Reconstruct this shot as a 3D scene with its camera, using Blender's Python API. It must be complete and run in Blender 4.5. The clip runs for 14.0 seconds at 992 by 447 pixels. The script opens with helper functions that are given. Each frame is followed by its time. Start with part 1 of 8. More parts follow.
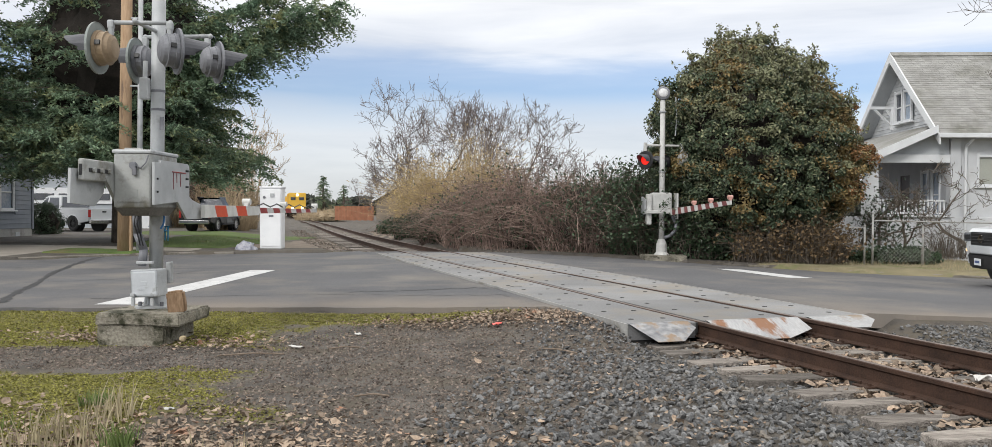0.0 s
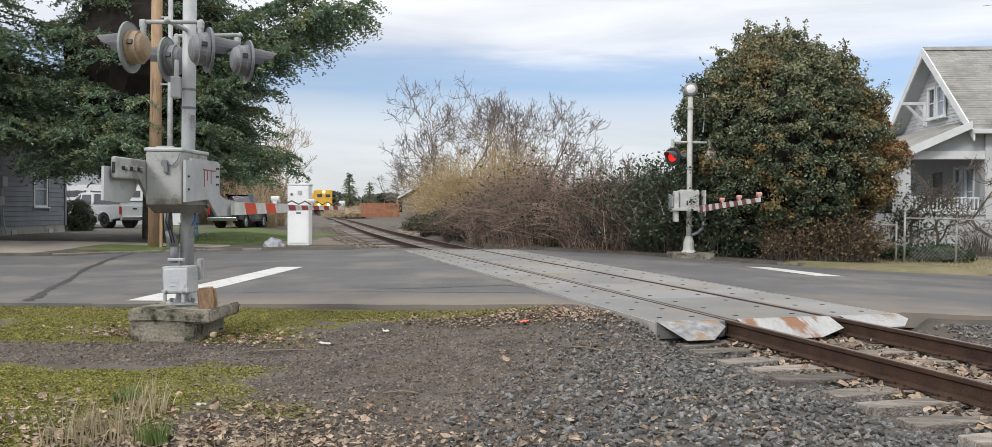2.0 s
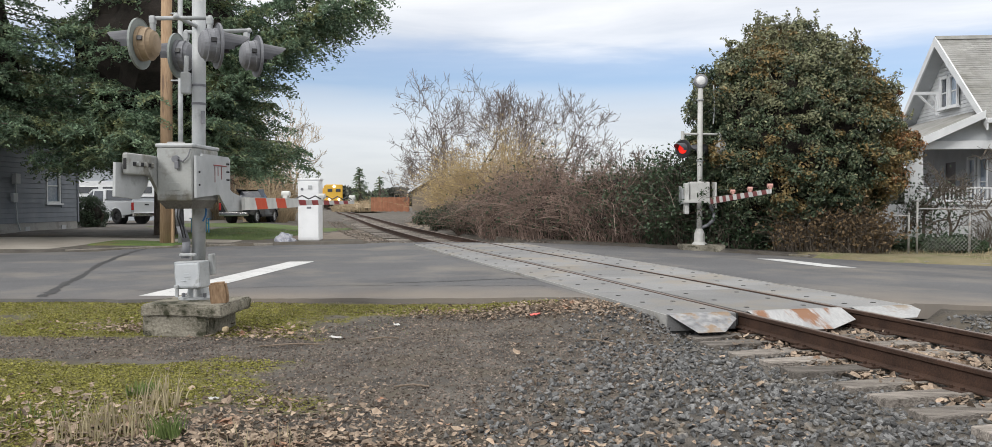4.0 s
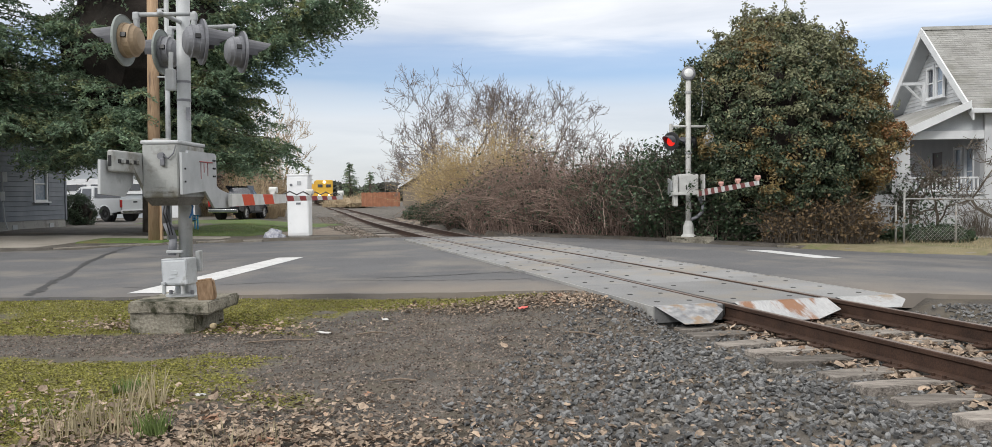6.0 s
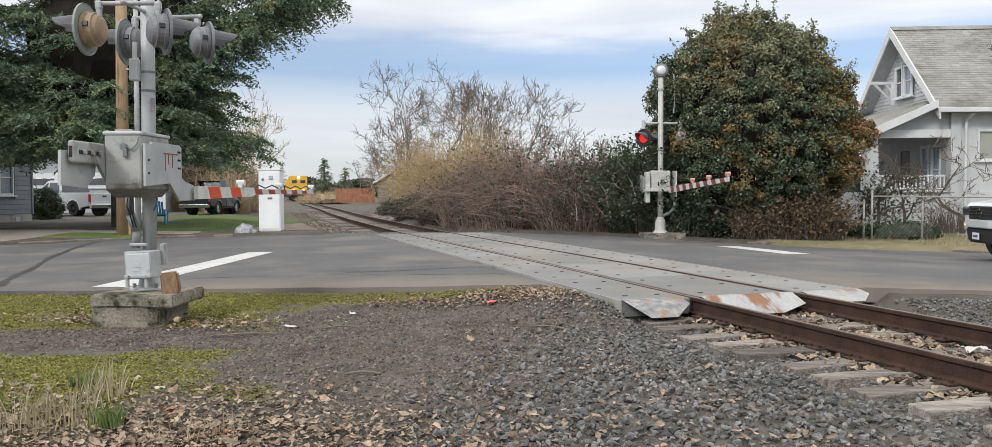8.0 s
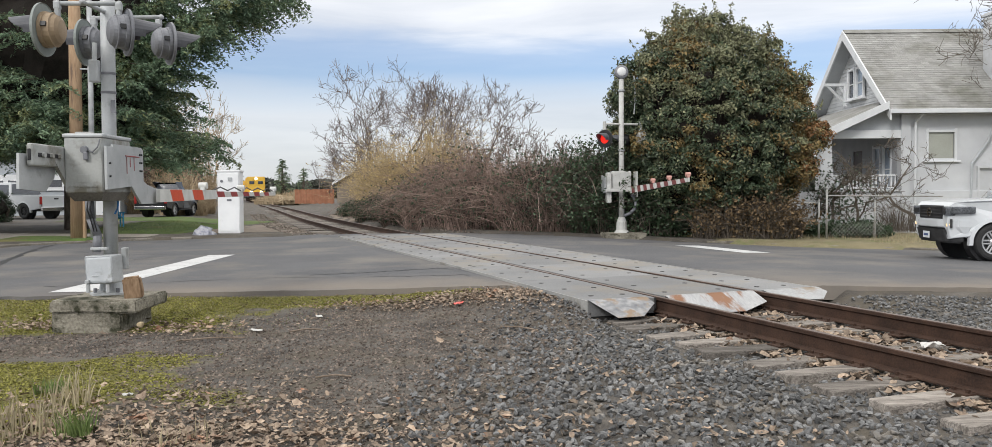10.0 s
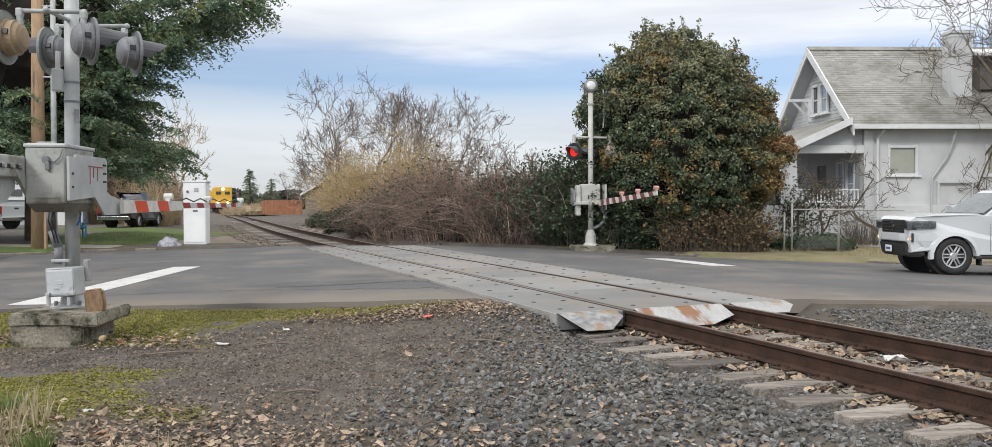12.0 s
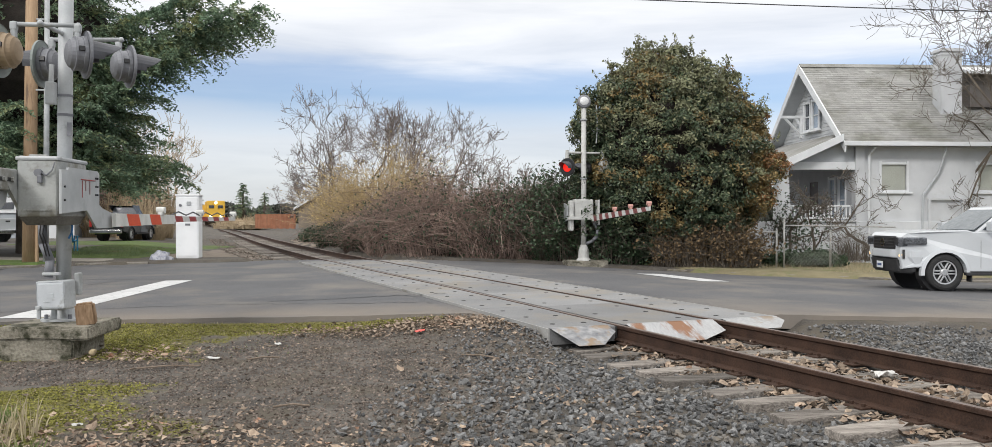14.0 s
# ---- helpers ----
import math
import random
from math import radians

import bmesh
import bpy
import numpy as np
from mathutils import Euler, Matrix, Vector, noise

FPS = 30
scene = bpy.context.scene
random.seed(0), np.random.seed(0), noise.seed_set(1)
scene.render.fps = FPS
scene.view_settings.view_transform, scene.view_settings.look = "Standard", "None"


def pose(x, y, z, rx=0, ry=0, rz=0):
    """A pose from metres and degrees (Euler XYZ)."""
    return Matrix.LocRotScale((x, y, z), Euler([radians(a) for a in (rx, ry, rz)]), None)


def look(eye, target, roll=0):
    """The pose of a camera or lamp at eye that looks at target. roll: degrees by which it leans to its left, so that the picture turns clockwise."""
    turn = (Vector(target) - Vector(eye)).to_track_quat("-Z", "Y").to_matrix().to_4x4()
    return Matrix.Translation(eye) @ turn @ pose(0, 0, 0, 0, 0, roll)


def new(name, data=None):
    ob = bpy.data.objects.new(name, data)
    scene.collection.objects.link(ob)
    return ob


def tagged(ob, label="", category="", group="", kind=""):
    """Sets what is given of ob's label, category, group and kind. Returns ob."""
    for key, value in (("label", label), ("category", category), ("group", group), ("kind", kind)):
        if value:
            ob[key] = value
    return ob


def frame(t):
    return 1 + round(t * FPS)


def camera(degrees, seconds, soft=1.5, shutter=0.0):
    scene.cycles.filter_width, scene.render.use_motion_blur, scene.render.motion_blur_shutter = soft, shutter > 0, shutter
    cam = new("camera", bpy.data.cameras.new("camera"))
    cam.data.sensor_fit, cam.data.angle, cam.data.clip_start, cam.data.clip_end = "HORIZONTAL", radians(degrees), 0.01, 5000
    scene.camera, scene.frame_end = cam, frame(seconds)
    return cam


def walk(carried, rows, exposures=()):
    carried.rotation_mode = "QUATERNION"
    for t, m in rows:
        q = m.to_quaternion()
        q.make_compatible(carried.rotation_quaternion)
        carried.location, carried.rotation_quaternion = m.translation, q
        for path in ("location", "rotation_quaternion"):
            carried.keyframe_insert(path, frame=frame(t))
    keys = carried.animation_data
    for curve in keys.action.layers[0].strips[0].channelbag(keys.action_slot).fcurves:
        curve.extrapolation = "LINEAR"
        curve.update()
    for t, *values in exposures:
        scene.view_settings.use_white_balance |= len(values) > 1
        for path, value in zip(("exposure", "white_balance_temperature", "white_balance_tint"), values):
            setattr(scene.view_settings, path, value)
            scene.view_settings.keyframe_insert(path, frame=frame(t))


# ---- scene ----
cam = camera(62.0, 14.0, soft=0.6)
# seconds, place, then yaw, pitch and roll in degrees
PATH = [
    (0.0, 0.000, 0.000, 1.600, 0.000, -0.834, -0.400),
    (0.5, -0.012, 0.019, 1.607, 0.359, -0.887, -0.464),
    (1.0, -0.023, 0.031, 1.611, 0.831, -0.983, -0.481),
    (1.5, -0.027, 0.018, 1.610, 1.331, -1.077, -0.514),
    (2.0, -0.034, 0.016, 1.607, 1.734, -1.061, -0.425),
    (2.5, -0.034, 0.008, 1.605, 2.024, -1.158, -0.359),
    (3.0, -0.032, 0.014, 1.604, 2.401, -1.249, -0.346),
    (5.5, -0.013, 0.013, 1.607, 2.023, -1.888, 0.471),
    (6.0, 0.022, -0.005, 1.604, 1.807, -1.931, 0.501),
    (6.5, 0.077, -0.008, 1.588, 1.545, -2.036, 0.408),
    (7.0, 0.105, -0.020, 1.584, 1.344, -2.107, 0.236),
    (7.5, 0.117, -0.007, 1.568, 0.861, -2.106, 0.264),
    (8.0, 0.115, 0.013, 1.563, 0.146, -2.156, 0.232),
    (10.5, 0.018, -0.041, 1.588, -3.314, -2.145, 0.474),
    (11.0, 0.020, -0.031, 1.590, -3.921, -1.825, 0.408),
    (11.5, 0.016, -0.020, 1.594, -4.304, -1.636, 0.235),
    (12.0, 0.024, -0.026, 1.599, -4.753, -1.356, 0.155),
    (12.5, 0.022, -0.021, 1.597, -4.987, -1.032, 0.070),
    (13.0, 0.022, -0.030, 1.596, -5.083, -0.751, -0.077),
    (13.5, 0.027, -0.028, 1.600, -5.204, -0.495, -0.055),
    (14.0, 0.034, -0.045, 1.598, -5.201, -0.325, -0.073),
]
walk(cam, [(t, pose(x, y, z, 90 + p, r, w)) for t, x, y, z, w, p, r in PATH])

# ---- sky and sun ----
world = bpy.data.worlds.new("sky")
scene.world = world
world.use_nodes = True
wn, wl = world.node_tree.nodes, world.node_tree.links
wn.clear()


def wnode(kind, **props):
    n = wn.new(kind)
    for k, v in props.items():
        n.inputs[k].default_value = v
    return n


SUN_EL, SUN_AZ = 34.0, 215.0
sky = wn.new("ShaderNodeTexSky")
sky.sky_type, sky.sun_disc = "NISHITA", False
sky.sun_elevation, sky.sun_rotation = radians(SUN_EL), radians(SUN_AZ)
coord = wn.new("ShaderNodeTexCoord")
sep = wn.new("ShaderNodeSeparateXYZ")
wl.new(coord.outputs["Generated"], sep.inputs[0])
# cloud layers, stretched along the horizon
stretch = wn.new("ShaderNodeMapping")
stretch.inputs["Scale"].default_value = (1.3, 1.3, 11.0)
wl.new(coord.outputs["Generated"], stretch.inputs[0])
puffs = wnode("ShaderNodeTexNoise", Scale=2.2, Detail=7.0, Roughness=0.55, Distortion=0.3)
wl.new(stretch.outputs[0], puffs.inputs["Vector"])
wob = wn.new("ShaderNodeMath")
wob.operation = "MULTIPLY_ADD"
wob.inputs[1].default_value, wob.inputs[2].default_value = 0.06, -0.03
wl.new(puffs.outputs["Fac"], wob.inputs[0])
lift = wn.new("ShaderNodeMath")
lift.operation = "ADD"
wl.new(sep.outputs[2], lift.inputs[0])
wl.new(wob.outputs[0], lift.inputs[1])
# how thick the cloud is at each height: thin in a clear gap above the hills
cover = wn.new("ShaderNodeValToRGB")
cover.color_ramp.elements[0].position = 0.0
cover.color_ramp.elements[0].color = (0.72, 0.72, 0.72, 1)
cover.color_ramp.elements[1].position = 1.0
cover.color_ramp.elements[1].color = (1, 1, 1, 1)
for pos, v in ((0.09, 0.78), (0.118, 0.48), (0.142, 0.16), (0.164, 0.28), (0.188, 0.82), (0.25, 0.97)):
    e = cover.color_ramp.elements.new(pos)
    e.color = (v, v, v, 1)
wl.new(lift.outputs[0], cover.inputs[0])
deck = wn.new("ShaderNodeValToRGB")
deck.color_ramp.elements[0].position = 0.3
deck.color_ramp.elements[0].color = (0.80, 0.825, 0.87, 1)
deck.color_ramp.elements[1].position = 0.62
deck.color_ramp.elements[1].color = (1.0, 1.01, 1.03, 1)
wl.new(puffs.outputs["Fac"], deck.inputs[0])
# an overcast deck is brighter overhead
top = wn.new("ShaderNodeMapRange")
top.inputs["From Min"].default_value, top.inputs["From Max"].default_value = 0.28, 0.8
top.inputs["To Min"].default_value, top.inputs["To Max"].default_value = 1.0, 1.75
wl.new(sep.outputs[2], top.inputs["Value"])
warm = wn.new("ShaderNodeMix")
warm.data_type = "RGBA"
warm.inputs[7].default_value = (0.93, 0.92, 0.90, 1)
high = wn.new("ShaderNodeMapRange")
high.inputs["From Min"].default_value, high.inputs["From Max"].default_value = 0.3, 0.6
wl.new(sep.outputs[2], high.inputs["Value"])
wl.new(high.outputs[0], warm.inputs[0])
wl.new(deck.outputs[0], warm.inputs[6])
bright = wn.new("ShaderNodeVectorMath")
bright.operation = "SCALE"
wl.new(warm.outputs[2], bright.inputs[0])
wl.new(top.outputs[0], bright.inputs["Scale"])
clear = wn.new("ShaderNodeVectorMath")
clear.operation = "MULTIPLY"
clear.inputs[1].default_value = (0.085, 0.098, 0.122)
wl.new(sky.outputs[0], clear.inputs[0])
mixsky = wn.new("ShaderNodeMix")
mixsky.data_type = "RGBA"
wl.new(cover.outputs[0], mixsky.inputs[0])
wl.new(clear.outputs[0], mixsky.inputs[6])
wl.new(bright.outputs[0], mixsky.inputs[7])
bg = wn.new("ShaderNodeBackground")
# the overcast thins and dulls towards the horizon
low_sky = wn.new("ShaderNodeMapRange")
low_sky.inputs["From Min"].default_value, low_sky.inputs["From Max"].default_value = 0.0, 0.17
low_sky.inputs["To Min"].default_value, low_sky.inputs["To Max"].default_value = 0.8, 1.0
wl.new(sep.outputs[2], low_sky.inputs["Value"])
wl.new(low_sky.outputs[0], bg.inputs[1])
wl.new(mixsky.outputs[2], bg.inputs[0])
wout = wn.new("ShaderNodeOutputWorld")
wl.new(bg.outputs[0], wout.inputs[0])

sun = new("sun", bpy.data.lights.new("sun", "SUN"))
sun.data.energy, sun.data.angle, sun.data.color = 1.5, radians(12), (1.0, 0.975, 0.94)
az, el = radians(SUN_AZ), radians(SUN_EL)
sun.matrix_world = look((math.sin(az) * math.cos(el) * 50, math.cos(az) * math.cos(el) * 50, math.sin(el) * 50), (0, 0, 0))
scene.view_settings.exposure = 0.08


# ---- materials ----
def material(name, dark, light, scale=6.0, rough=0.8, metal=0.0, bump=0.2, fine=60.0, spots=None, spot_scale=3.0,
             spot_at=(0.55, 0.68), each=0.0, island=0.0, spec=0.4, stretch=(1, 1, 1), dist=0.02, trans=0.0, grain=1.0):
    """A node material: two colours mixed by coarse and fine noise, optional spots of a third colour, bump, and a
    change of lightness from object to object (each) or from piece to piece of one mesh (island)."""
    m = bpy.data.materials.new(name)
    m.use_nodes = True
    nt = m.node_tree
    n, l = nt.nodes, nt.links
    b = n["Principled BSDF"]
    tc = n.new("ShaderNodeTexCoord")
    mp = n.new("ShaderNodeMapping")
    mp.inputs["Scale"].default_value = stretch
    geo = n.new("ShaderNodeNewGeometry")
    l.new(geo.outputs["Position"], mp.inputs[0])
    a = n.new("ShaderNodeTexNoise")
    a.inputs["Scale"].default_value, a.inputs["Detail"].default_value = scale, 5
    c = n.new("ShaderNodeTexNoise")
    c.inputs["Scale"].default_value, c.inputs["Detail"].default_value = fine, 3
    l.new(mp.outputs[0], a.inputs["Vector"])
    l.new(mp.outputs[0], c.inputs["Vector"])
    add = n.new("ShaderNodeMath")
    add.operation = "MULTIPLY_ADD"
    l.new(c.outputs["Fac"], add.inputs[0])
    add.inputs[1].default_value = grain
    l.new(a.outputs["Fac"], add.inputs[2])
    mr = n.new("ShaderNodeMapRange")
    mid_, half_ = 0.5 + 0.5 * grain, 0.32 * (0.6 + 0.4 * grain)
    mr.inputs["From Min"].default_value, mr.inputs["From Max"].default_value = mid_ - half_, mid_ + half_
    l.new(add.outputs[0], mr.inputs["Value"])
    mix = n.new("ShaderNodeMix")
    mix.data_type = "RGBA"
    mix.inputs[6].default_value, mix.inputs[7].default_value = (*dark, 1), (*light, 1)
    l.new(mr.outputs[0], mix.inputs[0])
    out = mix.outputs[2]
    if spots:
        sp = n.new("ShaderNodeTexNoise")
        sp.inputs["Scale"].default_value, sp.inputs["Detail"].default_value = spot_scale, 6
        sp.inputs["Roughness"].default_value = 0.65
        l.new(mp.outputs[0], sp.inputs["Vector"])
        sr = n.new("ShaderNodeMapRange")
        sr.inputs["From Min"].default_value, sr.inputs["From Max"].default_value = spot_at
        l.new(sp.outputs["Fac"], sr.inputs["Value"])
        mix2 = n.new("ShaderNodeMix")
        mix2.data_type = "RGBA"
        l.new(sr.outputs[0], mix2.inputs[0])
        l.new(out, mix2.inputs[6])
        mix2.inputs[7].default_value = (*spots, 1)
        out = mix2.outputs[2]
    if each or island:
        hsv = n.new("ShaderNodeHueSaturation")
        rnd = n.new("ShaderNodeMapRange")
        amount = each or island
        rnd.inputs["To Min"].default_value, rnd.inputs["To Max"].default_value = 1 - amount, 1 + amount
        if each:
            info = n.new("ShaderNodeObjectInfo")
            l.new(info.outputs["Random"], rnd.inputs["Value"])
        else:
            l.new(geo.outputs["Random Per Island"], rnd.inputs["Value"])
        l.new(rnd.outputs[0], hsv.inputs["Value"])
        l.new(out, hsv.inputs["Color"])
        out = hsv.outputs[0]
    l.new(out, b.inputs["Base Color"])
    b.inputs["Roughness"].default_value, b.inputs["Metallic"].default_value = rough, metal
    b.inputs["Specular IOR Level"].default_value = spec
    if bump:
        bp = n.new("ShaderNodeBump")
        bp.inputs["Strength"].default_value, bp.inputs["Distance"].default_value = bump, dist
        l.new(add.outputs[0], bp.inputs["Height"])
        l.new(bp.outputs[0], b.inputs["Normal"])
    if trans:
        tr = n.new("ShaderNodeBsdfTranslucent")
        ms = n.new("ShaderNodeMixShader")
        ms.inputs[0].default_value = trans
        l.new(out, tr.inputs[0])
        l.new(b.outputs[0], ms.inputs[1])
        l.new(tr.outputs[0], ms.inputs[2])
        l.new(ms.outputs[0], n["Material Output"].inputs[0])
    return m


ASPHALT = material("asphalt", (0.08, 0.08, 0.085), (0.122, 0.122, 0.127), 0.5, 0.85, 0, 0.5, 90, (0.185, 0.17, 0.15), 0.4, (0.48, 0.72), dist=0.012)
GROUND = material("earth", (0.03, 0.027, 0.024), (0.17, 0.152, 0.133), 2.0, 0.95, 0, 0.9, 85, (0.10, 0.085, 0.065), 1.2, (0.5, 0.6))
CONCRETE = material("concrete", (0.30, 0.30, 0.29), (0.42, 0.41, 0.39), 1.2, 0.85, 0, 0.25, 40, (0.22, 0.21, 0.2), 1.5)
RUST = material("rail_rust", (0.032, 0.019, 0.014), (0.09, 0.05, 0.034), 5, 0.75, 0.3, 0.3, 60)
WORN_STEEL = material("worn_steel", (0.25, 0.22, 0.2), (0.4, 0.37, 0.35), 6, 0.35, 0.9, 0.05, 80)
GALV = material("grey_paint", (0.33, 0.345, 0.355), (0.48, 0.495, 0.505), 3, 0.5, 0.1, 0.06, 50, (0.30, 0.31, 0.31), 4, grain=0.2)
WHITE_PAINT = material("white_paint", (0.66, 0.66, 0.65), (0.80, 0.80, 0.79), 2, 0.6, 0, 0.05, 60, grain=0.2)
TIE_WOOD = material("tie_wood", (0.075, 0.064, 0.055), (0.35, 0.315, 0.28), 4, 0.9, 0, 0.9, 30, each=0.4, stretch=(0.35, 4, 2))


# ---- building helpers ----
def obox(bm, centre, size, m=None):
    """A box into bm, turned by the matrix m about its centre."""
    r = bmesh.ops.create_cube(bm, size=1.0, matrix=Matrix.Translation(centre) @ (m or Matrix()) @ Matrix.Diagonal((*size, 1)))
    return r["verts"]


def bbox(bm, centre, size, bevel=0.01, m=None, seg=2):
    """A box with bevelled edges."""
    vs = obox(bm, centre, size, m)
    es = list({e for v in vs for e in v.link_edges})
    bmesh.ops.bevel(bm, geom=es, offset=bevel, segments=seg, affect="EDGES", profile=0.6)


def rod(bm, a, b, r1, r2=None, seg=12, caps=True):
    """A round bar from a to b."""
    a, b = Vector(a), Vector(b)
    d = b - a
    m = Matrix.Translation((a + b) / 2) @ d.to_track_quat("Z", "Y").to_matrix().to_4x4()
    bmesh.ops.create_cone(bm, cap_ends=caps, segments=seg, radius1=r1, radius2=r1 if r2 is None else r2, depth=d.length, matrix=m)


def tube(bm, pts, r, seg=8):
    """A bent pipe along pts."""
    for p, q in zip(pts[:-1], pts[1:]):
        rod(bm, p, q, r, r, seg)
    for p in pts[1:-1]:
        bmesh.ops.create_uvsphere(bm, u_segments=seg, v_segments=6, radius=r, matrix=Matrix.Translation(p))


def extrude_outline(bm, pts, depth):
    """A flat outline (3D points in one plane) thickened by the vector depth."""
    depth = Vector(depth)
    a = [bm.verts.new(p) for p in pts]
    b = [bm.verts.new(Vector(p) + depth) for p in pts]
    bm.faces.new(a)
    bm.faces.new(b[::-1])
    k = len(pts)
    for i in range(k):
        bm.faces.new((a[i], b[i], b[(i + 1) % k], a[(i + 1) % k]))
    bmesh.ops.recalc_face_normals(bm, faces=bm.faces)


def lathe(bm, profile, m, seg=24, caps=True):
    """Turns (radius, height) pairs round the local z axis of m."""
    rings = []
    for r, h in profile:
        rings.append([bm.verts.new(m @ Vector((r * math.cos(i / seg * math.tau), r * math.sin(i / seg * math.tau), h))) for i in range(seg)])
    for p, q in zip(rings[:-1], rings[1:]):
        for i in range(seg):
            bm.faces.new((p[i], p[(i + 1) % seg], q[(i + 1) % seg], q[i]))
    if caps and profile[0][0] > 0.002:
        bm.faces.new(rings[0][::-1])
    if caps and profile[-1][0] > 0.002:
        bm.faces.new(rings[-1])


def finish(bm, name, mat_, smooth=False):
    me = bpy.data.meshes.new(name)
    bm.to_mesh(me)
    bm.free()
    me.materials.append(mat_)
    if smooth:
        for p in me.polygons:
            p.use_smooth = True
    return me


def part(name, bm, mat_, parent, label="", smooth=False):
    """Links bm as one mesh object under parent, in the parent's own axes."""
    ob = new(name, finish(bm, name, mat_, smooth))
    ob.parent = parent
    if label:
        tagged(ob, label)
    return ob


def thing(name, label, category, m=None, group="", kind=""):
    ob = tagged(new(name), label, category, group, kind)
    ob.empty_display_size = 0.3
    ob.matrix_world = m or Matrix()
    return ob


def solid(name, bm, mat_, label, category="", kind="", smooth=False, m=None, group=""):
    ob = tagged(new(name, finish(bm, name, mat_, smooth)), label, category, group, kind)
    if m:
        ob.matrix_world = m
    return ob


def cloud(name, verts, faces, mats, parent=None, smooth=False, slots=None):
    """A mesh object from arrays, for leaves, twigs and stones."""
    me = bpy.data.meshes.new(name)
    me.from_pydata(verts if isinstance(verts, list) else verts.tolist(), [], faces if isinstance(faces, list) else faces.tolist())
    for m in mats if isinstance(mats, (list, tuple)) else [mats]:
        me.materials.append(m)
    if slots is not None:
        me.polygons.foreach_set("material_index", np.asarray(slots, dtype=np.int32))
    if smooth:
        me.polygons.foreach_set("use_smooth", np.ones(len(me.polygons), dtype=bool))
    ob = new(name, me)
    if parent:
        ob.parent = parent
    return ob


RNG = np.random.default_rng(7)


def leaf_faces(centres, normals, length, width, up=None, rng=RNG, fold=0.25):
    """Leaves: kites of two folded triangles each, with a random turn about their normals."""
    k = len(centres)
    n = normals / (np.linalg.norm(normals, axis=1, keepdims=True) + 1e-9)
    ref = rng.normal(size=(k, 3)) if up is None else up + 0.25 * rng.normal(size=(k, 3))
    t = ref - n * np.sum(ref * n, axis=1, keepdims=True)
    t /= np.linalg.norm(t, axis=1, keepdims=True) + 1e-9
    s = np.cross(n, t)
    ln = (length * rng.uniform(0.7, 1.3, k))[:, None]
    wd = (width * rng.uniform(0.7, 1.3, k))[:, None]
    v = np.empty((k, 4, 3))
    v[:, 0] = centres - t * ln * 0.5
    v[:, 1] = centres + s * wd * 0.5 + n * wd * fold
    v[:, 2] = centres + t * ln * 0.5
    v[:, 3] = centres - s * wd * 0.5 + n * wd * fold
    base = np.arange(k)[:, None] * 4
    f = np.concatenate([base + [0, 1, 2], base + [0, 2, 3]], axis=1).reshape(-1, 3)
    return v.reshape(-1, 3), f


def strand_mesh(strands, radii):
    """Thin three-sided stems. strands: (count, points, 3); radii: (count, points)."""
    k, p, _ = strands.shape
    d = np.gradient(strands, axis=1)
    d /= np.linalg.norm(d, axis=2, keepdims=True) + 1e-9
    ref = np.where(np.abs(d[..., 2:3]) > 0.9, np.array([1.0, 0, 0]), np.array([0, 0, 1.0]))
    a = np.cross(d, ref)
    a /= np.linalg.norm(a, axis=2, keepdims=True) + 1e-9
    b = np.cross(d, a)
    ring = []
    for i in range(3):
        w = i / 3 * math.tau
        ring.append(strands + (a * math.cos(w) + b * math.sin(w)) * radii[..., None])
    v = np.stack(ring, axis=2).reshape(-1, 3)
    idx = np.arange(k * p * 3).reshape(k, p, 3)
    f = []
    for i in range(3):
        j = (i + 1) % 3
        f.append(np.stack([idx[:, :-1, i], idx[:, :-1, j], idx[:, 1:, j], idx[:, 1:, i]], axis=-1).reshape(-1, 4))
    return v, np.concatenate(f)


# ---- plan ----
# the near rail's line, x against y; the far rail runs 1.505 m to its right, square to it
RAIL_Y = np.array([-30, -6, 5.4, 14.4, 26.0, 40.4, 73, 120, 177, 260, 420], float)
RAIL_X = np.array([15.4, 7.72, 4.07, 1.24, -2.62, -7.0, -15.9, -28.9, -44.7, -67.6, -112], float)
RAIL_TOP = 0.25


def rail_x(y):
    """A smooth curve through the plan's points of the near rail."""
    y = np.asarray(y, float)
    i = np.clip(np.searchsorted(RAIL_Y, y) - 1, 0, len(RAIL_Y) - 2)
    slope = np.gradient(RAIL_X, RAIL_Y)
    h = RAIL_Y[i + 1] - RAIL_Y[i]
    t = (y - RAIL_Y[i]) / h
    return ((1 + 2 * t) * (1 - t) ** 2 * RAIL_X[i] + t * (1 - t) ** 2 * h * slope[i]
            + t * t * (3 - 2 * t) * RAIL_X[i + 1] + t * t * (t - 1) * h * slope[i + 1])


def track_u(x, y):
    """How far a place lies to the right of the track's middle."""
    s = (rail_x(np.asarray(y) + 0.5) - rail_x(np.asarray(y) - 0.5))
    return (np.asarray(x) - rail_x(y)) / np.sqrt(1 + s * s) - 0.7525


def track_at(y, u):
    """The place u to the right of the track's middle, on the line that crosses the near rail at y, and the track's heading."""
    s = float(rail_x(y + 0.5) - rail_x(y - 0.5))
    q = math.sqrt(1 + s * s)
    return Vector((float(rail_x(y)) + (u + 0.7525) / q, y - s * (u + 0.7525) / q, 0)), math.degrees(math.atan(-s))


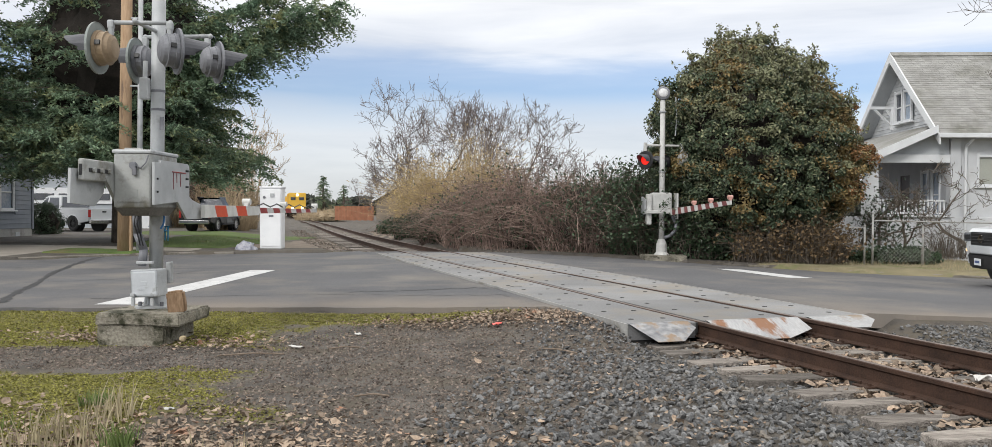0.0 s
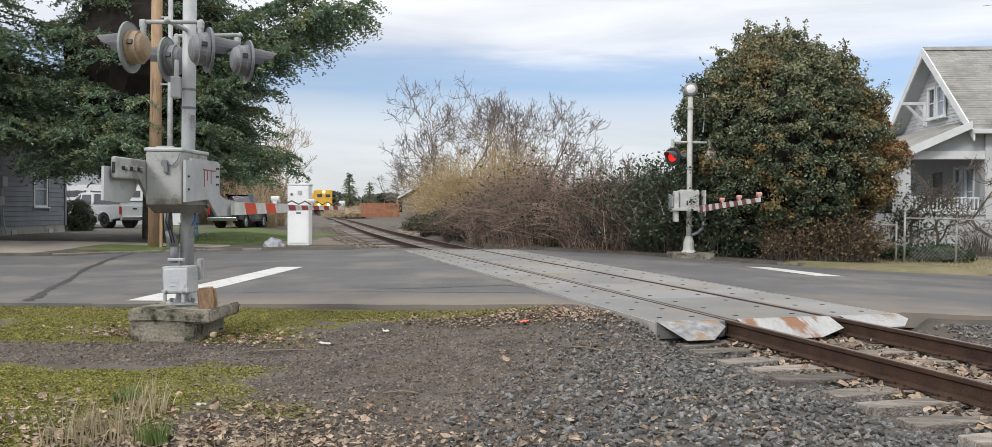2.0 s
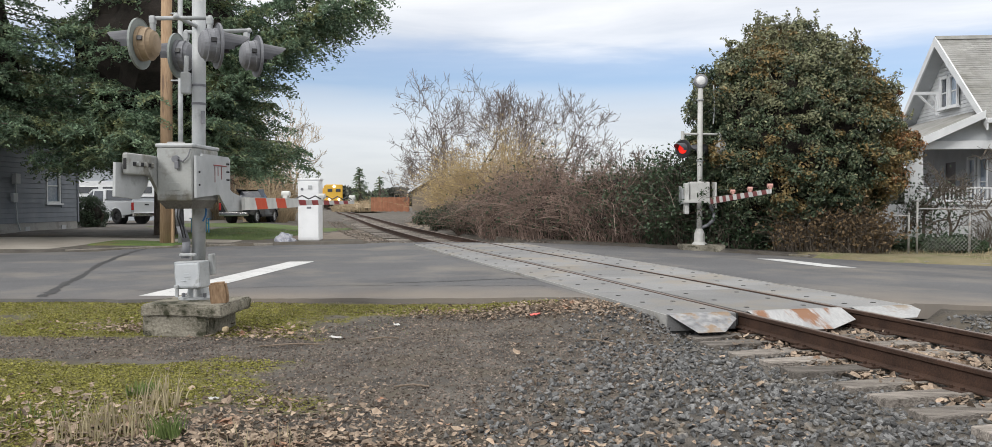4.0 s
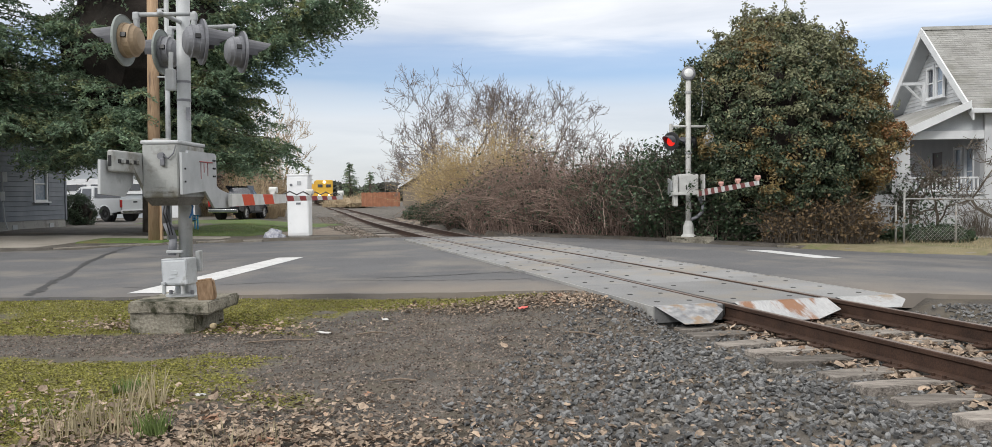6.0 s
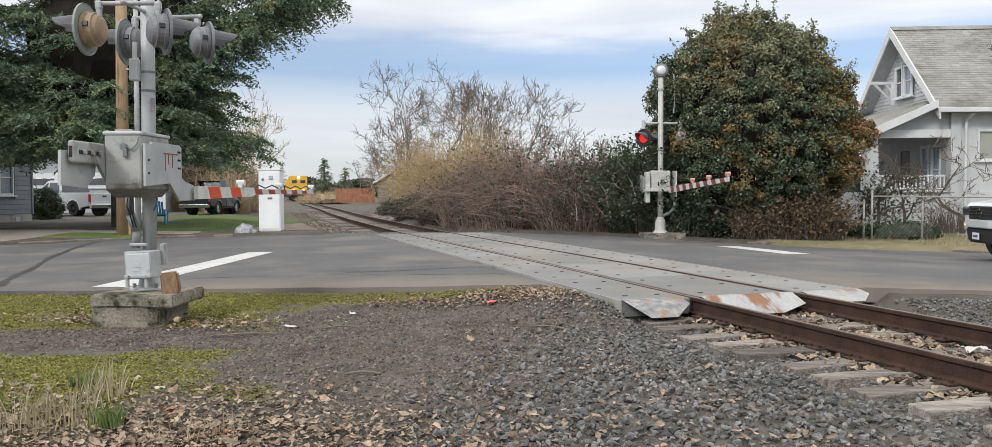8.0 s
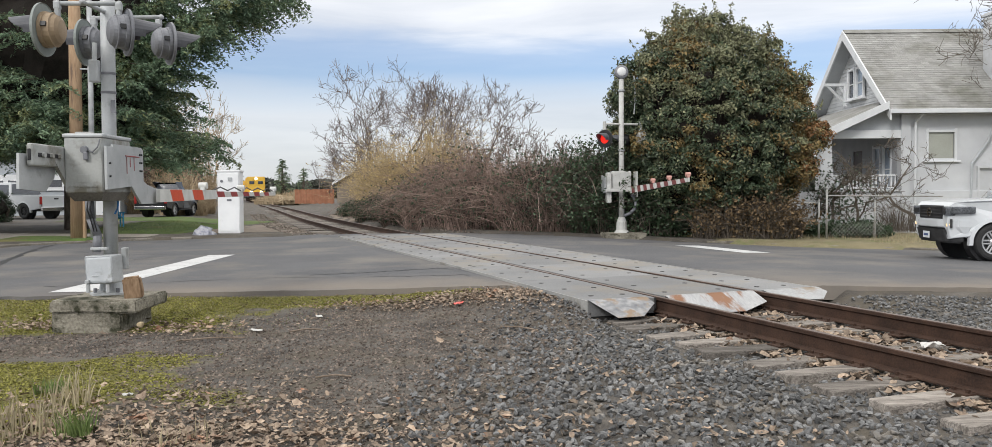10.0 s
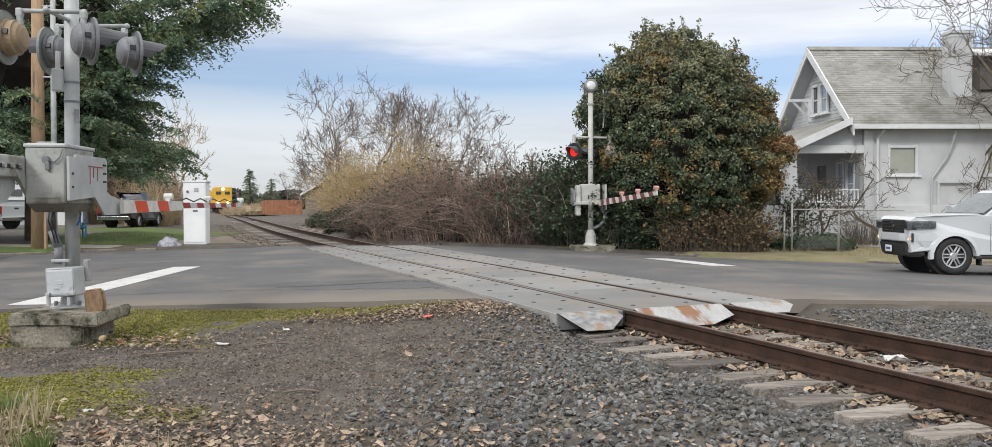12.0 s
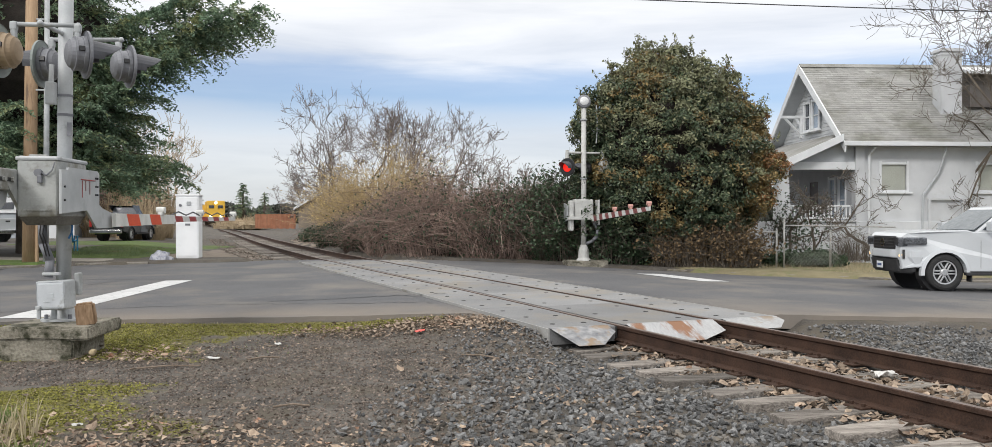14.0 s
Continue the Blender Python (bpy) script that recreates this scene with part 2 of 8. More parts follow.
NEAR_X = np.array([-60, -6, 1, 5.5, 14, 60], float)
NEAR_Y = np.array([13.4, 12.0, 11.95, 11.35, 10.6, 6.6], float)
FAR_X = np.array([-60, -16, -13.6, -12.4, -10, -6, -3, 1.5, 6.6, 13.3, 60], float)
FAR_Y = np.array([23.6, 23.3, 23.9, 25.3, 26.9, 27.4, 28.2, 27.4, 24.4, 22.2, 10.5], float)


def road_z(x, y):
    """The road's height: a hump at the crossing, falling off to both sides."""
    u = track_u(x, y)
    far = np.clip((np.asarray(y) - 12) / 14, 0, 1)
    left = np.interp(-u, [1.3, 3.5, 7, 12, 40], [0.25, 0.2, 0.17, 0.13, 0.1]) - 0.03 * far * np.clip((-u - 2) / 4, 0, 1)
    right = np.interp(u, [1.3, 3.5, 6, 9.7, 14, 40], [0.25, 0.2, 0.16, 0.06, -0.06, -0.5]) - 0.12 * far * np.clip((u - 5) / 5, 0, 1)
    return np.where(u < 0, left, right)


def ground_z(x, y):
    """The height of the open ground."""
    x, y = np.asarray(x, float), np.asarray(y, float)
    u = track_u(x, y)
    bed = np.interp(np.abs(u), [0, 1.35, 1.7, 2.6], [0.0, -0.01, -0.01, 0.0])
    near = np.interp(x, FAR_X, FAR_Y)
    z = bed + np.clip((y - near) / 30, 0, 1) * np.where(u < 0, 0.12, 0.1)
    side = np.interp(x, NEAR_X, NEAR_Y)
    # rises to the road's near edge, and carries the verge beyond the far kerb
    edge = np.clip(1 - (side - y) / 1.6, 0, 1)
    z = np.where((y <= side), z + edge ** 2 * np.maximum(road_z(x, side) - np.interp(x, [-4.5, -2.5, 0.6, 1.2], [0.045, 0.09, 0.11, 0.05]) - z, -0.3) * np.clip((np.abs(u) - 1.5) / 1.0, 0, 1), z)
    verge = road_z(x, near) + np.where(np.abs(u) < 3.0, 0.0, 0.08)
    back = np.clip(1 - (y - near) / 25, 0, 1)
    z = np.where(y >= near, z * (1 - back) + verge * back, z)
    z = z + np.where(u < -4, 0.27 * np.clip((y - near - 1.5) / 8, 0, 1) * np.clip((-u - 4) / 3, 0, 1) * np.clip((140 - y) / 60, 0, 1), 0.0)
    inside = (y > side) & (y < near)
    z = np.where(inside, road_z(x, y) - 0.06, z)
    track = (np.abs(u) < 2.2) & ((y < side) | (y > near))
    z = np.where(track, np.interp(np.abs(u), [0, 1.35, 2.2], [0.0, -0.01, -0.01]), z)
    # earth and leaves banked against the deck's near corner
    bank = np.clip((y - 9.2) / 1.0, 0, 1) * np.clip((-u - 1.76) / 0.05, 0, 1) * np.clip((3.6 + u) / 1.2, 0, 1)
    z = np.where((y < side) & (u < -1.7), np.maximum(z, z + bank * np.maximum(0.19 - z, 0)), z)
    return z


def sheet(name, xs, ys, zf, mat_):
    X, Y = np.meshgrid(xs, ys)
    Z = zf(X, Y)
    v = np.stack([X, Y, Z], axis=-1).reshape(-1, 3)
    k = len(xs)
    i = (np.arange(len(ys) - 1)[:, None] * k + np.arange(k - 1)[None, :]).reshape(-1, 1)
    f = np.concatenate([i, i + 1, i + 1 + k, i + k], axis=1)
    return cloud(name, v, f, mat_, smooth=True)


# ---- ground, road, crossing ----
gx = np.concatenate([[-2500, -900, -300, -120], np.arange(-60, -12, 2), np.arange(-12, 3, 0.125), np.arange(3, 14, 0.25), np.arange(14, 60, 2), [120, 300, 900, 2500]])
gy = np.concatenate([[-900, -200, -60, -20, -6], np.arange(-2, 4, 0.5), np.arange(4, 12.5, 0.125), np.arange(12.5, 14, 0.25), np.arange(14, 32, 0.5), np.arange(32, 80, 3), [100, 150, 220, 300, 600, 1200, 3000]])


def mossy(x, y):
    """How mossy the ground is: two stretches beside the path, with ragged rims."""
    n = np.array([noise.noise(Vector((a * 0.9, b * 1.1, 3.3))) + 0.5 * noise.noise(Vector((a * 3, b * 3, 1.1))) for a, b in zip(np.ravel(x), np.ravel(y))]).reshape(np.shape(x))
    side = np.interp(x, NEAR_X, NEAR_Y)
    a = np.minimum((y - 9.3) / 0.6, np.maximum((-2.2 - x) / 1.6, (y - 11.1 - 0.1 * (x + 3)) / 0.3))
    a = np.minimum(a, (1.2 - x) / 1.0)
    b = np.minimum((8.2 - y) / 0.7, (np.interp(y, [4, 5.5, 6.6, 8.2], [-3.0, -2.4, -1.7, -2.3]) - x) / 1.5)
    b = np.minimum(b, (y - 4.6) / 1.4)
    m = np.maximum(np.clip(a, -1, 1.0), np.clip(b, -1, 1.0)) + 0.9 * n
    return np.where((y < side) & (y > 3) & (x > -14), np.clip(m, 0, 1), 0.0)


# moss shows through the earth by the ground's own moss value
gn, gl = GROUND.node_tree.nodes, GROUND.node_tree.links
gb = gn["Principled BSDF"]
old = gb.inputs["Base Color"].links[0].from_socket
att = gn.new("ShaderNodeAttribute")
att.attribute_name = "moss"
mn = gn.new("ShaderNodeTexNoise")
mn.inputs["Scale"].default_value, mn.inputs["Detail"].default_value = 9.0, 6
gpos = gn.new("ShaderNodeNewGeometry")
gl.new(gpos.outputs["Position"], mn.inputs["Vector"])
ms_ = gn.new("ShaderNodeMath")
ms_.operation = "ADD"
gl.new(att.outputs["Fac"], ms_.inputs[0])
gl.new(mn.outputs["Fac"], ms_.inputs[1])
mr_ = gn.new("ShaderNodeMapRange")
mr_.inputs["From Min"].default_value, mr_.inputs["From Max"].default_value = 0.72, 1.02
gl.new(ms_.outputs[0], mr_.inputs["Value"])
mc = gn.new("ShaderNodeValToRGB")
mc.color_ramp.elements[0].position, mc.color_ramp.elements[0].color = 0.35, (0.085, 0.08, 0.028, 1)
mc.color_ramp.elements[1].position, mc.color_ramp.elements[1].color = 0.62, (0.19, 0.172, 0.05, 1)
mn2 = gn.new("ShaderNodeTexNoise")
mn2.inputs["Scale"].default_value, mn2.inputs["Detail"].default_value = 26.0, 5
gl.new(gpos.outputs["Position"], mn2.inputs["Vector"])
gl.new(mn2.outputs["Fac"], mc.inputs[0])
mm = gn.new("ShaderNodeMix")
mm.data_type = "RGBA"
gl.new(mr_.outputs[0], mm.inputs[0])
gl.new(old, mm.inputs[6])
gl.new(mc.outputs[0], mm.inputs[7])
gl.new(mm.outputs[2], gb.inputs["Base Color"])

ground = tagged(sheet("ground", gx, gy, ground_z, GROUND), "gravel and mossy earth beside the railway line", "ground", kind="structure")

GXm, GYm = np.meshgrid(gx, gy)
moss_at = ground.data.attributes.new("moss", "FLOAT", "POINT")
moss_at.data.foreach_set("value", mossy(GXm, GYm).ravel().astype(np.float32))

rx = np.concatenate([np.arange(-60, -12, 3), np.arange(-12, 8, 0.12), np.arange(8, 16, 0.4), np.arange(16, 61, 3)])
rv = np.linspace(0, 1, 40)
RXg, RVg = np.meshgrid(rx, rv)
ragged = np.array([0.13 * noise.noise(Vector((q * 0.9, 0, 7))) + 0.07 * noise.noise(Vector((q * 3.7, 0, 3))) for q in rx])
ny, fy = np.interp(RXg, NEAR_X, NEAR_Y) + ragged[None, :], np.interp(RXg, FAR_X, FAR_Y)
RYg = ny + (fy - ny) * RVg
RZg = road_z(RXg, RYg) - np.where(np.abs(track_u(RXg, RYg)) < 2.0, 0.03, 0.0)
top_v = np.stack([RXg, RYg, RZg], -1).reshape(-1, 3)
k = len(rx)
ii = (np.arange(len(rv) - 1)[:, None] * k + np.arange(k - 1)[None, :]).reshape(-1, 1)
road_f = np.concatenate([ii, ii + 1, ii + 1 + k, ii + k], axis=1).tolist()
skirt = top_v[:k].copy()
skirt[:, 2] -= 0.2
skirt[:, 1] -= 0.03
nv = len(top_v)
road_f += [[nv + i, nv + i + 1, i + 1, i] for i in range(k - 1)]
road = tagged(cloud("road", np.concatenate([top_v, skirt]), road_f, ASPHALT), "worn grey asphalt street with patched cracks", "road", kind="structure")
# dust and grit lie along the broken near edge
grit = np.array([0.5 + 0.8 * noise.noise(Vector((a * 0.5, b * 1.2, 2.2))) + 0.4 * noise.noise(Vector((a * 2.3, b * 4, 5))) for a, b in zip(RXg.ravel(), RYg.ravel())])
off_edge = (RYg - np.interp(RXg, NEAR_X, NEAR_Y)).ravel()
grit = np.clip(1.25 - off_edge / 1.5, 0, 1) * np.clip(grit + 0.3, 0, 1) * np.clip((RXg.ravel() + 7) / 3, 0.15, 1)
road_grit = road.data.attributes.new("grit", "FLOAT", "POINT")
road_grit.data.foreach_set("value", np.concatenate([grit, grit[:k]]).astype(np.float32))
an, al = ASPHALT.node_tree.nodes, ASPHALT.node_tree.links
ab = an["Principled BSDF"]
plain = ab.inputs["Base Color"].links[0].from_socket
gat = an.new("ShaderNodeAttribute")
gat.attribute_name = "grit"
gmx = an.new("ShaderNodeMix")
gmx.data_type = "RGBA"
gmx.inputs[7].default_value = (0.19, 0.165, 0.14, 1)
al.new(gat.outputs["Fac"], gmx.inputs[0])
al.new(plain, gmx.inputs[6])
al.new(gmx.outputs[2], ab.inputs["Base Color"])


# ---- the track ----
PANEL_Y0, PANEL_Y1 = 10.25, 26.6
track = thing("railway_track", "single railway track with rusty rails on worn ties", "railway track", kind="structure")


def rail(u_mid):
    """One rail: foot, web and head swept along the line."""
    ys = np.concatenate([np.arange(-12, 30, 0.75), np.arange(30, 90, 3), np.arange(90, 330, 10)])
    prof = [(-0.075, 0.06), (0.075, 0.06), (0.075, 0.072), (0.012, 0.092), (0.010, 0.195), (0.036, 0.21), (0.036, 0.243), (0.028, 0.25),
            (-0.028, 0.25), (-0.036, 0.243), (-0.036, 0.21), (-0.010, 0.195), (-0.012, 0.092), (-0.075, 0.072)]
    v, f, slots = [], [], []
    q = len(prof)
    for y in ys:
        for du, z in prof:
            p, _ = track_at(float(y), u_mid + du)
            v.append((p.x, p.y, z))
    for i in range(len(ys) - 1):
        for j in range(q):
            a, b = i * q + j, i * q + (j + 1) % q
            f.append((a, b, b + q, a + q))
            slots.append(1 if j == 7 else 0)
    return cloud("rail", v, f, [RUST, RAIL_HEAD], track, slots=slots)


RAIL_HEAD = material("rail_head", (0.12, 0.085, 0.07), (0.24, 0.19, 0.165), 5, 0.45, 0.6, 0.05, 80)
rail(-0.7525)
rail(0.7525)

tie_bm = bmesh.new()
bbox(tie_bm, (0, 0, 0), (3.02, 0.23, 0.16), 0.008, seg=1)
TIE_MESH = finish(tie_bm, "tie", TIE_WOOD)
plate_bm = bmesh.new()
bbox(plate_bm, (0, 0, 0), (0.36, 0.19, 0.018), 0.003, seg=1)
for sx in (-0.12, 0.12):
    for sy in (-0.06, 0.06):
        obox(plate_bm, (sx, sy, 0.02), (0.025, 0.025, 0.03))
PLATE_MESH = finish(plate_bm, "tie_plate", RUST)
rt = random.Random(3)
y = -2.6
while y < 78:
    if not PANEL_Y0 + 0.05 < y < PANEL_Y1:
        p, head = track_at(y, -0.14 + rt.uniform(-0.09, 0.09))
        ob = new("tie", TIE_MESH)
        ob.parent = track
        ob.matrix_world = pose(p.x, p.y, -0.026 + rt.uniform(-0.012, 0.01), rt.uniform(-2, 2), rt.uniform(-0.8, 0.8), head + rt.uniform(-3, 3))
        if y < 12:
            for u in (-0.7525, 0.7525):
                p, head = track_at(y, u)
                ob = new("tie_plate", PLATE_MESH)
                ob.parent = track
                ob.matrix_world = pose(p.x, p.y, 0.058, 0, 0, head)
    y += 0.5 + rt.uniform(-0.03, 0.03)

# ---- the crossing's panels ----
PANEL = material("panel_concrete", (0.15, 0.152, 0.156), (0.25, 0.25, 0.25), 0.9, 0.8, 0, 0.25, 45, (0.235, 0.21, 0.175), 0.8, (0.48, 0.66), each=0.12)
EDGE_BEAM = material("edge_concrete", (0.24, 0.24, 0.235), (0.38, 0.375, 0.36), 1.5, 0.85, 0, 0.2, 40, (0.2, 0.18, 0.15), 2)
# dark rubber and holes, also the painted shade below the deflector plates
RUBBER_SHADE = material("rubber_and_shade", (0.025, 0.025, 0.025), (0.05, 0.048, 0.045), 6, 0.9)
RAMP = material("ramp_steel", (0.25, 0.255, 0.265), (0.44, 0.44, 0.44), 3, 0.55, 0.1, 0.08, 30, (0.22, 0.10, 0.045), 2.4, (0.47, 0.56), stretch=(1.8, 0.35, 0.5))
RAMP_PALE = material("ramp_pale_steel", (0.27, 0.275, 0.28), (0.42, 0.42, 0.42), 3, 0.55, 0.1, 0.08, 30, (0.25, 0.2, 0.15), 2.4, (0.54, 0.64))
RAMP_GREY = material("ramp_grey_steel", (0.12, 0.125, 0.14), (0.36, 0.36, 0.36), 5, 0.55, 0.15, 0.08, 14, (0.25, 0.18, 0.12), 4.0, (0.5, 0.6))
crossing = thing("level_crossing_deck", "grey concrete panels set between and beside the rails", "crossing deck", kind="structure")
NP = 7
for a, b, rows in ((-1.74, -0.815, (-1.5, -1.05)), (-0.64, 0.64, (-0.42, 0.42)), (0.815, 1.74, (1.05, 1.5))):
    for i in range(NP):
        y0 = PANEL_Y0 + (PANEL_Y1 - PANEL_Y0) * i / NP + 0.008
        y1 = PANEL_Y0 + (PANEL_Y1 - PANEL_Y0) * (i + 1) / NP - 0.008
        bm = bmesh.new()
        tops = [track_at(y0, a)[0], track_at(y0, b)[0], track_at(y1, b)[0], track_at(y1, a)[0]]
        dz = 0.246 + rt.uniform(-0.004, 0.003)
        extrude_outline(bm, [(p.x, p.y, dz) for p in tops], (0, 0, -0.2))
        es = [e for e in bm.edges if all(abs(v.co.z - dz) < 1e-4 for v in e.verts)]
        bmesh.ops.bevel(bm, geom=es, offset=0.012, segments=1, affect="EDGES")
        pan = part("panel", bm, PANEL, crossing)
        bm = bmesh.new()
        for j in range(3):
            for u in rows:
                p = track_at(y0 + (y1 - y0) * (j + 0.5) / 3, u)[0]
                bmesh.ops.create_cone(bm, cap_ends=True, segments=10, radius1=0.036, radius2=0.036, depth=0.008,
                                      matrix=Matrix.Translation((p.x, p.y, dz + 0.001)))
        part("bolt_holes", bm, RUBBER_SHADE, pan, "dark round lifting holes")
for a, b in ((-0.815, -0.79), (-0.64, -0.7), (0.815, 0.79), (0.64, 0.7), (-1.765, -1.742), (1.742, 1.765)):
    bm = bmesh.new()
    ys = np.linspace(PANEL_Y0, PANEL_Y1, 24)
    zt = 0.238 if abs(a) < 1.5 else 0.25
    for q0, q1 in zip(ys[:-1], ys[1:]):
        pts = [track_at(q0, a)[0], track_at(q0, b)[0], track_at(q1, b)[0], track_at(q1, a)[0]]
        extrude_outline(bm, [(p.x, p.y, zt) for p in pts], (0, 0, -0.15))
    part("rubber_seal" if abs(a) < 1.5 else "edge_beam", bm, RUBBER_SHADE if abs(a) < 1.5 else EDGE_BEAM, crossing)


def ramp(ring, drop, run, mat_, label):
    """A steel deflector plate that slopes down from the deck's end. ring: its corners, across the track and down the slope."""
    bm = bmesh.new()
    y0 = PANEL_Y0 - 0.005
    a, b = ring[0][0], ring[1][0]
    pts = []
    for u, k in ring:
        p = track_at(y0 - run * k, u)[0]
        pts.append((p.x, p.y, 0.256 - drop * k))
    extrude_outline(bm, pts, (0.01, 0.03, -0.012))
    plate = part("ramp_plate", bm, mat_, crossing, label)
    # a folded rim along the deck's end
    bm = bmesh.new()
    p, q = track_at(y0, a)[0], track_at(y0, b)[0]
    p1, q1 = track_at(y0 + 0.05, a)[0], track_at(y0 + 0.05, b)[0]
    extrude_outline(bm, [(p.x, p.y, 0.258), (q.x, q.y, 0.258), (q1.x, q1.y, 0.258), (p1.x, p1.y, 0.258)], (0, 0, -0.006))
    part("plate_rim", bm, mat_, plate)
    # the panel's end below the plate, its shade painted as a dark block
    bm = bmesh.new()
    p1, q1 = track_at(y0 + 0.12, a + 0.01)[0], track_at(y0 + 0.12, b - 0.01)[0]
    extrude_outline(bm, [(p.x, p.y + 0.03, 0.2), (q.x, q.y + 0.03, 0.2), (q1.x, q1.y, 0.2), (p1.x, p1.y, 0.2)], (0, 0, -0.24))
    part("end_block", bm, RUBBER_SHADE, plate, "panel end below the plate, painted dark as shade")


ramp([(-1.74, 0), (-0.93, 0), (-0.9, 0.35), (-1.2, 1), (-1.55, 1)], 0.17, 0.38, RAMP_GREY, "worn grey steel deflector plate with brown stains")
ramp([(-0.66, 0), (0.68, 0), (0.6, 0.6), (0.1, 1), (-0.45, 1), (-0.66, 0.5)], 0.15, 0.6, RAMP, "rust-streaked white steel deflector plate")
ramp([(0.83, 0), (1.74, 0), (1.76, 0.4), (1.5, 1), (0.95, 1)], 0.1, 0.36, RAMP_PALE, "pale steel deflector plate with faint stains")

# ---- stop lines and kerbs ----
ROAD_PAINT = material("road_paint", (0.44, 0.445, 0.45), (0.62, 0.62, 0.615), 3, 0.7, 0, 0.1, 70, (0.30, 0.30, 0.30), 9, (0.6, 0.66))


def stop_line(name, a, b, width):
    """A painted bar across one lane."""
    a, b = Vector(a), Vector(b)
    side = (b - a).orthogonal().normalized() * width / 2
    v, f = [], []
    for i in range(13):
        c = a.lerp(b, i / 12)
        for s in (-1, 1):
            q = c + side * s
            v.append((q.x, q.y, float(road_z(q.x, q.y)) + 0.006))
    for i in range(12):
        f.append((2 * i, 2 * i + 1, 2 * i + 3, 2 * i + 2))
    me = cloud(name, v, f, ROAD_PAINT)
    return tagged(me, "worn white stop line painted on the asphalt", "stop line", kind="structure")


def bar_mesh(name, pts, width, height, mat_, label, base=0.0):
    """A kerb along pts, with its own height."""
    v, f = [], []
    n = len(pts)
    for i, p in enumerate(pts):
        p = Vector(p)
        d = (Vector(pts[min(i + 1, n - 1)]) - Vector(pts[max(i - 1, 0)]))
        s = Vector((-d.y, d.x, 0)).normalized() * width
        for q, z in ((p, base - 0.15), (p, base + height - 0.02), (p + s * 0.12, base + height), (p + s, base + height), (p + s, base - 0.15)):
            v.append((q.x, q.y, p.z + z))
    for i in range(n - 1):
        for j in range(4):
            f.append((i * 5 + j, i * 5 + 5 + j, i * 5 + 6 + j, i * 5 + 1 + j))
    ob = cloud(name, v, f, mat_)
    return tagged(ob, label, "kerb", kind="structure")


stop_line("stop_line", (-5.72, 12.35, 0), (-5.5, 19.5, 0), 0.85)
stop_line("stop_line", (6.85, 18.5, 0), (6.05, 21.4, 0), 1.0)


KERB = material("old_kerb", (0.13, 0.115, 0.095), (0.26, 0.24, 0.21), 2, 0.95, 0, 0.4, 30, (0.10, 0.09, 0.06), 1.5)


def kerb_run(x0, x1, step=0.8):
    return [(x, float(np.interp(x, FAR_X, FAR_Y)), float(road_z(x, np.interp(x, FAR_X, FAR_Y)))) for x in np.arange(x0, x1, step)]


bar_mesh("kerb", kerb_run(-13.8, -8.6, 0.4), 0.16, 0.07, KERB, "weathered concrete kerb along the far side")
bar_mesh("kerb", kerb_run(7.4, 60, 1.2), 0.14, 0.06, KERB, "weathered concrete kerb before the verge")


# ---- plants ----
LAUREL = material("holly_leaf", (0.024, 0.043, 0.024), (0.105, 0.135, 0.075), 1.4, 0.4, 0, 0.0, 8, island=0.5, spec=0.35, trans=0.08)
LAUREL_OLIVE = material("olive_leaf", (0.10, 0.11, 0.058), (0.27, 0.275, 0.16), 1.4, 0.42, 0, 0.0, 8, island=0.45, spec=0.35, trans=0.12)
LAUREL_BRONZE = material("bronze_leaf", (0.14, 0.10, 0.04), (0.32, 0.235, 0.10), 2, 0.45, 0, 0.0, 8, island=0.4, trans=0.14)
LAUREL_RED = material("rusty_leaf", (0.17, 0.085, 0.035), (0.36, 0.19, 0.08), 2, 0.5, 0, 0.0, 8, island=0.4, trans=0.15)
NEEDLE = material("fir_needles", (0.06, 0.11, 0.075), (0.25, 0.345, 0.215), 0.8, 0.6, 0, 0.0, 9, (0.25, 0.265, 0.12), 1.1, (0.5, 0.66), island=0.5, trans=0.28)
BARK = material("bark", (0.06, 0.048, 0.038), (0.15, 0.125, 0.10), 4, 0.95, 0, 0.6, 30)
TWIG = material("bramble_stem", (0.085, 0.056, 0.045), (0.37, 0.27, 0.225), 1.5, 0.85, 0, 0.0, 20, (0.085, 0.055, 0.045), 0.8, island=0.65)
GREY_TWIG = material("bare_twig", (0.11, 0.088, 0.078), (0.23, 0.19, 0.17), 1.5, 0.9, 0, 0.0, 20, island=0.3)
YELLOW_TWIG = material("willow_twig", (0.33, 0.245, 0.135), (0.52, 0.42, 0.27), 1.5, 0.85, 0, 0.0, 20, island=0.3)
STEM_DARK = material("dark_stem", (0.075, 0.06, 0.045), (0.16, 0.135, 0.11), 3, 0.9, 0, 0, 20, island=0.3)
PALE_CANE = material("pale_cane", (0.16, 0.115, 0.095), (0.38, 0.29, 0.24), 1.5, 0.85, 0, 0.0, 20, island=0.5)
IVY = material("ivy_leaf", (0.02, 0.042, 0.02), (0.065, 0.10, 0.05), 1.5, 0.4, 0, 0.0, 8, island=0.4, trans=0.1)
# the shade deep inside crowns and thickets, put into a near-black colour
SHADE_IN = material("inner_shade", (0.012, 0.010, 0.008), (0.03, 0.024, 0.02), 3, 1.0, 0, 0.5, 20)


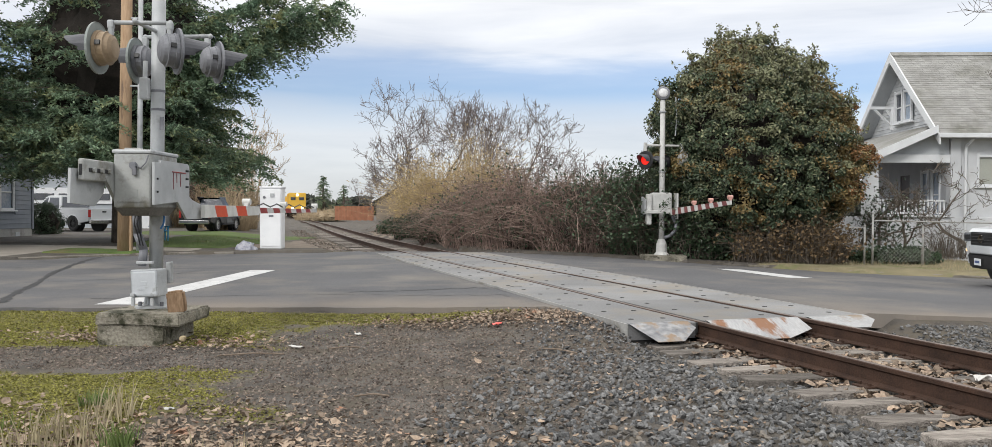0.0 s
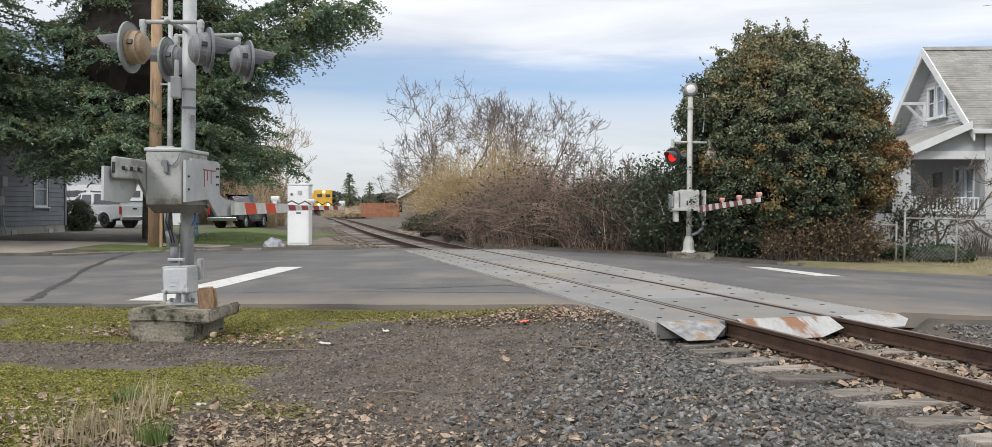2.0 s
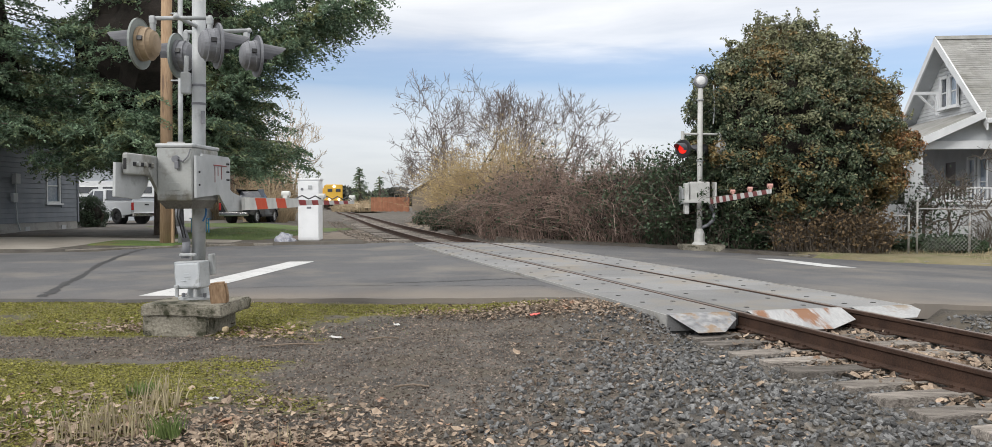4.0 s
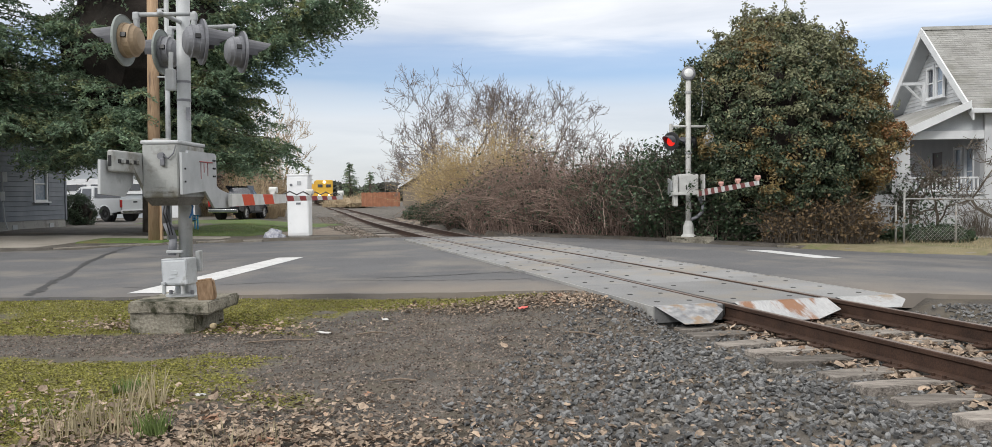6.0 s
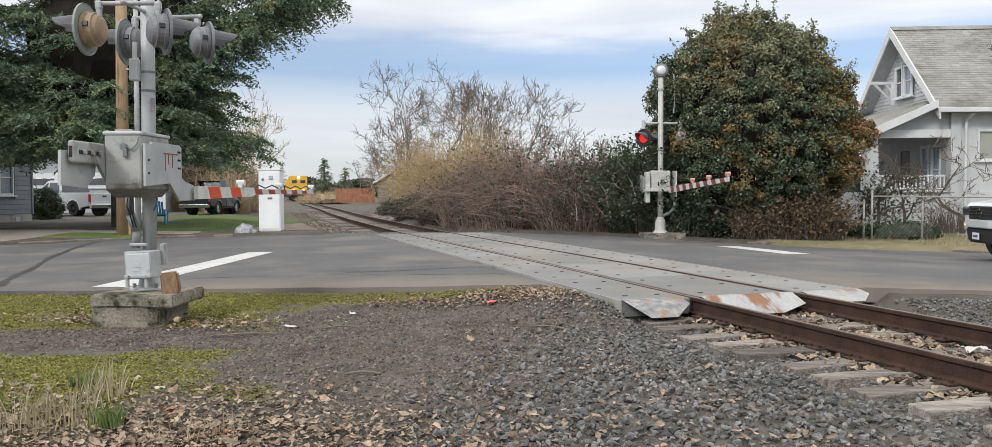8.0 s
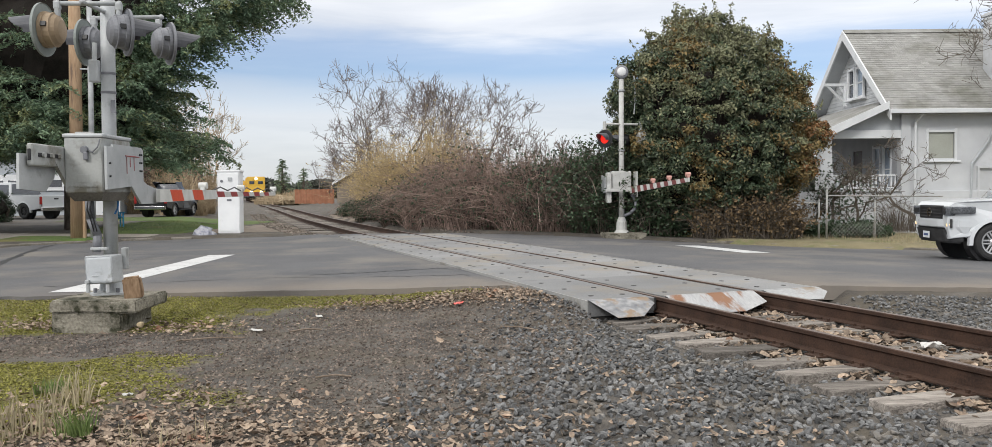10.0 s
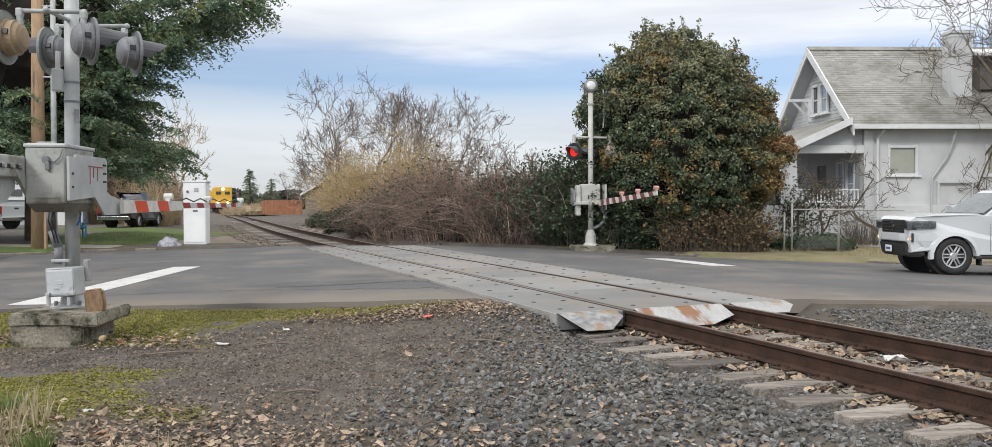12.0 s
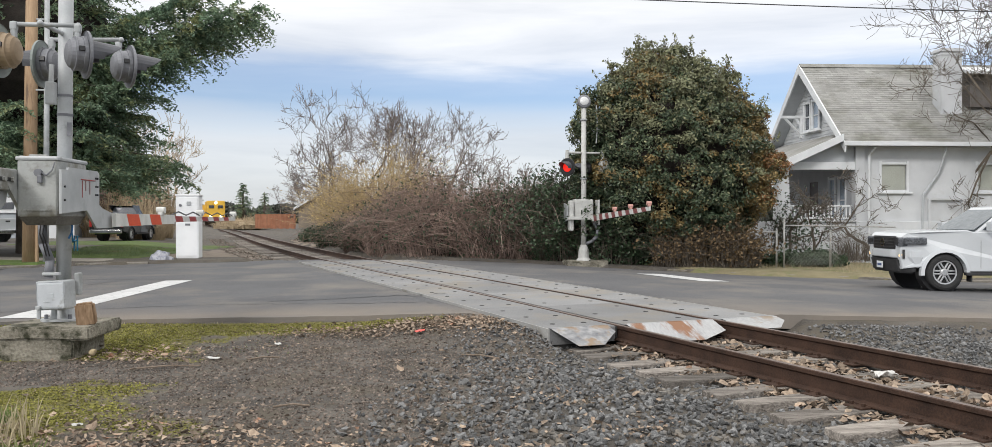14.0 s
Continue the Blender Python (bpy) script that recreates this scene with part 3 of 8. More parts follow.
def lumpy(bm, centre, radii, amount, freq, seed, sub=4, taper=0.0):
    """A ball with an uneven outline, for the core of a crown, mostly coloured dark as its inner shade."""
    r = bmesh.ops.create_icosphere(bm, subdivisions=sub, radius=1.0)
    off = Vector((seed * 7.3, seed * 3.1, seed * 1.7))
    for v in r["verts"]:
        d = v.co.normalized()
        k = 1 + amount * noise.noise(d * freq + off)
        if taper:
            w = 1 - taper * max(0.0, d.z)
            d = Vector((d.x * w, d.y * w, d.z))
        v.co = Vector(centre) + Vector((d.x * radii[0] * k, d.y * radii[1] * k, d.z * radii[2] * k))


def shell_points(count, centre, radii, amount, freq, seed, rng, inner=0.8, zmin=None, taper=0.0):
    """Points scattered in the outer layer of such a crown, with outward normals."""
    d = rng.normal(size=(count, 3))
    d /= np.linalg.norm(d, axis=1, keepdims=True)
    off = Vector((seed * 7.3, seed * 3.1, seed * 1.7))
    k = np.array([1 + amount * noise.noise(Vector(x) * freq + off) + 0.2 * noise.noise(Vector(x) * freq * 4.2 + off) for x in d])
    r = k * rng.uniform(inner, 1.0, count) ** 0.5
    w = 1 - taper * np.maximum(0.0, d[:, 2:3])
    d = d * np.concatenate([w, w, np.ones_like(w)], 1)
    p = np.asarray(centre) + d * r[:, None] * np.asarray(radii)
    n = d / np.asarray(radii)
    if zmin is not None:
        keep = p[:, 2] > zmin
        p, n = p[keep], n[keep]
    return p, n


def evergreen_bush(name, centre, radii, clumps, leaf, mats, seed, label, spires=60, zmin=0.1, taper=0.26):
    """A broad evergreen: dark core painted as inner shade, leaves in many rounded clumps, upright shoots along the top.
    """
    rng = np.random.default_rng(seed)
    t = thing(name, label, "bush", pose(centre[0], centre[1], zmin - 0.05))
    o = np.array([centre[0], centre[1], zmin - 0.05])
    bm = bmesh.new()
    for i in range(3):
        a = i * 2.1
        rod(bm, (0.2 * math.cos(a), 0.2 * math.sin(a), -0.1), (0.6 * math.cos(a), 0.6 * math.sin(a), radii[2]), 0.12, 0.05, 8)
    part("trunk", bm, BARK, t)
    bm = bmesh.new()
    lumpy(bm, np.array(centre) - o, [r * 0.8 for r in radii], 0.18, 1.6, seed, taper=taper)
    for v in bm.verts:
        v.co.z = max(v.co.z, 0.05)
    part("shade_core", bm, SHADE_IN, t)
    # clump centres, then leaves over each clump, dense on its outer and upper side
    c, cn = shell_points(clumps, centre, radii, 0.18, 1.6, seed, rng, 0.8, zmin, taper=taper)
    cn = cn / np.linalg.norm(cn, axis=1, keepdims=True)
    k = len(c)
    per = 70
    size = rng.uniform(0.16, 0.36, k)
    d = rng.normal(size=(k, per, 3)) + (cn * 0.75 + np.array([0, 0, 0.45]))[:, None]
    d /= np.linalg.norm(d, axis=2, keepdims=True)
    p = c[:, None] + d * (size[:, None] * rng.uniform(0.55, 1.05, (k, per)))[..., None] * np.array([1.15, 1.15, 0.8])
    nn = d + 0.55 * rng.normal(size=d.shape) + np.array([0, 0, 0.25])
    p, nn = p.reshape(-1, 3), nn.reshape(-1, 3)
    v, f = leaf_faces(p - o, nn, leaf, leaf * 0.52, rng=rng)
    # bronze clumps gather in patches and along one flank, olive ones towards the top
    spot = np.array([noise.noise(Vector(a) * 0.62 + Vector((3.1, 0, 1.2))) for a in c])
    flank = (c[:, 0] - centre[0]) / radii[0]
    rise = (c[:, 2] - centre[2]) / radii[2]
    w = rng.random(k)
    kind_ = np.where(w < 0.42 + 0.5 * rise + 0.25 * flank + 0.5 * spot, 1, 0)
    kind_ = np.where(w < 0.03 + 1.1 * np.maximum(0, spot) + 0.55 * np.maximum(0, flank - 0.1), 2, kind_)
    kind_ = np.where((flank > 0.72) & (rng.random(k) < 0.45), 3, kind_)
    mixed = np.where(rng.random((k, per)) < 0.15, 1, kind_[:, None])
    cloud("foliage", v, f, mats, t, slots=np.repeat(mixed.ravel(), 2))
    sp, sn = shell_points(spires * 4, centre, radii, 0.18, 1.6, seed, rng, 0.97, taper=taper)
    hi = sp[:, 2] > centre[2] + radii[2] * 0.15
    sp, sn = sp[hi][:spires], sn[hi][:spires]
    k = len(sp)
    ln = rng.uniform(0.2, 0.75, k)
    dr = sn / np.linalg.norm(sn, axis=1, keepdims=True) * 0.7 + np.array([0, 0, 1.0]) + 0.22 * rng.normal(size=(k, 3))
    dr /= np.linalg.norm(dr, axis=1, keepdims=True)
    s = np.linspace(0, 1, 4)
    st = (sp - o)[:, None] + dr[:, None] * (ln[:, None] * s)[..., None]
    v, f = strand_mesh(st, np.tile(np.linspace(0.011, 0.004, 4), (k, 1)))
    tagged(cloud("shoot_growth", v, f, BARK, t), kind="stuff")
    q = np.repeat(sp - o, 16, 0) + np.repeat(dr, 16, 0) * (np.tile(np.linspace(0.1, 1.0, 16) ** 0.7, k) * np.repeat(ln, 16))[:, None]
    q += 0.045 * rng.normal(size=q.shape)
    v, f = leaf_faces(q, rng.normal(size=q.shape) + np.array([0, 0, 0.6]), leaf, leaf * 0.5, rng=rng)
    cloud("shoot_leaves", v, f, [mats[1]], t)
    return t


def branch_tree(seed, height, levels, spread, first, thick, droop=0.0, kids=(3, 4), taper=0.62, wiggle=0.14, lift_=0.07):
    """Limbs of a bare tree as strands, level by level."""
    rng = np.random.default_rng(seed)
    out, rad = [], []
    limbs = [(np.zeros(3), np.array([rng.normal() * 0.06, rng.normal() * 0.06, 1.0]), height * first, thick)]
    for lev in range(levels):
        nxt = []
        for p, d, ln, r in limbs:
            d = d / np.linalg.norm(d)
            pts = [p]
            cur = d.copy()
            for _ in range(5):
                cur = cur + rng.normal(size=3) * wiggle + np.array([0, 0, lift_ - droop * lev])
                cur /= np.linalg.norm(cur)
                pts.append(pts[-1] + cur * ln / 5)
            out.append(np.array(pts))
            rad.append(np.linspace(r, r * taper, 6))
            if lev < levels - 1:
                for _ in range(rng.integers(kids[0], kids[1] + 1)):
                    k = rng.integers(2, 6)
                    side = rng.normal(size=3)
                    nd = cur * 0.9 + side * spread
                    nxt.append((pts[k], nd, ln * rng.uniform(0.55, 0.85), r * taper * rng.uniform(0.55, 0.85)))
        limbs = nxt
    return np.array(out), np.array(rad)


def bare_tree(name, at, height, seed, label, mat_=None, levels=6, spread=0.55, first=0.3, thick=0.12, droop=0.0, kids=(3, 4), floor_r=0.008, wiggle=0.14, lift_=0.07):
    t = thing(name, label, "tree", pose(*at))
    st, rad = branch_tree(seed, height, levels, spread, first, thick, droop, kids, wiggle=wiggle, lift_=lift_)
    top = st[..., 2].max()
    st = st * (height / top)
    v, f = strand_mesh(st[:1], rad[:1])
    cloud("trunk", v, f, mat_ or GREY_TWIG, t)
    v, f = strand_mesh(st[1:][:, [0, 2, 3, 5]], np.maximum(rad[1:][:, [0, 2, 3, 5]], floor_r))
    cloud("branch_crown", v, f, mat_ or GREY_TWIG, t)
    return t


def thicket(name, at, size, count, seed, label, mat_, leaf_mat=None, leaves=0, arch=0.7, thick=0.008, core=True, lean=(0, 0), core_mat=None, canes=0):
    """A bank of arching stems over a core, near-black as painted inner shade unless core_mat is given."""
    rng = np.random.default_rng(seed)
    t = thing(name, label, "thicket", pose(*at), kind="stuff")
    a, b, h = size
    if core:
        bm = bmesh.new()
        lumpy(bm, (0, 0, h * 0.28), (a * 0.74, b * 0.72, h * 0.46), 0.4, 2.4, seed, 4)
        part("inner_core", bm, core_mat or SHADE_IN, t)
    ang = rng.uniform(0, math.tau, count)
    rr = np.sqrt(rng.random(count))
    x0, y0 = a * rr * np.cos(ang), b * rr * np.sin(ang)
    hh = h * np.sqrt(np.clip(1 - 0.75 * rr ** 2, 0.1, 1)) * rng.uniform(0.45, 1.08, count)
    hh *= np.array([0.95 + 0.6 * noise.noise(Vector((x * 0.55 + seed, y_ * 0.55, 0))) for x, y_ in zip(x0, y0)])
    dirn = np.stack([np.cos(ang) + 0.9 * rng.normal(size=count) + lean[0], np.sin(ang) + 0.9 * rng.normal(size=count) + lean[1]], 1)
    s = np.linspace(0, 1, 6)
    reach = arch * h * rng.uniform(0.2, 0.75, count)
    x = x0[:, None] + dirn[:, :1] * reach[:, None] * s ** 1.6
    y_ = y0[:, None] + dirn[:, 1:] * reach[:, None] * s ** 1.6
    z = hh[:, None] * (np.sin(s * (1.35 + 0.75 * rng.random(count))[:, None]))
    st = np.stack([x, y_, z], -1) + 0.03 * rng.normal(size=(count, 6, 3))
    rad = np.tile(np.linspace(1.0, 0.45, 6), (count, 1)) * thick * rng.uniform(0.6, 1.4, (count, 1))
    keep = [0, 2, 3, 5]
    v, f = strand_mesh(st[:, keep], rad[:, keep])
    cloud("stems", v, f, mat_, t)
    if core:
        # fine side shoots along the outer stems
        m_ = count
        pick = rng.integers(0, count, m_)
        k = rng.integers(2, 6, m_)
        p0 = st[pick, k]
        d = rng.normal(size=(m_, 3)) * 0.6 + np.array([0, 0, 0.75])
        d *= (rng.uniform(0.25, 0.75, m_) / np.linalg.norm(d, axis=1))[:, None]
        q = np.linspace(0, 1, 3)
        tw = p0[:, None] + d[:, None] * q[None, :, None]
        tw[:, 2, 2] -= 0.05
        v, f = strand_mesh(tw, np.tile(np.array([0.65, 0.5, 0.3]), (m_, 1)) * thick)
        cloud("side_shoots", v, f, mat_, t)
    if canes:
        # long pale canes that rise over the crown and bow to the ground outside it
        a2 = rng.uniform(0, math.tau, canes)
        r2 = rng.uniform(0.35, 0.9, canes)
        s2 = np.linspace(0, 1, 8)
        go = np.stack([np.cos(a2), np.sin(a2)], 1) + 0.5 * rng.normal(size=(canes, 2))
        far_ = h * rng.uniform(0.25, 0.75, canes)
        z0 = h * np.sqrt(np.clip(1 - r2 ** 2, 0.05, 1)) * rng.uniform(0.6, 1.0, canes)
        cz_ = z0[:, None] * (1 + 0.5 * s2 - rng.uniform(0.55, 1.05, canes)[:, None] * s2 ** 2)
        cst = np.stack([(a * r2 * np.cos(a2))[:, None] + go[:, :1] * far_[:, None] * s2, (b * r2 * np.sin(a2))[:, None] + go[:, 1:] * far_[:, None] * s2, np.maximum(cz_, 0.02)], -1)
        v, f = strand_mesh(cst + 0.02 * rng.normal(size=cst.shape), np.tile(np.linspace(1.1, 0.5, 8), (canes, 1)) * thick)
        cloud("arching_canes", v, f, PALE_CANE, t)
    if leaves:
        pick = rng.integers(0, count, leaves)
        k = rng.integers(1, 6, leaves)
        p = st[pick, k] + 0.08 * rng.normal(size=(leaves, 3))
        v, f = leaf_faces(p, rng.normal(size=p.shape) + np.array([0, 0, 0.7]), 0.12, 0.085, rng=rng)
        cloud("leaves", v, f, leaf_mat, t)
    return t


def fir(name, at, height, reach, seed, label, base=1.6, tiers=34, per=9, density=1.0, low=None, extra=()):
    """A conifer: tapered trunk, drooping limbs, and short needle sprays along side twigs."""
    rng = np.random.default_rng(seed)
    t = thing(name, label, "tree", pose(*at))
    bm = bmesh.new()
    rod(bm, (0, 0, -0.2), (0, 0, height), 0.42, 0.04, 12)
    part("trunk", bm, BARK, t, smooth=True)
    limbs, lr = [], []
    pts, up = [], []
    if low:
        # a near-black core paints the shade between the limbs
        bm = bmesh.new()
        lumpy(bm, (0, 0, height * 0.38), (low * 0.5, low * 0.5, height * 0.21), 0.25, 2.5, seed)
        part("shade_core", bm, SHADE_IN, t)
    jobs = []
    for i in range(tiers):
        h = base + (height - base) * (i / tiers) ** (1.5 if low else 1.05)
        ln = reach * (1 - (h - base) / (height - base + 0.5)) ** 0.75
        for j in range(per):
            jobs.append((h, rng.uniform(0, math.tau), ln * rng.uniform(0.72, 1.12), 0.0))
    jobs += list(extra)
    for h, a, l2, rise in jobs:
        s = np.linspace(0, 1, 8)
        out = np.array([math.cos(a), math.sin(a)])
        z = h + l2 * ((0.10 + rise) * s - 0.42 * s ** 2 + 0.20 * s ** 3.5) + rng.normal() * 0.2
        limb = np.stack([out[0] * l2 * s, out[1] * l2 * s, z], 1)
        limbs.append(limb)
        lr.append(np.linspace(0.05, 0.01, 8))
        side = np.array([-out[1], out[0], 0])
        m = max(6, int(l2 * 7 * density * (3.2 if rise else 1.0)))
        for q in rng.uniform(0.15, 1.0, m):
            k = q * 7
            i0 = min(int(k), 6)
            p0 = limb[i0] + (limb[i0 + 1] - limb[i0]) * (k - i0)
            sl = l2 * 0.24 * (1.15 - q * 0.7) * rng.uniform(0.5, 1.2) + 0.16
            sg = rng.choice([-1, 1])
            d = side * sg * 0.7 + np.array([out[0], out[1], 0]) * 0.7 + np.array([0, 0, -0.16 + 0.16 * rng.normal()])
            e = max(5, int(sl * 13))
            w = np.linspace(0.08, 1, e)
            tw = p0 + d * (sl * w)[:, None] + np.array([0, 0, -0.32 * sl]) * (w ** 2)[:, None]
            # needles stand off both sides of the twig, like a feather
            fan = np.cross(d, (0, 0, 1.0))
            fan = fan / (np.linalg.norm(fan) + 1e-9) * np.where(np.arange(e) % 2, 1, -1)[:, None]
            pts.append(tw + fan * 0.035 + 0.02 * rng.normal(size=(e, 3)))
            up.append(d + fan * 0.55 + np.array([0, 0, -0.3]))
    v, f = strand_mesh(np.array(limbs), np.array(lr))
    cloud("limb_framework", v, f, BARK, t)
    pts, up = np.concatenate(pts), np.concatenate(up)
    pts = np.concatenate([pts, pts + 0.05 * rng.normal(size=pts.shape)])
    up = np.concatenate([up, up * 0.6 + np.array([0, 0, 0.55])]) + 0.3 * rng.normal(size=(2 * len(up), 3))
    n = rng.normal(size=pts.shape) * 0.7 + np.array([0, 0, 0.8])
    v, f = leaf_faces(pts, n, 0.165, 0.062, up=up, rng=rng, fold=0.3)
    cloud("needles", v, f, NEEDLE, t)
    return t


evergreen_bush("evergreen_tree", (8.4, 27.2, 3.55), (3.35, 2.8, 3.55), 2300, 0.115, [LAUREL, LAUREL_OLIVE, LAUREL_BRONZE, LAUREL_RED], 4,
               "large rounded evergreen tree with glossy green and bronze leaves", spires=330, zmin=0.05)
fir("fir_tree", (-14.0, 31.0, 0.1), 19, 5.0, 11, "tall dark green fir with drooping limbs", base=3.6, tiers=38, per=12, density=1.15, low=5.4,
    extra=[(5.2, -0.18, 7.6, 0.62), (5.6, -0.05, 8.2, 0.58), (6.0, -0.3, 7.4, 0.5), (6.4, 0.1, 7.8, 0.42), (4.9, -0.4, 6.4, 0.5), (6.6, -0.15, 6.8, 0.55), (7.0, -0.25, 6.5, 0.5)])
fir("fir_tree", (-20.9, 27.6, 0.1), 18, 5.6, 12, "tall dark green fir before the grey house", base=4.6, tiers=32, per=12, density=0.95, low=5.2)

thicket("bramble_thicket", (3.1, 29.0, 0.0), (1.7, 1.7, 3.1), 2296, 29, "reddish brown bramble thicket beside the track", TWIG, IVY, 2500, arch=0.45, thick=0.0095, canes=60)
thicket("bramble_thicket", (4.9, 27.9, 0.0), (1.2, 1.4, 3.4), 1044, 21, "dark brown bramble thicket with ivy beside the track", STEM_DARK, IVY, 16000, arch=0.45, thick=0.0095)
thicket("bramble_thicket", (1.7, 30.9, 0.0), (2.2, 2.0, 3.0), 2610, 22, "brown leafless bramble thicket beside the track", TWIG, IVY, 2500, arch=0.5, thick=0.0095, canes=240)
thicket("bramble_thicket", (0.1, 34.6, 0.0), (2.3, 2.6, 2.85), 2610, 23, "brown leafless bramble thicket beside the track", TWIG, IVY, 3500, arch=0.5, thick=0.0095, canes=240)
thicket("bramble_thicket", (-1.5, 39.5, 0.0), (2.1, 3.0, 2.0), 2192, 24, "brown bramble thicket with ivy beside the track", TWIG, IVY, 7000, arch=0.45, thick=0.0103, canes=240)
thicket("bramble_thicket", (-3.6, 46.5, 0.0), (2.0, 3.4, 1.35), 835, 25, "green ivy and bramble bank beside the track", TWIG, IVY, 14000, arch=0.35, thick=0.0134, canes=240)
thicket("bramble_thicket", (-6.0, 56, 0.0), (1.9, 4.0, 0.95), 417, 28, "low green ivy bank beside the track", TWIG, IVY, 14000, arch=0.3, thick=0.0143, canes=240)
thicket("ivy_mound", (6.2, 26.5, 0.0), (1.1, 0.7, 1.8), 500, 30, "dark ivy mound below the evergreen tree", STEM_DARK, IVY, 6000, arch=0.3, thick=0.012)
WILLOW_LEAF = material("willow_leaf", (0.34, 0.25, 0.10), (0.58, 0.45, 0.22), 2, 0.8, 0, 0, 20, island=0.35, trans=0.15)
thicket("willow_thicket", (-1.9, 52.5, 0.0), (3.3, 3.0, 5.6), 1900, 26, "yellow-leaved willow thicket behind the brambles", YELLOW_TWIG, WILLOW_LEAF, 9000, arch=0.35, core=False, thick=0.014)
thicket("willow_thicket", (-4.9, 59, 0.0), (2.2, 2.6, 5.0), 1000, 27, "yellow-leaved willow thicket behind the brambles", YELLOW_TWIG, WILLOW_LEAF, 5000, arch=0.4, core=False, thick=0.014)
for i, (x, y_, h, s) in enumerate(((-6.9, 61, 10.6, 31), (-6.0, 60, 11.4, 32), (-4.6, 62, 11.0, 38), (-2.2, 58, 11.6, 33), (-0.4, 60, 10.8, 39), (1.2, 57, 10.0, 34), (2.6, 50, 5.9, 35), (5.4, 47, 4.9, 36), (-8.5, 78, 9.0, 37), (-5.4, 63, 10.2, 40), (-3.3, 64, 11.6, 42), (0.6, 62, 10.4, 45))):
    bare_tree("bare_tree", (x, y_, 0), h * 0.98, s, "leafless grey-brown tree behind the thicket", levels=8, spread=0.5, first=0.2, thick=0.16, kids=(2, 3), floor_r=0.011, wiggle=0.11, lift_=0.06)


# ---- crossing signals ----
LAMP_GREY = material("lamp_grey", (0.13, 0.134, 0.15), (0.23, 0.235, 0.255), 5, 0.5, 0.1, 0.06, 60, grain=0.2)
LAMP_TAN = material("faded_tan", (0.24, 0.175, 0.11), (0.36, 0.27, 0.18), 5, 0.55, 0, 0.06, 60, grain=0.2)
DISC_GREEN = material("weathered_disc", (0.19, 0.215, 0.205), (0.29, 0.315, 0.305), 4, 0.6, 0.1, 0.06, 60, grain=0.2)
VISOR_GREY = material("visor_grey", (0.06, 0.062, 0.072), (0.11, 0.112, 0.125), 5, 0.55, 0, 0.05, 60, grain=0.2)
BLACK = material("black_paint", (0.012, 0.012, 0.013), (0.03, 0.03, 0.032), 5, 0.45, 0, 0.03, 60)
DIRTY_GREY = material("dirty_grey_paint", (0.29, 0.30, 0.295), (0.45, 0.46, 0.45), 2.5, 0.55, 0.05, 0.08, 40, (0.19, 0.18, 0.15), 3.2, (0.48, 0.64), grain=0.2)
SIGNAL_RED = material("stripe_red", (0.50, 0.055, 0.02), (0.66, 0.10, 0.035), 4, 0.5, 0, 0.03, 60)
DARK_RED = material("stripe_dark_red", (0.22, 0.03, 0.03), (0.34, 0.05, 0.045), 4, 0.55, 0, 0.03, 60)
OLD_CONCRETE = material("mossy_concrete", (0.115, 0.105, 0.08), (0.33, 0.305, 0.25), 3, 0.95, 0, 0.9, 35, (0.035, 0.036, 0.02), 3.6, (0.5, 0.62))
OLD_WOOD = material("old_wood", (0.17, 0.105, 0.06), (0.36, 0.25, 0.16), 5, 0.9, 0, 0.5, 40, stretch=(1, 1, 0.25))
GLASS_LAMP = material("clear_glass", (0.55, 0.56, 0.57), (0.7, 0.7, 0.7), 4, 0.12, 0, 0.0, 60)
BLUE_CABLE = material("blue_cable", (0.03, 0.13, 0.34), (0.05, 0.2, 0.45), 5, 0.5, 0, 0, 60)
RED_LENS = material("red_lens", (0.16, 0.008, 0.008), (0.26, 0.015, 0.012), 5, 0.15, 0, 0, 60)
LIT_LENS = material("lit_red_lens", (0.5, 0.02, 0.015), (0.6, 0.03, 0.02), 5, 0.2, 0, 0, 60)
LIT_LENS.node_tree.nodes["Principled BSDF"].inputs["Emission Color"].default_value = (1.0, 0.03, 0.02, 1)
LIT_LENS.node_tree.nodes["Principled BSDF"].inputs["Emission Strength"].default_value = 0.75


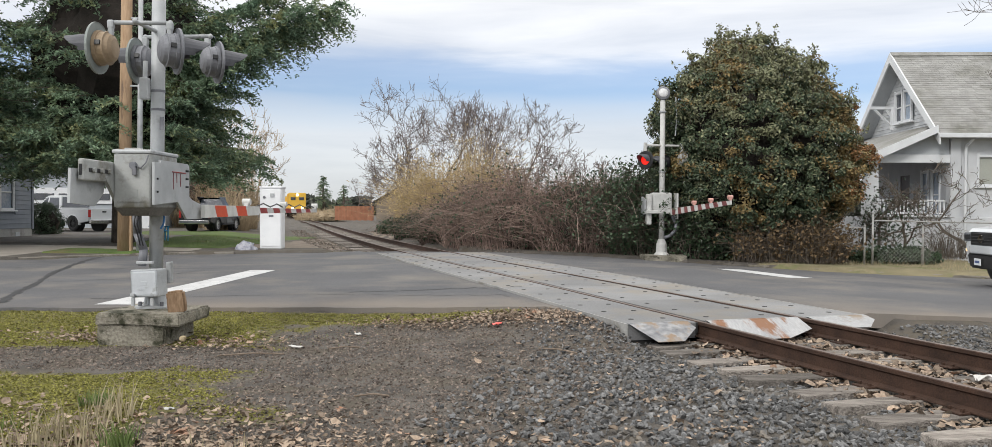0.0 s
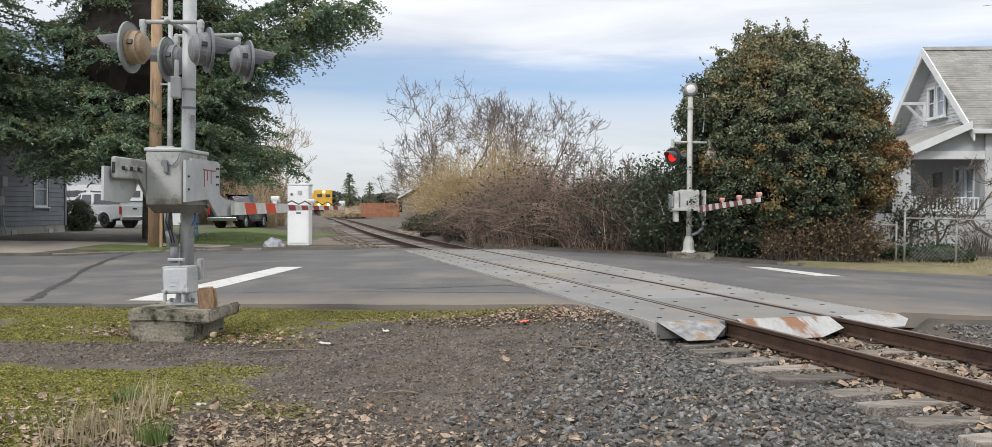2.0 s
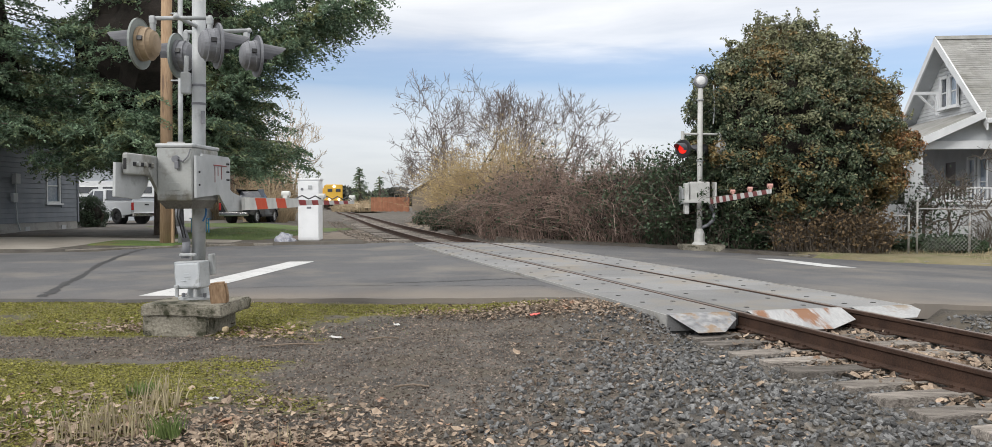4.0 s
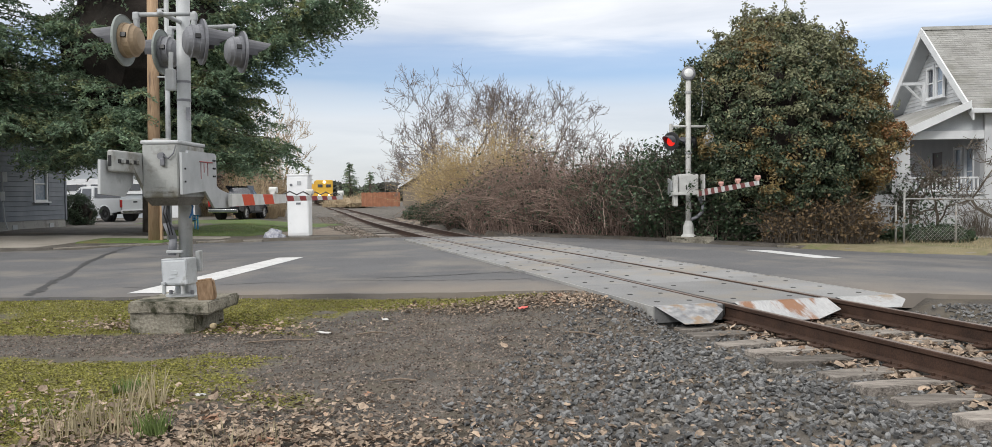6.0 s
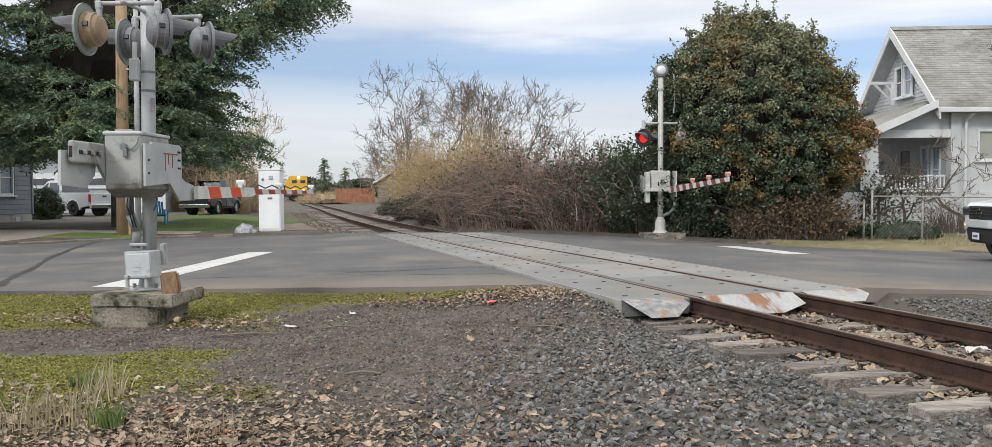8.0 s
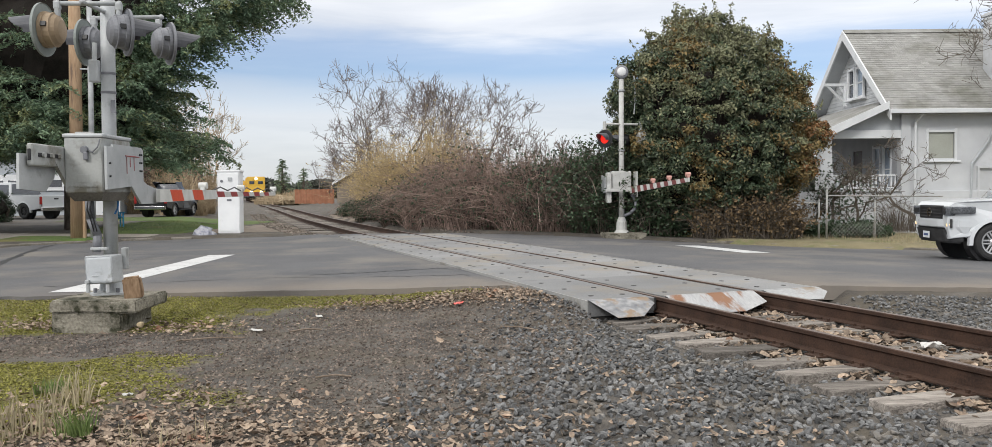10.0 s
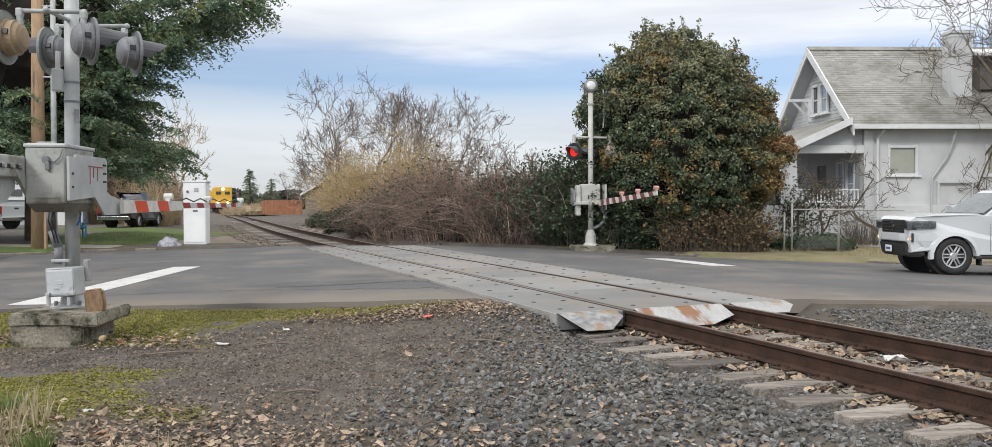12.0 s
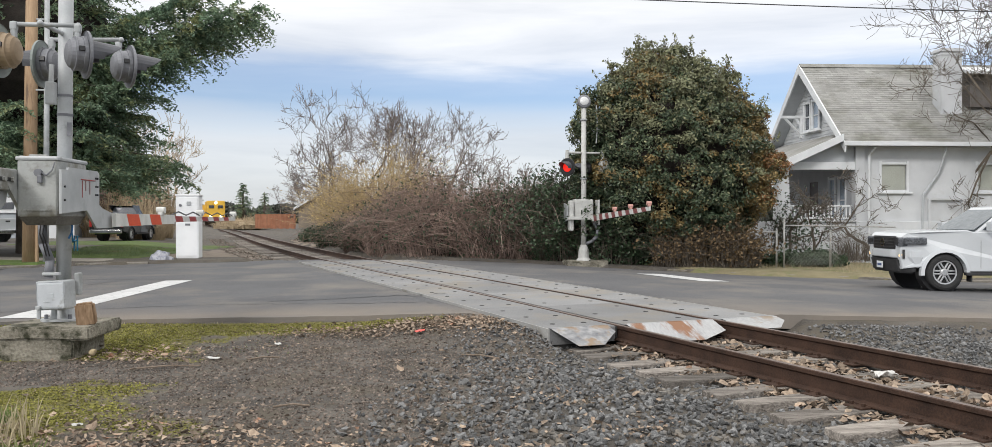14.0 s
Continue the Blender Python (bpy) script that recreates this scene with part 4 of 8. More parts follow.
def flasher(parent, at, yaw, shell, disc_mat, lens, disc_r=0.29, tilt=0):
    """A flashing lamp: round backing disc, domed housing behind it, hood before it. It faces its own z axis."""
    m = Matrix.Translation(at) @ Matrix.Rotation(radians(yaw), 4, "Z") @ Matrix.Rotation(radians(90 + tilt), 4, "Y")
    bm = bmesh.new()
    lathe(bm, [(disc_r - 0.01, -0.012), (disc_r, -0.02), (disc_r, 0.006), (disc_r - 0.012, 0.014), (0.16, 0.012)], m, 28)
    disc = part("backing_disc", bm, disc_mat, parent, smooth=False)
    bm = bmesh.new()
    lathe(bm, [(0.205, -0.018), (0.205, -0.06), (0.19, -0.064), (0.188, -0.12), (0.196, -0.124), (0.196, -0.14), (0.176, -0.145), (0.155, -0.185), (0.11, -0.212), (0.05, -0.222), (0.0, -0.224)][::-1], m, 24)
    bmesh.ops.recalc_face_normals(bm, faces=bm.faces)
    house_ = part("lamp_housing", bm, shell, parent)
    for a in (1.75, -1.75):
        bm = bmesh.new()
        c = m @ Vector((0.186 * math.cos(a), 0.186 * math.sin(a), -0.09))
        obox(bm, c, (0.045, 0.05, 0.06), m.to_3x3().to_4x4() @ Matrix.Rotation(a, 4, "Z"))
        part("peep_window", bm, BLACK, house_)
    bm = bmesh.new()
    lathe(bm, [(0.155, 0.012), (0.14, 0.035), (0.08, 0.055), (0.0, 0.062)], m, 20)
    part("lens", bm, lens, parent, smooth=True)
    # the hood: the upper part of a tapering tube, open below
    bm = bmesh.new()
    rows_ = []
    for layer in (0.0, 0.008):
        for k in range(5):
            s = k / 4
            row = []
            for j in range(15):
                a = radians(-20 + 220 * j / 14)
                reach = 0.36 * (0.42 + 0.58 * max(0.0, math.sin(a)) ** 0.6) * s
                r = 0.168 + layer - 0.035 * s
                # local x points down here, so the open side faces down
                row.append(bm.verts.new(m @ Vector((-r * math.sin(a), r * math.cos(a), 0.012 + reach))))
            rows_.append(row)
    for g in (0, 5):
        for k in range(4):
            for j in range(14):
                bm.faces.new((rows_[g + k][j], rows_[g + k][j + 1], rows_[g + k + 1][j + 1], rows_[g + k + 1][j]))
    for j in range(14):
        bm.faces.new((rows_[4][j], rows_[4][j + 1], rows_[9][j + 1], rows_[9][j]))
    for k in range(4):
        for j in (0, 14):
            bm.faces.new((rows_[k][j], rows_[k + 1][j], rows_[k + 6][j], rows_[k + 5][j]))
    part("visor", bm, VISOR_GREY, parent, smooth=False)
    return disc


def stripes(bm_sets, x, y0, y1, z0, z1, h0, h1, thick, slant, start, pitch, sign=1):
    """Slanted bars proud of both sides of a gate arm that runs along y."""
    n = int((y1 - y0) / pitch)
    for i in range(n):
        a = y0 + start + i * pitch
        b = min(a + pitch * 0.5, y1 - 0.02)
        if b <= a:
            continue
        za, ha = np.interp(a, (y0, y1), (z0, z1)), np.interp(a, (y0, y1), (h0, h1))
        bm = bm_sets()
        pts = [(x - thick / 2 - 0.003, a, za - ha / 2), (x - thick / 2 - 0.003, b, za - ha / 2), (x - thick / 2 - 0.003, b - slant, za + ha / 2), (x - thick / 2 - 0.003, a - slant, za + ha / 2)]
        extrude_outline(bm, [(p[0], p[1] * sign, p[2]) for p in pts], (thick + 0.006, 0, 0))
        yield bm


def gate_lamp(parent, at, mat_):
    bm = bmesh.new()
    bbox(bm, at, (0.07, 0.1, 0.06), 0.01)
    rod(bm, (at[0] - 0.06, at[1], at[2] + 0.05), (at[0] + 0.06, at[1], at[2] + 0.05), 0.05, 0.05, 14)
    part("gate_lamp", bm, mat_, parent)


near = thing("crossing_signal", "grey crossing signal with four lamps, gate machine and lowered gate arm", "crossing signal", pose(-4.22, 10.3, 0.06), group="crossing signals")
O = Vector((-4.22, 10.3, 0.06))


def loc(x, y, z):
    return (x - O.x, y - O.y, z - O.z)


bm = bmesh.new()
rod(bm, loc(-4.245, 10.3, 0.38), loc(-4.195, 10.3, 5.4), 0.084, 0.082, 24)
mast = part("mast", bm, GALV, near, "light grey steel tube with scuffs", smooth=True)
for z in (2.82, 3.05):
    bm = bmesh.new()
    rod(bm, loc(-4.22, 10.3, z), loc(-4.22, 10.3, z + 0.03), 0.089, 0.089, 24)
    part("band", bm, LAMP_GREY, mast)
bm = bmesh.new()
bbox(bm, loc(-4.135, 10.213, 2.66), (0.05, 0.01, 0.16), 0.003)
part("faded_sticker", bm, LAMP_GREY, mast)
bm = bmesh.new()
bmesh.ops.create_uvsphere(bm, u_segments=16, v_segments=8, radius=0.09, matrix=Matrix.Translation(loc(-4.195, 10.3, 5.4)) @ Matrix.Diagonal((1, 1, 0.5, 1)))
part("cap", bm, GALV, mast)
flasher(near, loc(-4.66, 9.65, 3.47), 180, LAMP_TAN, DISC_GREEN, RED_LENS, 0.30)
flasher(near, loc(-4.63, 10.62, 3.50), 180, LAMP_GREY, DISC_GREEN, RED_LENS, 0.29)
flasher(near, loc(-3.76, 9.76, 3.46), 34, LAMP_GREY, LAMP_GREY, RED_LENS, 0.27)
flasher(near, loc(-3.60, 10.70, 3.50), 34, LAMP_GREY, LAMP_GREY, RED_LENS, 0.27)
for pts in (((-4.5, 9.65, 3.77), (-3.85, 9.75, 3.79)), ((-4.5, 10.6, 3.80), (-3.68, 10.62, 3.82)), ((-4.22, 9.65, 3.79), (-4.22, 10.65, 3.81))):
    bm = bmesh.new()
    rod(bm, loc(*pts[0]), loc(*pts[1]), 0.026, 0.026, 12)
    for p in pts:
        bmesh.ops.create_uvsphere(bm, u_segments=12, v_segments=8, radius=0.034, matrix=Matrix.Translation(loc(*p)))
    part("crossarm", bm, GALV, near, smooth=True)
for x, y_ in ((-4.5, 9.65), (-3.85, 9.74), (-4.5, 10.6), (-3.72, 10.64)):
    bm = bmesh.new()
    bbox(bm, loc(x, y_, 3.75), (0.075, 0.07, 0.1), 0.02)
    rod(bm, loc(x, y_, 3.62), loc(x, y_, 3.76), 0.035, 0.035, 10)
    part("lamp_bracket", bm, GALV, near)
bm = bmesh.new()
bbox(bm, loc(-4.33, 10.18, 3.08), (0.11, 0.1, 0.27), 0.02)
rod(bm, loc(-4.33, 10.18, 3.2), loc(-4.33, 10.2, 3.42), 0.03, 0.03, 8)
part("splice_box", bm, GALV, near)

# gate machine
mach = part("gate_machine", bmesh.new(), DIRTY_GREY, near, "stained grey cast gate machine housing")
bm = bmesh.new()
bbox(bm, loc(-4.19, 9.9, 1.93), (0.43, 0.80, 0.64), 0.035, seg=3)
part("machine_case", bm, DIRTY_GREY, mach)
bm = bmesh.new()
bbox(bm, loc(-4.19, 9.9, 2.262), (0.455, 0.83, 0.045), 0.018, seg=2)
part("machine_lid", bm, GALV, mach)
bm = bmesh.new()
vs = obox(bm, loc(-4.19, 9.9, 1.57), (0.42, 0.78, 0.1))
for v in vs:
    if v.co.z < 1.57 - O.z:
        v.co.x = (v.co.x - loc(-4.19, 0, 0)[0]) * 0.72 + loc(-4.19, 0, 0)[0]
        v.co.y = (v.co.y - loc(0, 9.9, 0)[1]) * 0.78 + loc(0, 9.9, 0)[1]
# the tapered underside of the housing, its shade painted as a darker grey
part("machine_base", bm, material("shadow_grey", (0.10, 0.095, 0.085), (0.2, 0.19, 0.175), 4, 0.8, 0, 0.2, 40), mach)
bm = bmesh.new()
rod(bm, loc(-4.17, 9.5, 2.1), loc(-4.17, 9.46, 2.1), 0.045, 0.04, 12)
bbox(bm, loc(-4.15, 9.475, 2.03), (0.05, 0.035, 0.09), 0.01)
tube(bm, [loc(-4.17, 9.48, 2.12), loc(-4.08, 9.475, 2.07), loc(-4.02, 9.475, 2.13), loc(-3.99, 9.475, 2.22)], 0.008, 6)
part("padlock", bm, LAMP_GREY, mach)
bm = bmesh.new()
for i in range(9):
    bbox(bm, loc(-4.32 + i * 0.034, 9.497, 1.685), (0.024, 0.008, 0.022), 0.002, seg=1)
bbox(bm, loc(-4.19, 9.498, 1.78), (0.13, 0.006, 0.09), 0.002, seg=1)
part("cast_lettering", bm, DIRTY_GREY, mach)
bm = bmesh.new()
bbox(bm, loc(-4.19, 9.55, 2.29), (0.2, 0.05, 0.03), 0.01)
bbox(bm, loc(-4.36, 9.53, 2.25), (0.05, 0.06, 0.08), 0.01)
part("lid_latch", bm, DIRTY_GREY, mach)

# gate arm bracket on the side of the machine
X0 = -3.93
bm = bmesh.new()
prof = [(9.43, 2.14), (9.43, 1.65), (10.12, 1.69), (10.42, 1.475), (10.95, 1.475), (10.95, 1.66), (10.6, 1.72), (10.5, 1.76), (10.5, 2.14), (10.44, 2.17), (9.62, 2.17), (9.6, 2.14)]
extrude_outline(bm, [loc(X0, y_, z) for y_, z in prof], (0.03, 0, 0))
bracket = part("arm_bracket", bm, GALV, near, "smooth light grey steel plate")
for y_, z in ((10.38, 2.08), (10.43, 2.08), (10.38, 1.98), (10.43, 1.98), (10.38, 1.88), (10.43, 1.88), (9.5, 1.95), (9.5, 1.8)):
    bm = bmesh.new()
    rod(bm, loc(X0 + 0.028, y_, z), loc(X0 + 0.045, y_, z), 0.012, 0.012, 8)
    part("bolt", bm, BLACK, bracket)
bm = bmesh.new()
bbox(bm, loc(X0 + 0.034, 10.15, 2.05), (0.008, 0.42, 0.012), 0.002, seg=1)
for y_, h in ((9.98, 0.2), (10.08, 0.12), (10.2, 0.16)):
    bbox(bm, loc(X0 + 0.034, y_, 2.04 - h / 2), (0.006, 0.008, h), 0.002, seg=1)
part("paint_drips", bm, DARK_RED, bracket)
# the arm itself
AX = -3.86
ARM_WHITE = material("arm_white", (0.46, 0.46, 0.44), (0.62, 0.62, 0.60), 5, 0.6, 0, 0.05, 50, grain=0.2)
bm = bmesh.new()
extrude_outline(bm, [loc(AX, 10.8, 1.49), loc(AX, 10.8, 1.66), loc(AX, 13.3, 1.655), loc(AX, 13.3, 1.515)], (0.05, 0, 0))
arm = part("gate_arm", bm, ARM_WHITE, near, "white gate arm with red slanted stripes")
for bm in stripes(bmesh.new, loc(AX + 0.025, 0, 0)[0], loc(0, 11.0, 0)[1], loc(0, 13.2, 0)[1], 1.575 - O.z, 1.585 - O.z, 0.158, 0.138, 0.05, 0.1, 0.28, 0.92):
    part("red_stripe", bm, SIGNAL_RED, arm)
bm = bmesh.new()
extrude_outline(bm, [loc(AX + 0.005, 13.3, 1.54), loc(AX + 0.005, 13.3, 1.635), loc(AX + 0.005, 17.6, 1.62), loc(AX + 0.005, 17.6, 1.555)], (0.035, 0, 0))
tip = part("arm_tip", bm, ARM_WHITE, near, "thin outer arm with faded dark red stripes")
for bm in stripes(bmesh.new, loc(AX + 0.022, 0, 0)[0], loc(0, 13.3, 0)[1], loc(0, 17.6, 0)[1], 1.588 - O.z, 1.588 - O.z, 0.092, 0.064, 0.035, 0.08, 0.12, 0.8):
    part("red_stripe", bm, DARK_RED, tip)
bm = bmesh.new()
tube(bm, [loc(AX + 0.02, y_, 1.66 + (0.045 if i % 2 else -0.01)) for i, y_ in enumerate(np.arange(13.2, 17.5, 0.42))], 0.012, 6)
part("lamp_cable", bm, BLACK, tip)
for y_, z in ((12.7, 1.67), (14.9, 1.65), (17.45, 1.64)):
    gate_lamp(arm, loc(AX + 0.025, y_, z), ARM_WHITE)

# counterweights reaching back from the machine
bm = bmesh.new()
extrude_outline(bm, [loc(-4.52, y_, z) for y_, z in ((8.72, 2.03), (8.70, 1.66), (9.25, 1.63), (9.45, 1.78), (9.5, 2.03))], (0.03, 0, 0))
cw = part("counterweight_plate", bm, GALV, near)
bm = bmesh.new()
bbox(bm, loc(-4.44, 9.18, 2.02), (0.07, 0.72, 0.24), 0.03, seg=3)
cwb = part("counterweight", bm, DIRTY_GREY, near)
bm = bmesh.new()
bbox(bm, loc(-4.402, 9.18, 2.02), (0.01, 0.5, 0.045), 0.004, seg=1)
bbox(bm, loc(-4.44, 8.818, 2.02), (0.035, 0.01, 0.12), 0.004, seg=1)
part("slot", bm, BLACK, cwb)
for y_ in (9.02, 9.2, 9.38):
    bm = bmesh.new()
    rod(bm, loc(-4.41, y_, 2.02), loc(-4.37, y_, 2.02), 0.03, 0.03, 6)
    part("bolt", bm, DIRTY_GREY, cwb)
bm = bmesh.new()
extrude_outline(bm, [loc(-4.44, y_, z) for y_, z in ((9.3, 1.95), (9.4, 2.0), (9.75, 1.74), (9.7, 1.58))], (0.04, 0, 0))
part("counterweight_arm", bm, DIRTY_GREY, near)

# lower mast: conduit, junction box, foot
bm = bmesh.new()
tube(bm, [loc(-4.42, 10.15, 1.58), loc(-4.41, 10.15, 1.3), loc(-4.34, 10.17, 1.1), loc(-4.36, 10.17, 0.9)], 0.05, 12)
part("conduit", bm, LAMP_GREY, near, smooth=True)
for dx in (0, 0.035):
    bm = bmesh.new()
    tube(bm, [loc(-4.40 + dx, 10.08, 1.56), loc(-4.41 + dx, 10.06, 1.42), loc(-4.38 + dx, 10.08, 1.3), loc(-4.36 + dx, 10.12, 1.15)], 0.008, 6)
    part("cable", bm, BLACK, near)
bm = bmesh.new()
tube(bm, [loc(-4.12, 10.2, 1.56), loc(-4.09, 10.18, 1.5), loc(-4.1, 10.18, 1.42), loc(-4.14, 10.2, 1.36)], 0.012, 6)
part("cable", bm, BLUE_CABLE, near)
PALE_COVER = material("pale_cover_paint", (0.42, 0.445, 0.47), (0.56, 0.58, 0.605), 4, 0.5, 0.05, 0.06, 50, (0.34, 0.35, 0.35), 6, (0.58, 0.68), grain=0.2)
jm = Matrix.Rotation(radians(-14), 4, "Z") @ Matrix.Rotation(radians(-3), 4, "Y")
bm = bmesh.new()
bbox(bm, loc(-4.23, 10.07, 0.70), (0.37, 0.22, 0.34), 0.03, m=jm, seg=3)
jb = part("junction_box", bm, GALV, near, "pale grey cast junction box")
bm = bmesh.new()
bbox(bm, loc(-4.24, 9.955, 0.70), (0.35, 0.03, 0.31), 0.025, m=jm, seg=2)
part("cover", bm, PALE_COVER, jb)
bm = bmesh.new()
for i in range(5):
    bbox(bm, loc(-4.31 + i * 0.03, 9.938, 0.63), (0.02, 0.006, 0.012), 0.002, m=jm, seg=1)
bbox(bm, loc(-4.24, 9.938, 0.70), (0.09, 0.006, 0.05), 0.002, m=jm, seg=1)
part("cast_lettering", bm, PALE_COVER, jb)
for x in (-4.38, -4.15):
    bm = bmesh.new()
    rod(bm, loc(x, 9.97, 0.53), loc(x, 9.97, 0.43), 0.025, 0.025, 8)
    bbox(bm, loc(x, 9.95, 0.56), (0.05, 0.04, 0.04), 0.008)
    part("hinge", bm, GALV, jb)
bm = bmesh.new()
bbox(bm, loc(-4.25, 10.0, 0.95), (0.2, 0.06, 0.035), 0.01)
part("latch", bm, GALV, jb)
bm = bmesh.new()
bbox(bm, loc(-4.03, 10.2, 0.82), (0.06, 0.1, 0.26), 0.015)
part("clamp", bm, GALV, near)
bm = bmesh.new()
lathe(bm, [(0.24, 0), (0.24, 0.04), (0.14, 0.06), (0.12, 0.16), (0.09, 0.18)], Matrix.Translation(loc(-4.24, 10.28, 0.36)), 20)
part("foot_flange", bm, GALV, near, smooth=False)
for a in range(4):
    bm = bmesh.new()
    rod(bm, loc(-4.24 + 0.19 * math.cos(a * 1.57 + 0.8), 10.28 + 0.19 * math.sin(a * 1.57 + 0.8), 0.38), loc(-4.24 + 0.19 * math.cos(a * 1.57 + 0.8), 10.28 + 0.19 * math.sin(a * 1.57 + 0.8), 0.46), 0.022, 0.022, 6)
    part("anchor_bolt", bm, LAMP_GREY, near)


def rough_block(bm, c, s, m=None, cuts=4, amount=0.012, seed=1):
    """A cast block with worn, uneven faces."""
    start = len(bm.verts)
    vs = obox(bm, c, s, m)
    es = list({e for v in vs for e in v.link_edges})
    r = bmesh.ops.bevel(bm, geom=es, offset=0.02, segments=2, affect="EDGES")
    bmesh.ops.subdivide_edges(bm, edges=bm.edges[:], cuts=cuts, use_grid_fill=True)
    for v in bm.verts:
        v.co += noise.noise_vector(v.co * 6 + Vector((seed, 0, 0))) * amount


base = thing("concrete_base", "weathered two-tier concrete footing with moss stains", "footing", pose(-4.16, 10.08, 0.0, 0, 0, -2))
bm = bmesh.new()
rough_block(bm, (0, 0, 0.305), (1.0, 0.95, 0.15), amount=0.018)
part("upper_slab", bm, OLD_CONCRETE, base)
bm = bmesh.new()
rough_block(bm, (-0.09, -0.01, 0.08), (0.80, 0.88, 0.34), amount=0.02, seed=5)
part("lower_block", bm, OLD_CONCRETE, base)
bm = bmesh.new()
rough_block(bm, (0, 0, 0.13), (0.2, 0.15, 0.26), amount=0.01, seed=9)
solid("wood_block", bm, OLD_WOOD, "short brown wooden block standing on the footing", "wood block", m=pose(-3.78, 9.82, 0.37, 4, -6, 12))
STONE_TAN = material("tan_stone", (0.26, 0.19, 0.10), (0.38, 0.31, 0.2), 6, 0.9, 0, 0.4, 40)
bm = bmesh.new()
bmesh.ops.create_icosphere(bm, subdivisions=2, radius=0.045)
for v in bm.verts:
    v.co += noise.noise_vector(v.co * 12) * 0.02
solid("stone", bm, STONE_TAN, "yellowish stone lying beside the concrete footing", "stone", m=pose(-3.62, 9.55, 0.1))

# the signal across the road
O = Vector((5.15, 25.65, 0.1))
far_sig = thing("crossing_signal", "white-grey crossing signal with bell, red lamp and lowered gate arm", "crossing signal", pose(*O), group="crossing signals")
PALE = material("pale_mast_paint", (0.40, 0.40, 0.385), (0.56, 0.56, 0.54), 3, 0.55, 0, 0.05, 50, (0.35, 0.33, 0.30), 5, (0.58, 0.66), grain=0.2)
bm = bmesh.new()
rod(bm, (0, 0, 0.1), (0, 0, 5.0), 0.088, 0.078, 20)
mast = part("mast", bm, PALE, far_sig, smooth=True)
for z in (1.75, 2.75, 4.6):
    bm = bmesh.new()
    rod(bm, (0, 0, z), (0, 0, z + 0.05), 0.11, 0.11, 20)
    part("band", bm, GALV, mast)
bm = bmesh.new()
m = Matrix.Translation((0, -0.05, 5.2)) @ Matrix.Rotation(radians(80), 4, "X")
lathe(bm, [(0.0, 0.06), (0.13, 0.055), (0.145, 0.03), (0.15, 0.0)], m, 20)
part("bell_face", bm, GLASS_LAMP, far_sig, "bright metal bell gong", smooth=True)
bm = bmesh.new()
lathe(bm, [(0.19, 0.03), (0.22, 0.0), (0.21, -0.1), (0.14, -0.18), (0.0, -0.2)][::-1], m, 20)
rod(bm, (0, 0, 4.95), (0, 0, 5.1), 0.05, 0.07, 12)
part("bell_housing", bm, LAMP_GREY, far_sig, smooth=True)
for pts in (((-0.55, -0.1, 3.58), (0.62, 0.08, 3.58)),):
    bm = bmesh.new()
    rod(bm, *pts, 0.035, 0.035, 10)
    for p in pts:
        rod(bm, (p[0], p[1], 3.3), (p[0], p[1], 3.66), 0.06, 0.05, 10)
    part("crossarm", bm, PALE, far_sig)
flasher(far_sig, (-0.56, -0.22, 3.12), 226, BLACK, BLACK, LIT_LENS, 0.28)
flasher(far_sig, (0.72, 0.1, 3.15), 8, PALE, PALE, RED_LENS, 0.28)
flasher(far_sig, (0.1, 0.35, 3.12), 175, BLACK, BLACK, RED_LENS, 0.28)
bm = bmesh.new()
bbox(bm, (-0.02, 0.1, 1.82), (0.62, 0.45, 0.6), 0.05)
part("gate_machine", bm, PALE, far_sig)
bm = bmesh.new()
extrude_outline(bm, [(-0.55, -0.1, 1.45), (-0.55, -0.1, 1.92), (-0.55, 0.5, 2.0), (-0.55, 0.5, 1.4)], (0.05, 0.02, 0))
part("counterweight_plate", bm, GALV, far_sig)
bm = bmesh.new()
bbox(bm, (-0.42, -0.05, 1.6), (0.14, 0.35, 0.95), 0.04)
part("counterweight", bm, PALE, far_sig)
bm = bmesh.new()
bbox(bm, (0.42, -0.1, 1.7), (0.05, 0.5, 0.8), 0.02)
bbox(bm, (0.0, -0.3, 1.52), (1.1, 0.1, 0.1), 0.02)
part("arm_bracket", bm, PALE, far_sig)
bm = bmesh.new()
tube(bm, [(0.3, -0.1, 1.4), (0.42, -0.12, 1.15), (0.4, -0.12, 0.95), (0.25, -0.1, 0.8), (0.08, -0.05, 0.72)], 0.05, 10)
part("conduit", bm, LAMP_GREY, far_sig, smooth=True)
bm = bmesh.new()
extrude_outline(bm, [(0.2, -0.3, 1.42), (0.2, -0.3, 1.62), (0.36, -6.2, 1.80), (0.36, -6.2, 1.70)], (0.045, 0, 0))
arm = part("gate_arm", bm, ARM_WHITE, far_sig, "white gate arm with dark red stripes")
DULL_RED = material("dull_red", (0.13, 0.035, 0.035), (0.22, 0.07, 0.065), 4, 0.6)
for i in range(8):
    a, b = -0.6 - i * 0.72, -0.95 - i * 0.72

    def arm_pt(yy, k):
        s = (-0.3 - yy) / 5.9
        return (0.2 + 0.16 * s - 0.004, yy, (1.42 + 0.28 * s) * (1 - k) + (1.62 + 0.18 * s) * k)

    bm = bmesh.new()
    extrude_outline(bm, [arm_pt(a, 0), arm_pt(b, 0), arm_pt(b + 0.1, 1), arm_pt(a + 0.1, 1)], (0.053, 0, 0))
    part("red_stripe", bm, DULL_RED, arm)
PINK_LAMP = material("faded_red_lamp", (0.42, 0.21, 0.18), (0.55, 0.32, 0.27), 6, 0.3, 0, 0, 50)
